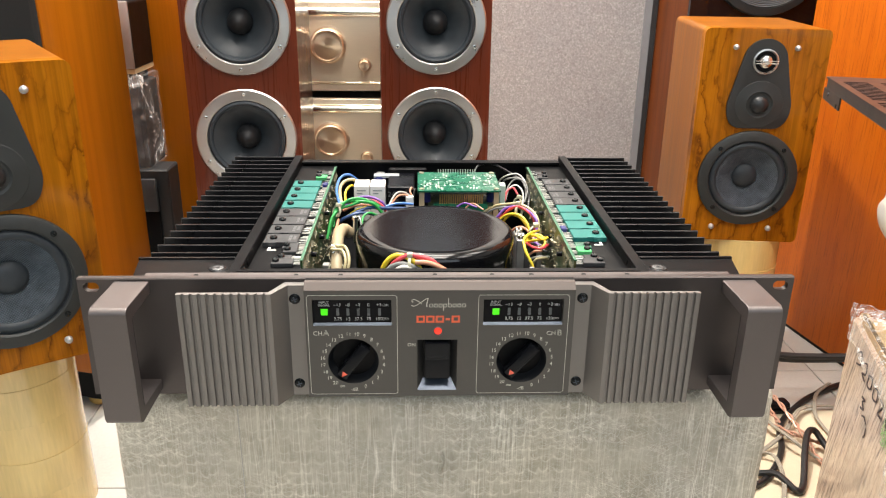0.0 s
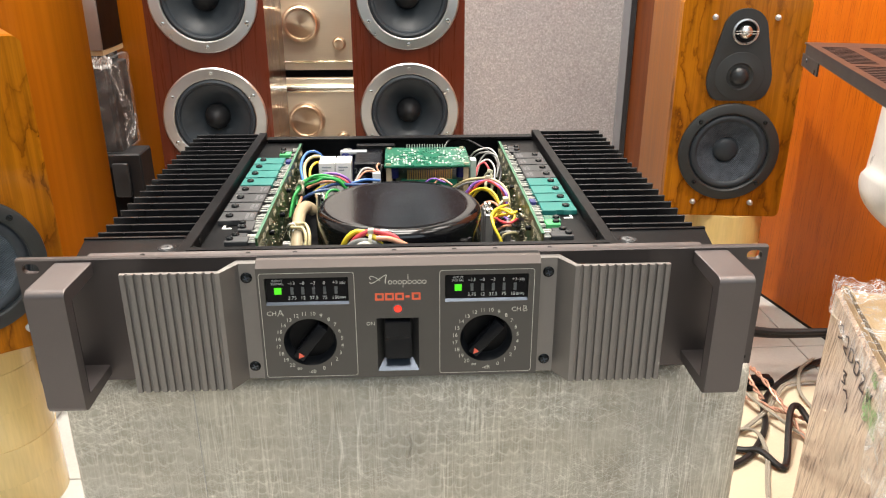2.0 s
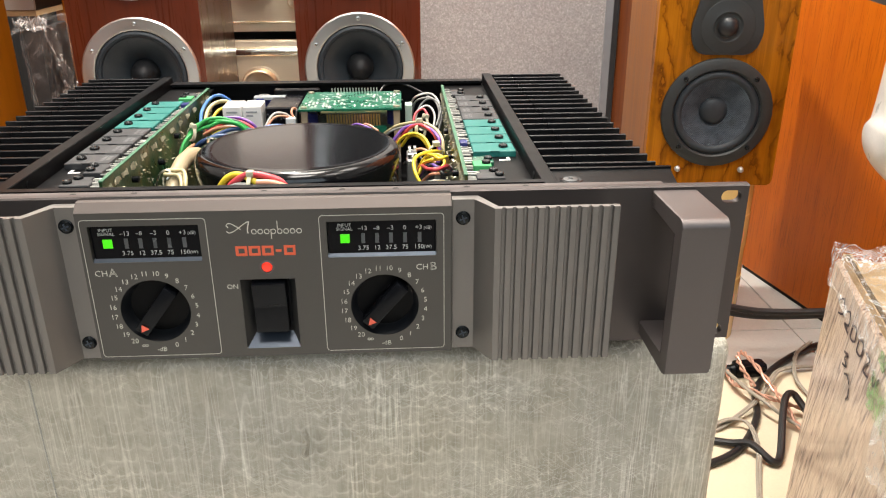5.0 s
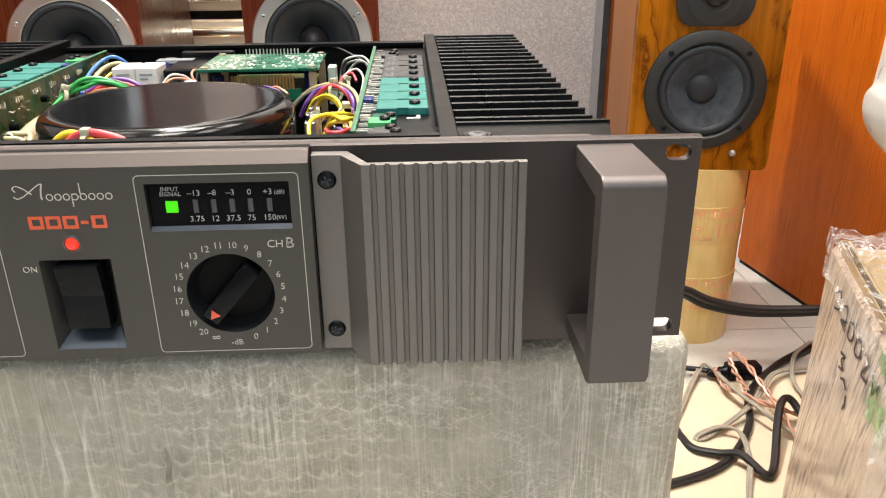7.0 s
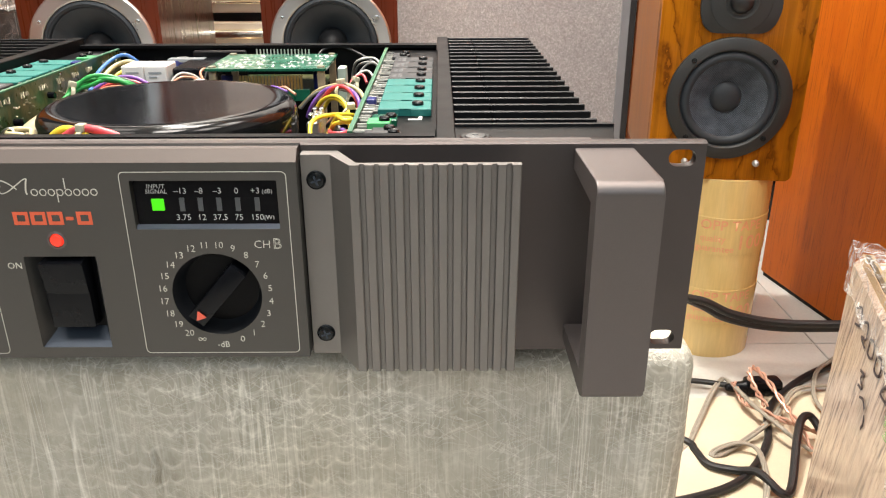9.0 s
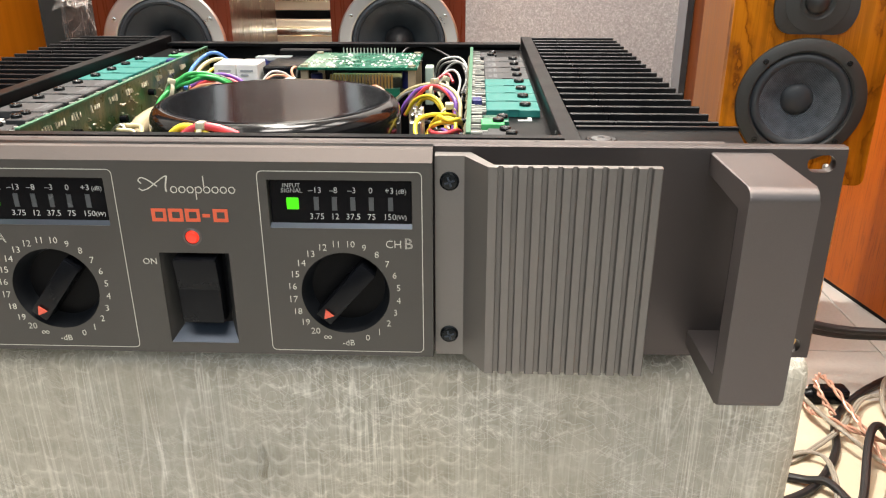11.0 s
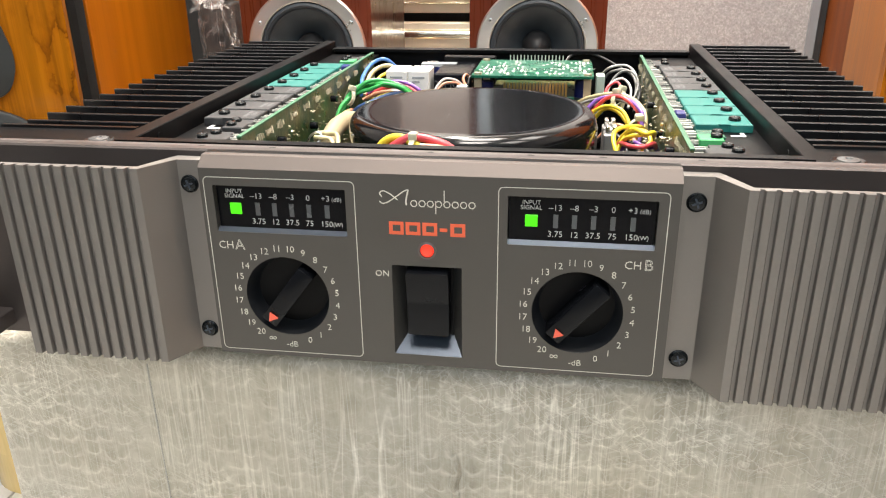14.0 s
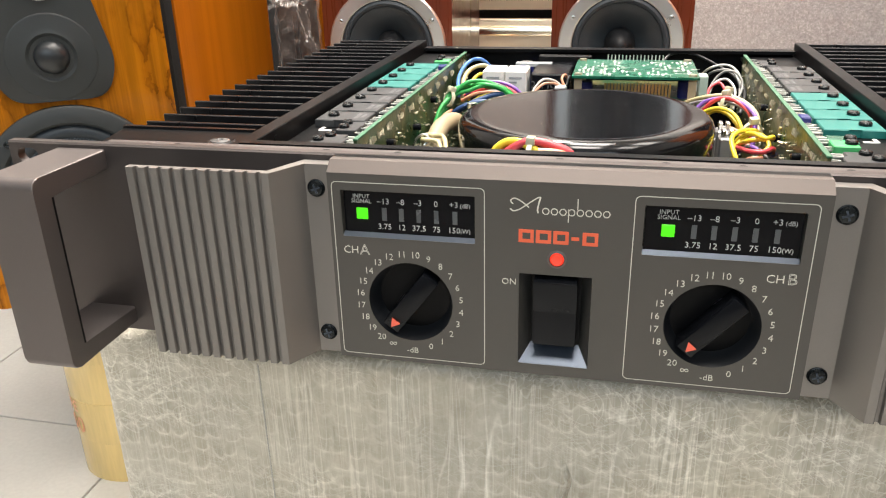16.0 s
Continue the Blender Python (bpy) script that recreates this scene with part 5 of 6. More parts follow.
part("well_sill", prism([(FY + 0.0002, SW[2]), (-0.0042, SW[2]), (-0.0042, SW[2] + 0.0058)], SW[0], SW[1], "x"), M_BEVEL, swi, "pale bevelled sill")
rk = prism([(-0.0042, 0.4068), (-0.0115, 0.4072), (-0.0108, 0.4215), (-0.0142, 0.4352), (-0.0042, 0.4362)], -0.0107, 0.0058, "x")
bmesh.ops.bevel(rk, geom=rk.edges[:], offset=0.0006, segments=2, profile=0.5, affect="EDGES")
part("rocker", rk, M_PLASTIC, swi, "black rocker")
part("print", lettering([("ON", CM - 0.0178, 0.4338, 0.0036)], FY - 0.0001), M_CREAM, mid, "", 0)
pil = part("power_light", lathe([(0.0026, -0.004), (0.0026, 0.0002), (0.002, 0.0011), (0, 0.0014)], facing(CM, FY, 0.4442), 24), M_RED_ON, amp, "lit red pilot lamp")
part("bezel", lathe([(0.0026, 0.0), (0.0028, 0.0005), (0.0036, 0.0002), (0.0036, -0.001)], facing(CM, FY, 0.4442), 28), M_PANEL, pil)

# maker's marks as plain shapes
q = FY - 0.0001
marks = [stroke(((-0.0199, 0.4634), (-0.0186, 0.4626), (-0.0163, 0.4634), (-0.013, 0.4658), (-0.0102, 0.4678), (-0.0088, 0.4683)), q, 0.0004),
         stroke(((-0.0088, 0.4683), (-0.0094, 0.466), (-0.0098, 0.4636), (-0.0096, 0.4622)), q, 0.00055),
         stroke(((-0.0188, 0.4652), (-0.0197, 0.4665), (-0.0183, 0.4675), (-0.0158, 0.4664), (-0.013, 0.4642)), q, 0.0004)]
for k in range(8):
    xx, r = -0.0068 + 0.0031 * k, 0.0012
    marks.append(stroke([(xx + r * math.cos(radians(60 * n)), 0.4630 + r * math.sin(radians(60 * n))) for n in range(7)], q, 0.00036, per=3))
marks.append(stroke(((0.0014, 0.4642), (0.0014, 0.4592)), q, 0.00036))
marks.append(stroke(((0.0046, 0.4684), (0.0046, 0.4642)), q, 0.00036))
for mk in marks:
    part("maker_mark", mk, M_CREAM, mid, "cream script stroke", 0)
for x, w in ((-0.0166, 0.0056), (-0.0102, 0.0056), (-0.0038, 0.0056), (0.0028, 0.0028), (0.0068, 0.0056)):
    if w < 0.004:
        mk = box(x, x + w, q - 0.0001, q + 0.0001, 0.4522, 0.4535)
    else:
        mk = holed([(x, 0.4504), (x + w, 0.4504), (x + w, 0.4555), (x, 0.4555)], [[(x + 0.0014, 0.4517), (x + w - 0.0012, 0.4517), (x + w - 0.0012, 0.4543), (x + 0.0014, 0.4543)]], q - 0.0001, q + 0.0001)
    part("model_mark", mk, M_ORANGE_PRINT, mid, "orange block", 0)

# ribbed side plates, handles and screws
for sx in (-1, 1):
    front = [(0.0903, -0.0062), (0.1012, -0.0062), (0.1098, -0.0205)]
    x = 0.1098
    for k in range(12):
        x2 = x + 0.0034
        front += [(x2 - 0.0004, -0.0206), (x2, -0.0202)]
        if k < 11:
            front += [(x2 + 0.0001, -0.0188), (x2 + 0.0017, -0.0188), (x2 + 0.0018, -0.0202), (x2 + 0.0021, -0.0206)]
        x = x2 + 0.0018
    edge = front[-1][0]
    outline = front + [(edge, -0.0172), (0.1118, -0.0172), (0.1034, -0.0004), (0.0903, -0.0004)]
    part("ribbed_plate", prism([(sx * a - 0.0006, b) for a, b in outline], 0.3922, 0.4752), M_RIB, amp, "bent bronze plate with upright ribs")
    for z in (0.4655, 0.4015):
        sc = part("screw", lathe([(0.0037, 0.0), (0.0036, 0.0004), (0.0033, 0.0006), (0.0031, 0.0004), (0.0028, 0.0011), (0.0011, 0.0015), (0, 0.0014)], facing(sx * 0.0963 - 0.0012, -0.0062, z), 24), M_SCREW, amp, "black cross-head screw")
        cr = bmesh.new()
        add_box(cr, -0.0019, 0.0019, -0.00035, 0.00035, 0.0011, 0.0016)
        add_box(cr, -0.00035, 0.00035, -0.0019, 0.0019, 0.0011, 0.0016)
        cr.transform(facing(sx * 0.0963 - 0.0012, -0.0062, z, 20))
        part("recess", cr, M_BEVEL, sc)
    hb = bmesh.new()
    hx0, hx1 = (0.1915, 0.2138) if sx > 0 else (-0.2168, -0.1940)
    outer = [(a, b) for a, b in rounded(-0.045, 0.03, 0.3940, 0.4758, 0.0042, 7) if a < 0.01] 
    outer = [(0.0, 0.4758)] + [p for p in outer if p[0] < 0] + [(0.0, 0.3940)]
    inner = [(0.0, 0.4018), (-0.0368, 0.4018), (-0.0368, 0.4672), (0.0, 0.4672)]
    add_prism(hb, outer + inner, hx0, hx1, "x")
    es = [e for e in hb.edges if abs(e.verts[0].co.x - e.verts[1].co.x) < 1e-6 and min(v.co.y for v in e.verts) < -0.001]
    bmesh.ops.bevel(hb, geom=es, offset=0.0007, segments=2, profile=0.5, affect="EDGES")
    hd = part("handle", hb, M_PANEL, amp, "bronze rack handle")
    hd.modifiers.new("flat_faces", "WEIGHTED_NORMAL").keep_sharp = True
    # thin black strip added to draw the dark recess behind the grip bar
    part("dark_strip", box(hx0 + 0.0004, hx1 - 0.0004, -0.0368, -0.0345, 0.4020, 0.4670), M_WELL, hd, "black strip added for the dark recess inside the grip")

# chassis
part("bottom_plate", box(-0.139, 0.139, 0.0135, 0.35, 0.388, 0.391), M_BLACK, amp)
rear = part("rear_panel", box(-0.139, 0.139, 0.345, 0.35, 0.391, 0.469, 0.0006), M_BLACK, amp, "black rear panel")
part("rear_lip", box(-0.139, 0.139, 0.338, 0.345, 0.4668, 0.469), M_BLACK, rear)
part("front_wall", box(-0.139, 0.139, 0.0135, 0.0185, 0.391, 0.4771), M_BLACK, amp)
for fx in (-0.19, 0.19):
    for fy in (0.05, 0.31):
        part("foot", lathe([(0, BTOP), (0.014, BTOP), (0.016, BTOP + 0.003), (0.016, 0.388), (0, 0.388)], pose(fx, fy, 0), 24), M_PLASTIC, amp, "black rubber foot")

random.seed(4)
FIN0, FINSTEP, FINS = 0.0585, 0.01578, 19
fin_mesh = None
for sx in (-1, 1):
    hs = part("heat_sink", box(min(sx * 0.1395, sx * 0.1475), max(sx * 0.1395, sx * 0.1475), 0.02, 0.349, 0.388, HS, 0.0004), M_BLACK, amp, "black finned heat sink")
    part("base", box(min(sx * 0.1475, sx * 0.2), max(sx * 0.1475, sx * 0.2), 0.05, 0.345, 0.388, 0.392), M_BLACK, hs)
    pp = prism([(sx * 0.1475, 0.0135), (sx * 0.2095, 0.0135), (sx * 0.2155, 0.046), (sx * 0.1475, 0.046)], 0.388, HS - 0.0008)
    part("front_plate", pp, M_BLACK, hs, "black end plate")
    part("edge", box(min(sx * 0.1475, sx * 0.216), max(sx * 0.1475, sx * 0.216), 0.046, 0.0485, 0.388, HS + 0.0004), M_FIN, hs)
    ps = part("plate_screw", lathe([(0.0064, 0.0), (0.0058, 0.0005), (0.0048, 0.0003), (0.0044, 0.0001)], pose(sx * 0.1555, 0.0285, HS - 0.0008), 28), M_FIN, hs, "countersunk steel screw", 12)
    part("head", lathe([(0.0045, 0.0), (0.0041, 0.0007), (0.0026, 0.0011), (0.0014, 0.0011), (0.0008, 0.0003), (0, 0.0003)], pose(sx * 0.1555, 0.0285, HS - 0.0008), 24), M_WORN, ps, "worn grey screw head")
    for hy in (0.037, 0.0515):
        part("hole", lathe([(0.0024, 0.0), (0.0024, 0.0005), (0, 0.0005)], pose(sx * 0.1395, hy, 0.4685, 0, -90 * sx, 0), 16), M_WELL, hs)
    for k in range(FINS):
        if fin_mesh is None:
            fin = box(0, 0.0635, -0.0009, 0.0009, 0.389 - BTOP, HS - BTOP, 0.0004)
            fin_mesh = part("fin", fin, M_FIN, hs, shift=False)
            f = fin_mesh
        else:
            f = fin_mesh.copy()
            scene.collection.objects.link(f)
            f.parent = hs
        f.location = (0.1475 if sx > 0 else -0.211, FIN0 + k * FINSTEP, 0)

# the inside sits a little higher and nearer than its plan: one scaling about a point in front
INNER = Matrix.Translation((0.01, -0.448, 0.664)) @ Matrix.Scale(0.9823, 4) @ Matrix.Translation((-0.01, 0.448, -0.664))
SHIFT[0] = SHIFT[0] @ INNER
SINK = INNER.inverted() @ Matrix.Translation((0.01, -0.448, 0.664)) @ Matrix.Scale(1.016, 4) @ Matrix.Translation((-0.01, 0.448, -0.664))

# transistor shelves, boards and transistors
pack = bmesh.new()
add_prism(pack, [(0, -0.0098), (0.0105, -0.0098), (0.0112, -0.0092), (0.0158, -0.0092), (0.0165, -0.0098), (0.0268, -0.0098), (0.0268, 0.0098), (0.0165, 0.0098), (0.0158, 0.0092), (0.0112, 0.0092), (0.0105, 0.0098), (0, 0.0098)], 0.0, 0.0038)
bmesh.ops.bevel(pack, geom=[e for e in pack.edges if all(v.co.z > 0.003 for v in e.verts)], offset=0.0004, segments=1, profile=0.5, affect="EDGES")
pack_teal = part("transistor", pack.copy(), M_TEAL, amp, "teal power transistor", shift=False)
pack_grey = part("transistor", pack, M_GREY_PKG, amp, "dark grey power transistor", shift=False)
head = lathe([(0.003, 0.0), (0.003, 0.0012), (0.0025, 0.0018), (0.0011, 0.002), (0, 0.0011)], Matrix(), 18)
head_ob = part("mounting_screw", head, M_SCREW, pack_teal, shift=False)
lead = bmesh.new()
for k in (-1, 0, 1):
    add_box(lead, -0.0078, 0.0, k * 0.0054 - 0.0008, k * 0.0054 + 0.0008, 0.0016, 0.0022)
    add_box(lead, -0.0078, -0.006, k * 0.0054 - 0.0013, k * 0.0054 + 0.0013, 0.0012, 0.003)
lead_ob = part("lead_comb", lead, M_TIN, pack_teal, shift=False)
mark = bmesh.new()
for u, v0, count in ((0.0034, -0.0052, 5), (0.0066, -0.0058, 7)):
    for k in range(count):
        add_box(mark, u - 0.0011, u + 0.0011, v0 + 0.0017 * k, v0 + 0.0017 * k + 0.0009, 0.0037, 0.00387)
mark_ob = part("marking", mark, M_MARK, pack_grey, "pale printed bars", 0, shift=False)
used = set()
right_y = ((0.2788, 0), (0.2566, 0), (0.2337, 0), (0.2133, 0), (0.1909, 1), (0.1686, 1), (0.1465, 1), (0.1238, 1))
left_y = ((0.1124, 0), (0.135, 0), (0.1576, 0), (0.1798, 0), (0.2033, 1), (0.2266, 1), (0.2485, 1), (0.2713, 1))
for sx, rows in ((1, right_y), (-1, left_y)):
    part("transistor_shelf", box(min(sx * 0.1035, sx * 0.1428), max(sx * 0.1035, sx * 0.1428), 0.04, 0.355, 0.4585, 0.461), M_BLACK, amp, "black mounting angle")
    for y, teal in rows:
        src = pack_teal if teal else pack_grey
        if src.name in used:
            o = src.copy()
            scene.collection.objects.link(o)
        else:
            o = src
            used.add(src.name)
        o.location = SHIFT[0] @ Vector((sx * 0.1118, y, 0.4612))
        o.rotation_euler = (0, 0, 0 if sx > 0 else math.pi)
        for piece, xx, zz in ((head_ob, 0.0198, 0.0038), (lead_ob, 0, 0)) + (() if teal else ((mark_ob, 0, 0),)):
            first = piece.name + "_" not in used
            h_ = piece if first else piece.copy()
            if first:
                used.add(piece.name + "_")
            else:
                scene.collection.objects.link(h_)
            h_.parent = o
            h_.location = (xx, 0, zz)
    # smaller packages
    small = ((0.0985, M_PCB if sx > 0 else M_GREY_PKG, 0.110, 0.0125, 0.0062, 0.0034), (0.0862, M_LEAF_GREEN if sx > 0 else M_GREY_PKG, 0.109, 0.011, 0.0052, 0.0045), (0.0745, M_GREY_PKG, 0.112, 0.011, 0.0036, 0.003), (0.0645, M_GREY_PKG, 0.109, 0.0165, 0.0052, 0.0036), (0.300, M_GREY_PKG if sx > 0 else M_LEAF_GREEN, 0.109, 0.011, 0.0055, 0.0036), (0.315, M_GREY_PKG, 0.109, 0.0125, 0.005, 0.003))
    for y, mt, xx, w, half, hh in small:
        sp = part("driver_transistor", box(min(sx * xx, sx * (xx + w)), max(sx * xx, sx * (xx + w)), y - half, y + half, 0.461, 0.461 + hh, 0.0004), mt, amp, "small driver transistor")
        part("mounting_screw", lathe([(0.0027, 0.0), (0.0027, 0.0012), (0.0022, 0.0018), (0.001, 0.0019), (0, 0.0012)], pose(sx * (xx + w - 0.003), y, 0.461 + hh), 18), M_SCREW, sp)
        pins = bmesh.new()
        for j in (-1, 0, 1):
            add_box(pins, min(sx * 0.1042, sx * xx), max(sx * 0.1042, sx * xx), y + j * 0.0026 - 0.0005, y + j * 0.0026 + 0.0005, 0.4626, 0.4632)
        part("lead_comb", pins, M_TIN, sp)
    for tx, ty, arm in ((0.1345, 0.1055 if sx > 0 else 0.0945, 0.007), (0.1262, 0.068, 0.0065)):
        tag = box(min(sx * (tx - arm), sx * tx), max(sx * (tx - arm), sx * tx), ty, ty + 0.0018, 0.461, 0.4614)
        add_box(tag, min(sx * (tx - 0.0018), sx * tx), max(sx * (tx - 0.0018), sx * tx), ty + 0.0018, ty + arm, 0.461, 0.4614)
        part("corner_mark", tag, M_WHITE_PL, amp, "white printed corner mark")
    # upright driver board
    bd = part("driver_board", box(min(sx * 0.1022, sx * 0.1038), max(sx * 0.1022, sx * 0.1038), 0.0615, 0.331, 0.402, 0.4655), M_PCB_BACK, amp, "green driver board with solder joints")
    part("board_edge", box(min(sx * 0.1019, sx * 0.1041), max(sx * 0.1019, sx * 0.1041), 0.0615, 0.331, 0.4652, 0.4662), M_PCB_EDGE, bd)
    sol = bmesh.new()
    for k in range(640):
        y = random.uniform(0.064, 0.329)
        z = random.uniform(0.404, 0.4565)
        if noise.noise(Vector((y * 42, z * 42, sx * 3.0))) < -0.05:
            continue
        r = random.uniform(0.0004, 0.0008)
        m = Matrix.Translation((sx * (0.1022 - r * 0.4), y, z)) @ Euler((random.uniform(-1, 1), 0, random.uniform(-0.6, 0.6))).to_matrix().to_4x4() @ Matrix.Diagonal((random.uniform(0.9, 2.6), random.uniform(0.6, 1.3), random.uniform(0.6, 1.3), 1))
        bmesh.ops.create_icosphere(sol, subdivisions=1, radius=r, matrix=m)
    for y0 in [q for q, _ in rows] + [0.068, 0.083, 0.0965, 0.3, 0.316]:
        for j in range(4):
            y = y0 + (j - 1.5) * 0.0028 + random.uniform(-0.0006, 0.0006)
            reach = random.uniform(0.001, 0.0022)
            pin = box(-0.0005, 0.0005, -0.00036, 0.00036, -reach, reach, 0.00015)
            pin.transform(Matrix.Translation((sx * 0.1012, y, 0.4602)) @ Euler((random.uniform(-0.75, -0.1), sx * 0.35, 0)).to_matrix().to_4x4())
            bead = [sol.verts.new(v.co) for v in pin.verts]
            pin.verts.index_update()
            for f in pin.faces:
                sol.faces.new([bead[v.index] for v in f.verts])
            pin.free()
    tagged(part("solder_joints", sol, M_SOLDER, bd, "bright solder joints"), kind="stuff")
    res = bmesh.new()
    for k in range(58):
        y = 0.066 + k * 0.00445 + random.uniform(-0.0008, 0.0008)
        if random.random() < 0.75:
            z = random.uniform(0.4628, 0.4646)
            add_box(res, min(sx * 0.1042, sx * 0.1095), max(sx * 0.1042, sx * 0.1095), y, y + random.uniform(0.0006, 0.0011), z, z + 0.0006)
    tagged(part("lead_fringe", res, M_TIN, bd, "row of bright bent leads"), kind="stuff")
    part("trimmer", box(min(sx * 0.1045, sx * 0.1095), max(sx * 0.1045, sx * 0.1095), 0.131 if sx > 0 else 0.262, 0.139 if sx > 0 else 0.27, 0.461, 0.4665, 0.0005), M_NAVY, bd, "navy blue trimmer")
    for y, z in ((0.11, 0.452), (0.165, 0.447), (0.21, 0.454)):
        part("capacitor", lathe([(0.0021, 0), (0.0021, 0.004), (0, 0.0045)], Matrix.Translation((sx * 0.1022, y, z)) @ pose(0, 0, 0, 0, -90 * sx, 0), 14), M_PLASTIC, bd, "black bead capacitor")

# transformer can
TX, TY, TR, TZ = -0.0012, 0.1372, 0.0669, 0.4655
can = lathe([(0.0, -0.0004), (TR - 0.012, -0.0003), (TR - 0.0075, 0.0), (TR - 0.0055, -0.0004), (TR - 0.0035, -0.0015), (TR - 0.0018, -0.003), (TR - 0.0006, -0.0053), (TR, -0.0085), (TR, -0.066), (TR - 0.004, -0.072), (TR - 0.004, -0.078), (0, -0.078)], pose(TX, TY, TZ), 96)
part("transformer", can, M_LACQUER, amp, "round black lacquered toroidal transformer", 50)

# rear board with pins
brd = part("protection_board", box(-0.0155, 0.0665, 0.2525, 0.3215, 0.4614, 0.463), M_PCB, amp, "green circuit board on posts")
dots = bmesh.new()
for k in range(135):
    u, v = random.random(), random.random()
    if abs(u - 0.5) < 0.05 + 0.12 * v and v > 0.15 and random.random() < 0.9:
        continue
    u, v = round(u * 26) / 26 + random.uniform(-0.006, 0.006), round(v * 13) / 13
    r = random.uniform(0.0006, 0.0011)
    px, py = -0.0115 + 0.075 * u, 0.258 + 0.056 * v
    bmesh.ops.create_icosphere(dots, subdivisions=2, radius=r, matrix=Matrix.Translation((px, py, 0.463)) @ Matrix.Diagonal((random.uniform(1, 1.5), random.uniform(0.9, 1.5), 0.6, 1)))
    if random.random() < 0.3:
        add_box(dots, px, px + random.uniform(0.003, 0.007), py - 0.0003, py + 0.0003, 0.463, 0.4632)
tagged(part("solder_joints", dots, M_TIN, brd, "bright solder dots"), kind="stuff")
for k in range(16):
    part("pin", box(0.006 + k * 0.0026, 0.0068 + k * 0.0026, 0.3165, 0.3175, 0.463, 0.4672), M_TIN, brd)
for px, py in ((-0.0115, 0.2575), (0.0625, 0.2575), (-0.0115, 0.317), (0.0625, 0.317)):
    part("post", box(px - 0.0025, px + 0.0025, py - 0.0015, py + 0.0015, 0.391, 0.4614), M_TAPE_CORE, brd, "tan post")
    part("post_screw", lathe([(0.0028, 0), (0.0026, 0.0012), (0, 0.0016)], pose(px, py, 0.463), 16), M_SOLDER, brd)
low = part("lower_board", box(-0.005, 0.06, 0.262, 0.3335, 0.444, 0.4456), M_PCB_BACK, amp, "lower board with gold contacts")
for k in range(20):
    part("contact", box(0.006 + k * 0.0022, 0.0074 + k * 0.0022, 0.2575, 0.2595, 0.4475, 0.4575), M_BRASS, low, "gold contact")
part("connector", box(0.0, 0.054, 0.2562, 0.2632, 0.4405, 0.4482), M_PCB, low)
for cx, cz in ((-0.0065, 0.455), (0.0585, 0.457)):
    part("capacitor", lathe([(0.0042, 0.4456), (0.0042, cz), (0.0036, cz + 0.0006), (0, cz + 0.0006)], pose(cx, 0.274, 0), 20), M_NAVY, low, "navy can capacitor")

# boxes at the rear
for x0 in (-0.0795, -0.0635):
    wb = part("film_capacitor", box(x0, x0 + 0.0152, 0.272, 0.296, 0.425, 0.462, 0.0007), M_WHITE_PL, amp, "white box capacitor")
    for k, (zz, ww) in enumerate(((0.4565, 0.009), (0.4535, 0.0055))):
        part("marking", box(x0 + 0.003, x0 + 0.003 + ww, 0.2717, 0.272, zz, zz + 0.0014), M_CLEAR_GREY, wb)
rl = part("relay", box(-0.046, -0.0185, 0.278, 0.331, 0.41, 0.4595, 0.0012), M_PLASTIC, amp, "black relay")
part("marking", lettering([("24MC", -0.0365, 0.4515, 0.0075)], 0.2778), M_MARK, rl, "pale printed figures", 0)
part("marking", box(-0.041, -0.035, 0.2776, 0.278, 0.4435, 0.4465), M_GREY_PKG, rl)
part("relay_strip", box(-0.062, -0.035, 0.318, 0.328, 0.4575, 0.4598), M_CLEAR_GREY, amp, "pale strip")
part("heat_bracket", box(-0.046, -0.006, 0.33, 0.337, 0.42, 0.464, 0.0008), M_BLACK, amp)
for cx, cy in ((-0.0565, 0.322), (-0.0555, 0.334)):
    cc = part("capacitor", lathe([(0.0055, 0.41), (0.0055, 0.4575), (0.0048, 0.4588), (0.0, 0.4588)], pose(cx, cy, 0), 24), M_NAVY, amp, "violet sleeved can capacitor")
    part("top", lathe([(0.0045, 0.4589), (0.0, 0.4592)], pose(cx, cy, 0), 20), M_STEEL, cc)
for by in (0.15, 0.166):
    bt = part("terminal_block", box(0.0695, 0.0765, by - 0.005, by + 0.005, 0.415, 0.451, 0.0008), M_SILVER, amp, "grey metal terminal bracket")
    for dx in (0.0705, 0.0742):
        part("tab", box(dx, dx + 0.0022, by - 0.003, by + 0.003, 0.451, 0.455, 0.0003), M_STEEL, bt, "steel tab")
    part("screw", lathe([(0.0016, 0.451), (0.0016, 0.4525), (0, 0.4529)], pose(0.0733, by, 0), 12), M_STEEL, bt)
part("white_connector", box(-0.0275, -0.0195, 0.262, 0.27, 0.43, 0.454, 0.0006), M_WHITE_PL, amp)
part("white_connector", box(0.0695, 0.0755, 0.29, 0.302, 0.43, 0.4575, 0.0006), M_PALE_GREEN, amp, "pale green clear connector")
part("fuse_holder", box(0.079, 0.086, 0.088, 0.1, 0.41, 0.44, 0.001), M_SILVER, amp)


def wire(points, r, material, label=""):
    bm = tube(points, r if points[0][1] < 0.085 else r * 0.8, 12, 9)
    if points[0][0] > 0.04:
        bm.transform(SINK)
    return part("wire", bm, material, amp, label, 60)


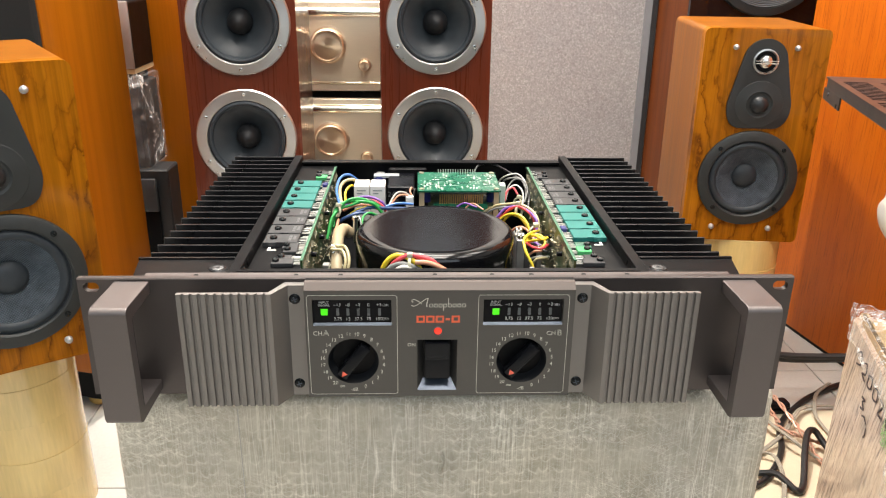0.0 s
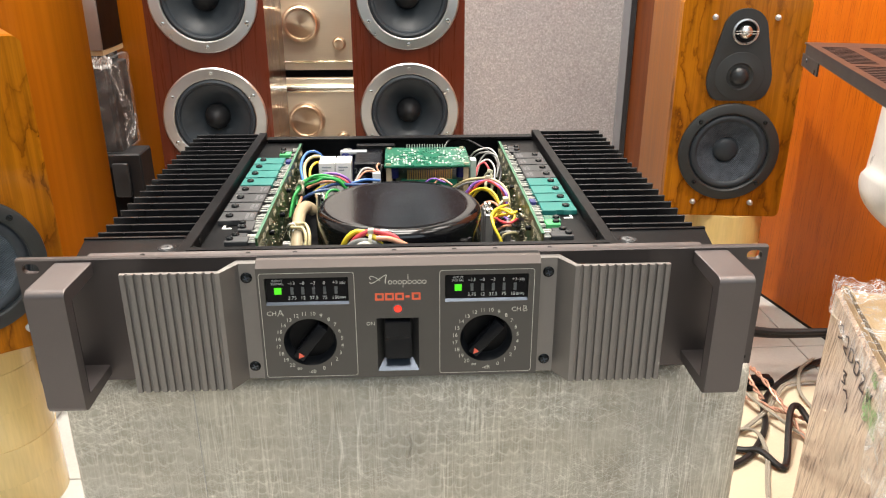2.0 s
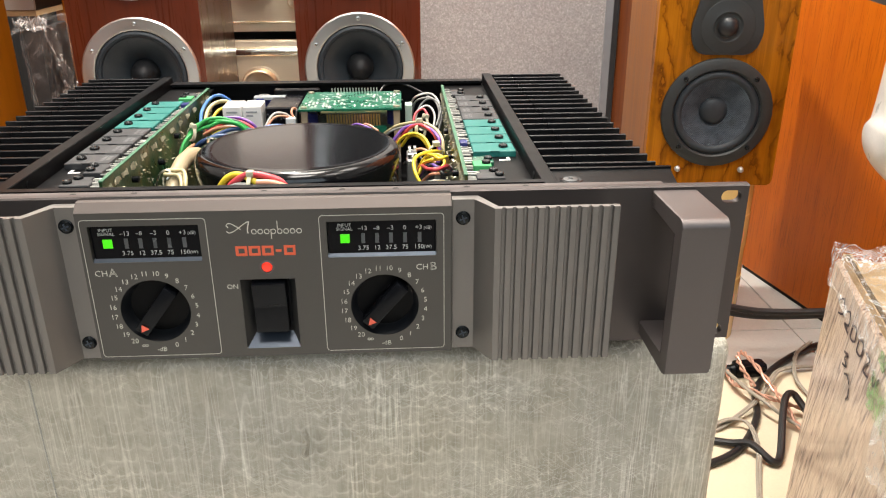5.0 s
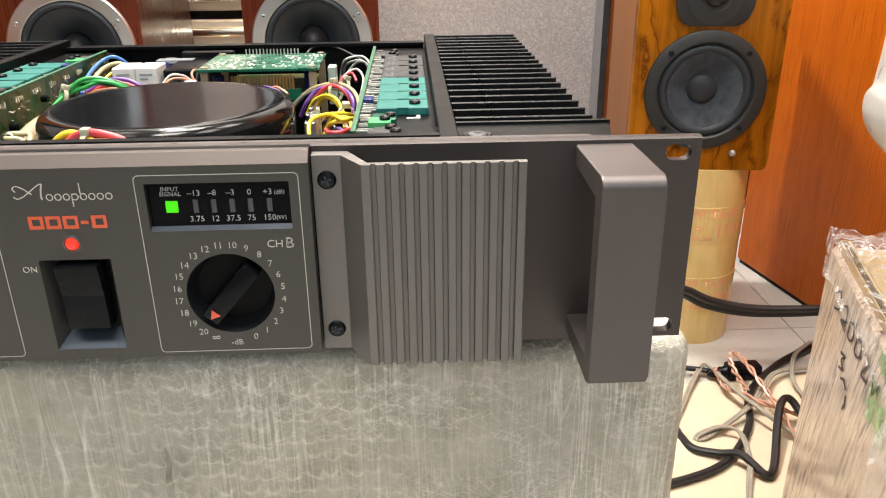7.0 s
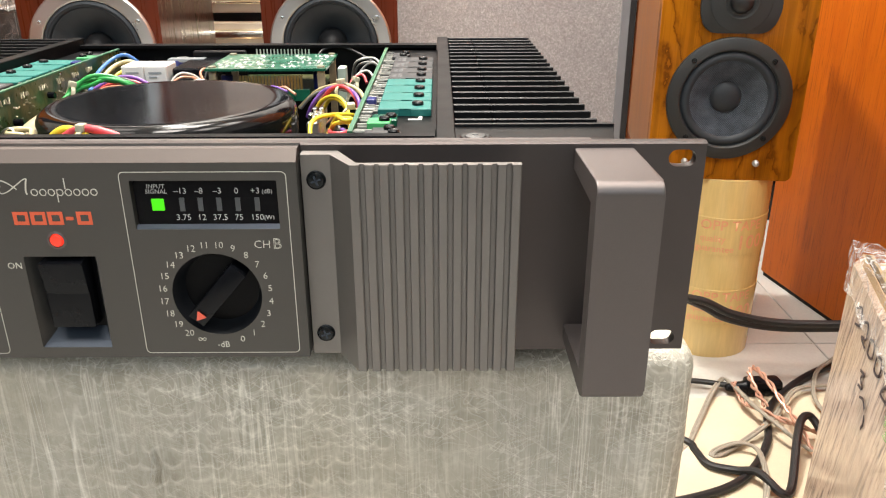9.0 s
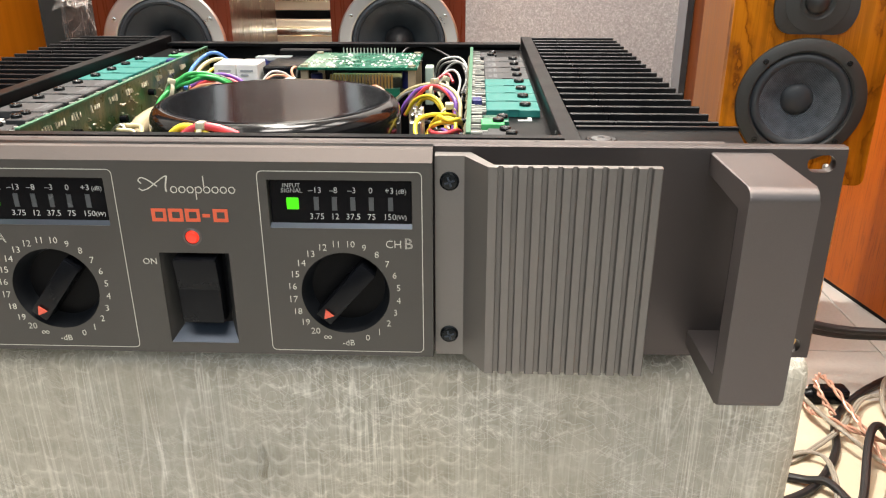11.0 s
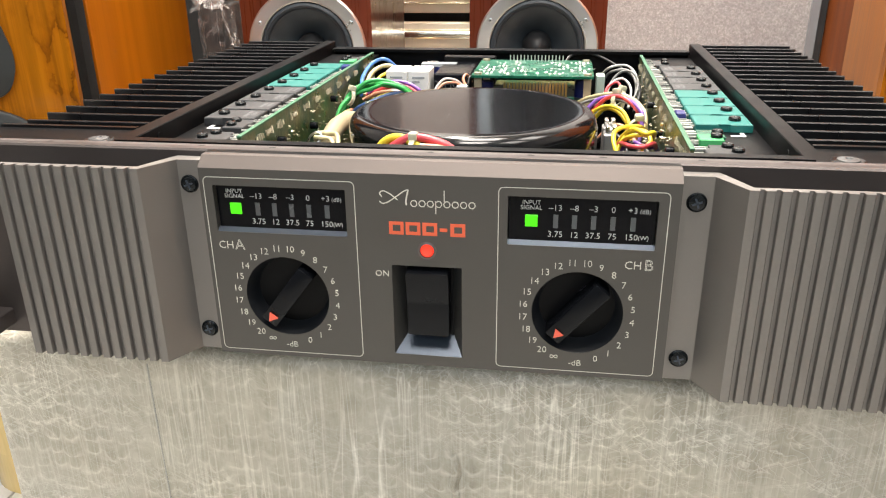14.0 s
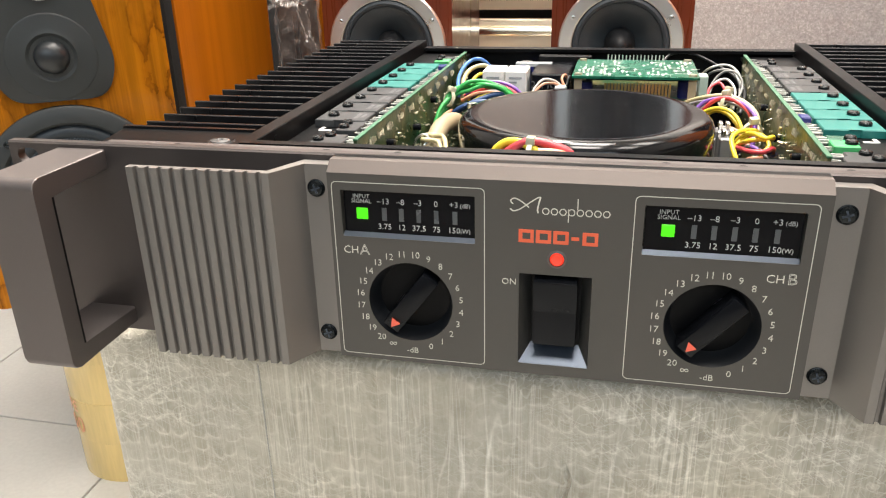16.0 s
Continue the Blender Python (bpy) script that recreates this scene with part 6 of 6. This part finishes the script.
# clips and brackets low among the wires
for x, y, z, w, d, h in ((0.078, 0.106, 0.441, 0.004, 0.007, 0.02), (0.088, 0.103, 0.437, 0.006, 0.004, 0.018), (0.083, 0.094, 0.44, 0.003, 0.005, 0.02), (0.0905, 0.152, 0.444, 0.004, 0.006, 0.02), (-0.0925, 0.127, 0.437, 0.006, 0.006, 0.016)):
    br = box(x - w / 2, x + w / 2, y - d / 2, y + d / 2, z - h, z, 0.0005)
    add_box(br, x - w / 2, x + w / 2 + 0.004, y - d / 2, y + d / 2, z - h - 0.001, z - h)
    part("bracket", br, M_SILVER, amp, "small bright metal bracket")
part("clip", tube(((-0.0955, 0.129, 0.44), (-0.0915, 0.1305, 0.449), (-0.087, 0.131, 0.4515), (-0.0845, 0.13, 0.449), (-0.087, 0.1285, 0.446)), 0.0007, 8, 6), M_STEEL, amp, "bent wire clip")
part("clip", tube(((-0.076, 0.207, 0.444), (-0.0725, 0.2045, 0.452), (-0.069, 0.2, 0.453), (-0.0675, 0.196, 0.447)), 0.0008, 8, 6), M_STEEL, amp, "bent wire clip")
part("terminal_post", lathe([(0.0022, 0.43), (0.0022, 0.4525), (0.003, 0.4527), (0.003, 0.4555), (0.0, 0.456)], pose(-0.0728, 0.196, 0), 18), M_STEEL, amp, "chrome terminal post")


def cable_tie(x, y, z, r, rx, ry, rz, head=0.0024):
    """A nylon band round a bundle, with its square lock on top."""
    m = pose(x, y, z, rx, ry, rz)
    t = part("cable_tie", lathe([(r, -0.0012), (r + 0.0007, -0.0012), (r + 0.0007, 0.0012), (r, 0.0012)], m, 28, True), M_TIE, amp, "nylon cable tie")
    lk = box(-head, head, r - 0.0002, r + 0.0034, -0.0021, 0.0021, 0.0006, 2)
    lk.transform(m)
    part("lock", lk, M_TIE, t)


R1 = 0.0017
wire(((-0.091, 0.244, 0.45), (-0.097, 0.275, 0.457), (-0.095, 0.299, 0.463), (-0.086, 0.303, 0.465), (-0.077, 0.309, 0.456)), 0.0017, W_BLUE)
wire(((-0.090, 0.251, 0.448), (-0.0945, 0.282, 0.455), (-0.091, 0.296, 0.4595), (-0.082, 0.299, 0.461), (-0.0765, 0.303, 0.455)), 0.002, W_CREAM)
wire(((-0.0855, 0.251, 0.446), (-0.089, 0.28, 0.452), (-0.085, 0.292, 0.456), (-0.0805, 0.3, 0.454)), 0.0015, W_YELLOW)
wire(((-0.0945, 0.21, 0.44), (-0.093, 0.226, 0.453), (-0.082, 0.2275, 0.459), (-0.069, 0.2195, 0.4625), (-0.057, 0.2215, 0.459), (-0.05, 0.224, 0.45)), R1, W_GREEN)
for k, (dy, dz, tw) in enumerate(((0.0, 0.0, 0.0), (0.002, -0.001, 2.1), (-0.002, -0.002, 4.2))):
    base = ((-0.0985, 0.2, 0.436), (-0.0955, 0.212, 0.449), (-0.089, 0.2195, 0.4575), (-0.079, 0.2225, 0.462), (-0.0675, 0.2235, 0.4625), (-0.057, 0.225, 0.459), (-0.049, 0.229, 0.4515))
    wire([(x + 0.0008 * math.sin(i * 1.6 + tw), y + dy + 0.0017 * math.sin(i * 1.9 + tw), z + dz + 0.0017 * math.cos(i * 1.9 + tw)) for i, (x, y, z) in enumerate(base)], R1, W_GREEN)
wire(((-0.091, 0.226, 0.452), (-0.083, 0.231, 0.459), (-0.071, 0.233, 0.4605), (-0.059, 0.231, 0.459), (-0.049, 0.2315, 0.451)), 0.0018, W_BLACK)
wire(((-0.092, 0.214, 0.442), (-0.083, 0.2115, 0.449), (-0.072, 0.2135, 0.4525), (-0.061, 0.2165, 0.4515), (-0.052, 0.222, 0.446)), 0.0018, W_NAVY)
wire(((-0.068, 0.195, 0.442), (-0.066, 0.207, 0.4515), (-0.06, 0.212, 0.4535), (-0.053, 0.216, 0.449)), 0.0015, W_GREEN)
wire(((-0.085, 0.238, 0.4525), (-0.073, 0.243, 0.4585), (-0.061, 0.244, 0.4590), (-0.05, 0.241, 0.4545), (-0.046, 0.244, 0.4445)), R1, W_PURPLE)
wire(((-0.086, 0.24, 0.4505), (-0.071, 0.238, 0.4565), (-0.059, 0.239, 0.4570), (-0.049, 0.237, 0.4515), (-0.046, 0.241, 0.4425)), R1, W_RED)
wire(((-0.087, 0.234, 0.4485), (-0.076, 0.234, 0.4535), (-0.062, 0.234, 0.4540), (-0.05, 0.233, 0.4485)), R1, W_SALMON)
wire(((-0.088, 0.218, 0.444), (-0.075, 0.215, 0.452), (-0.061, 0.221, 0.456), (-0.047, 0.228, 0.453), (-0.02, 0.236, 0.45)), 0.002, W_NAVY)
wire(((-0.083, 0.222, 0.446), (-0.072, 0.222, 0.4535), (-0.06, 0.226, 0.455), (-0.05, 0.23, 0.45)), R1, W_YELLOW)
wire(((-0.05, 0.242, 0.449), (-0.035, 0.246, 0.452), (-0.02, 0.25, 0.45)), 0.0016, W_BLUE)
wire(((-0.044, 0.25, 0.446), (-0.036, 0.257, 0.4555), (-0.029, 0.262, 0.456), (-0.0245, 0.266, 0.4535)), 0.0011, W_SALMON)
wire(((-0.045, 0.252, 0.446), (-0.037, 0.261, 0.4575), (-0.029, 0.265, 0.4575), (-0.0235, 0.267, 0.4535)), 0.0011, W_WHITE)
wire(((-0.0215, 0.266, 0.454), (-0.0232, 0.269, 0.458), (-0.0215, 0.275, 0.4595), (-0.019, 0.283, 0.453)), 0.0011, W_SALMON)
wire(((-0.0195, 0.266, 0.454), (-0.0185, 0.27, 0.459), (-0.016, 0.274, 0.457), (-0.0145, 0.28, 0.45)), 0.0011, W_BLACK)
wire(((-0.078, 0.196, 0.44), (-0.0832, 0.1893, 0.4455), (-0.0857, 0.1686, 0.447), (-0.0848, 0.1458, 0.445), (-0.0836, 0.1292, 0.441), (-0.0832, 0.117, 0.431), (-0.083, 0.112, 0.418)), 0.0066, W_SLEEVE, "thick tan sleeve")
wire(((-0.087, 0.14, 0.449), (-0.083, 0.1313, 0.451), (-0.0772, 0.1339, 0.4495), (-0.0728, 0.1201, 0.446), (-0.073, 0.1127, 0.438), (-0.0765, 0.112, 0.428)), 0.0017, W_CREAM)
wire(((-0.0895, 0.138, 0.441), (-0.0885, 0.131, 0.448), (-0.086, 0.1272, 0.4495), (-0.079, 0.1285, 0.448), (-0.0755, 0.119, 0.443), (-0.0772, 0.112, 0.432)), 0.0016, W_CREAM)
wire(((-0.09, 0.215, 0.446), (-0.089, 0.19, 0.4485), (-0.0895, 0.168, 0.447), (-0.088, 0.15, 0.441)), 0.0015, W_SALMON)

wire(((-0.0455, 0.08, 0.44), (-0.043, 0.08, 0.452), (-0.0375, 0.079, 0.4605), (-0.03, 0.078, 0.4635), (-0.02, 0.0735, 0.461), (-0.008, 0.073, 0.45)), 0.002, W_YELLOW)
wire(((-0.041, 0.077, 0.444), (-0.036, 0.0765, 0.4555), (-0.031, 0.0755, 0.4605), (-0.023, 0.075, 0.4645), (-0.012, 0.0735, 0.4635), (-0.001, 0.0725, 0.459), (0.011, 0.072, 0.449)), 0.002, W_RED)
wire(((-0.018, 0.07, 0.461), (-0.008, 0.0695, 0.4605), (0.003, 0.069, 0.456), (0.014, 0.068, 0.448)), 0.002, W_SALMON)
wire(((-0.042, 0.0765, 0.448), (-0.036, 0.075, 0.4555), (-0.027, 0.073, 0.4585), (-0.016, 0.071, 0.455), (-0.01, 0.07, 0.448)), 0.002, W_GREY)
wire(((-0.039, 0.071, 0.447), (-0.031, 0.069, 0.4555), (-0.0235, 0.068, 0.457), (-0.016, 0.067, 0.449)), 0.002, W_WHITE)

wire(((0.0545, 0.207, 0.443), (0.0591, 0.2034, 0.452), (0.0666, 0.2046, 0.460), (0.0769, 0.2007, 0.463), (0.0855, 0.1897, 0.4625), (0.0909, 0.1766, 0.459), (0.0912, 0.1716, 0.452), (0.09, 0.165, 0.444)), 0.0016, W_PURPLE)
wire(((0.058, 0.209, 0.443), (0.0634, 0.2057, 0.452), (0.0712, 0.2005, 0.4615), (0.0782, 0.1974, 0.464), (0.0841, 0.1909, 0.4625), (0.0888, 0.182, 0.459), (0.0906, 0.1785, 0.452), (0.09, 0.174, 0.444)), 0.0016, W_RED)
wire(((0.045, 0.235, 0.443), (0.0508, 0.231, 0.449), (0.059, 0.225, 0.456), (0.0691, 0.2152, 0.461), (0.0794, 0.2089, 0.463), (0.0886, 0.1997, 0.461), (0.0935, 0.1852, 0.457), (0.094, 0.175, 0.449)), 0.0016, W_CREAM)
wire(((0.047, 0.228, 0.444), (0.056, 0.221, 0.4535), (0.0665, 0.212, 0.459), (0.077, 0.2055, 0.4605), (0.087, 0.197, 0.4585), (0.092, 0.184, 0.453)), 0.0011, W_GREY)
wire(((0.059, 0.203, 0.445), (0.0646, 0.1994, 0.454), (0.0729, 0.1921, 0.459), (0.0802, 0.1842, 0.458), (0.0845, 0.1757, 0.452), (0.086, 0.168, 0.444)), 0.0015, W_YELLOW)
wire(((0.064, 0.206, 0.446), (0.0705, 0.199, 0.4555), (0.0775, 0.191, 0.4565), (0.083, 0.1825, 0.452), (0.087, 0.173, 0.446)), 0.0015, W_YELLOW)
wire(((0.094, 0.172, 0.449), (0.0897, 0.1585, 0.4545), (0.0822, 0.1425, 0.4585), (0.0757, 0.1285, 0.4605), (0.072, 0.1166, 0.460), (0.0728, 0.1055, 0.455), (0.0775, 0.1, 0.446), (0.0805, 0.099, 0.436)), 0.0015, W_YELLOW)
wire(((0.0755, 0.149, 0.445), (0.0792, 0.1446, 0.453), (0.0833, 0.1349, 0.459), (0.0886, 0.1232, 0.4595), (0.0935, 0.130, 0.4585), (0.0952, 0.1417, 0.454)), 0.0015, W_YELLOW)
wire(((0.075, 0.146, 0.443), (0.0782, 0.1418, 0.450), (0.0821, 0.1305, 0.456), (0.088, 0.1304, 0.457), (0.095, 0.1485, 0.452), (0.097, 0.16, 0.446)), 0.0015, W_YELLOW)
wire(((0.0744, 0.146, 0.441), (0.0774, 0.1415, 0.449), (0.0811, 0.1216, 0.453), (0.0872, 0.1171, 0.454), (0.0935, 0.126, 0.4535), (0.0962, 0.1392, 0.448)), 0.0016, W_RED)
wire(((0.076, 0.147, 0.440), (0.0792, 0.1439, 0.446), (0.0845, 0.1372, 0.451), (0.0897, 0.1308, 0.450), (0.0955, 0.137, 0.449), (0.0982, 0.1483, 0.444)), 0.0016, W_PURPLE)
wire(((0.075, 0.156, 0.440), (0.0779, 0.153, 0.446), (0.0814, 0.1367, 0.450), (0.086, 0.1371, 0.451), (0.0915, 0.1221, 0.449), (0.098, 0.1347, 0.446)), 0.0016, W_BLACK)
wire(((0.075, 0.136, 0.445), (0.0815, 0.1435, 0.4545), (0.0895, 0.141, 0.4565), (0.0925, 0.131, 0.4535), (0.0875, 0.1255, 0.4505)), 0.0015, W_YELLOW)
wire(((0.0775, 0.132, 0.441), (0.0825, 0.126, 0.4475), (0.0885, 0.124, 0.449), (0.0945, 0.131, 0.4465)), 0.0013, W_SALMON)
wire(((0.0785, 0.128, 0.439), (0.082, 0.121, 0.4445), (0.088, 0.12, 0.4455), (0.0955, 0.126, 0.443)), 0.0011, W_WHITE)
wire(((0.068, 0.19, 0.44), (0.0755, 0.1835, 0.449), (0.0825, 0.177, 0.4495), (0.088, 0.165, 0.444)), 0.0014, W_SALMON)
wire(((0.066, 0.186, 0.438), (0.0735, 0.1775, 0.446), (0.079, 0.1685, 0.4455), (0.083, 0.158, 0.44)), 0.0014, W_BLACK)
wire(((0.079, 0.118, 0.438), (0.083, 0.115, 0.445), (0.09, 0.116, 0.446), (0.094, 0.124, 0.442)), 0.0014, W_CREAM)
wire(((0.071, 0.322, 0.443), (0.0723, 0.3213, 0.452), (0.0777, 0.3059, 0.463), (0.0899, 0.306, 0.465), (0.0965, 0.2921, 0.460), (0.097, 0.279, 0.448)), 0.0011, W_WHITE)
wire(((0.0738, 0.316, 0.446), (0.0765, 0.309, 0.457), (0.083, 0.3, 0.4625), (0.0915, 0.2975, 0.4625), (0.0962, 0.286, 0.4555), (0.095, 0.272, 0.445)), 0.0011, W_GREY)
wire(((0.0757, 0.2862, 0.446), (0.0795, 0.2944, 0.455), (0.0861, 0.2961, 0.462), (0.0936, 0.2882, 0.463), (0.0973, 0.2793, 0.456), (0.093, 0.2671, 0.446)), 0.0011, W_GREY)
wire(((0.0745, 0.275, 0.446), (0.079, 0.283, 0.456), (0.087, 0.285, 0.459), (0.092, 0.274, 0.454), (0.09, 0.258, 0.444)), 0.0011, W_WHITE)
wire(((0.0735, 0.272, 0.446), (0.0765, 0.28, 0.454), (0.083, 0.284, 0.4565), (0.087, 0.276, 0.452)), 0.0013, W_RED)
wire(((0.045, 0.318, 0.4635), (0.051, 0.327, 0.469), (0.065, 0.328, 0.47), (0.081, 0.322, 0.464), (0.097, 0.309, 0.455), (0.0985, 0.28, 0.446)), 0.0013, W_BLACK)
wire(((0.098, 0.3, 0.448), (0.0985, 0.285, 0.454), (0.0975, 0.265, 0.452), (0.093, 0.245, 0.444)), 0.0018, W_BLACK)
wire(((0.02, 0.246, 0.446), (0.03, 0.247, 0.452), (0.042, 0.24, 0.45)), 0.0011, W_PURPLE)
wire(((0.03, 0.246, 0.446), (0.038, 0.246, 0.452), (0.048, 0.236, 0.449)), 0.0011, W_SALMON)
cable_tie(-0.0838, 0.1315, 0.4425, 0.0062, 70, 0, 5, 0.003)
cable_tie(-0.0915, 0.2165, 0.4535, 0.0046, 70, 0, -50)
cable_tie(-0.0832, 0.1185, 0.4345, 0.0062, 45, 0, 5, 0.003)
cable_tie(-0.022, 0.074, 0.4575, 0.0062, 90, 0, 85)
cable_tie(0.081, 0.2225, 0.4525, 0.0056, 80, 0, 55)
cable_tie(0.0905, 0.1805, 0.4465, 0.005, 100, 0, 15)
cable_tie(0.084, 0.258, 0.4485, 0.005, 70, 0, -60)
SHIFT[0] = Matrix()

# ---------------------------------------------------------------- floor tiles, last
TILE, TX0, TY0 = 0.3, 0.68, 0.70
tile = box(0.0012, TILE - 0.0012, 0.0012, TILE - 0.0012, -0.008, 0.0, 0.0008)
first = part("tile", tile, M_TILE, floor)
first.location = (TX0, TY0, 0)
for i in range(-8, 5):
    for j in range(-11, 3):
        x, y = TX0 + i * TILE, TY0 + j * TILE
        if (i, j) == (0, 0) or x < X0 - 0.2 or x + TILE > X1 + 0.25 or y + TILE > Y1 + 0.3 or y < Y0 - 0.2:
            continue
        clone(first, i * TILE, j * TILE, 0)
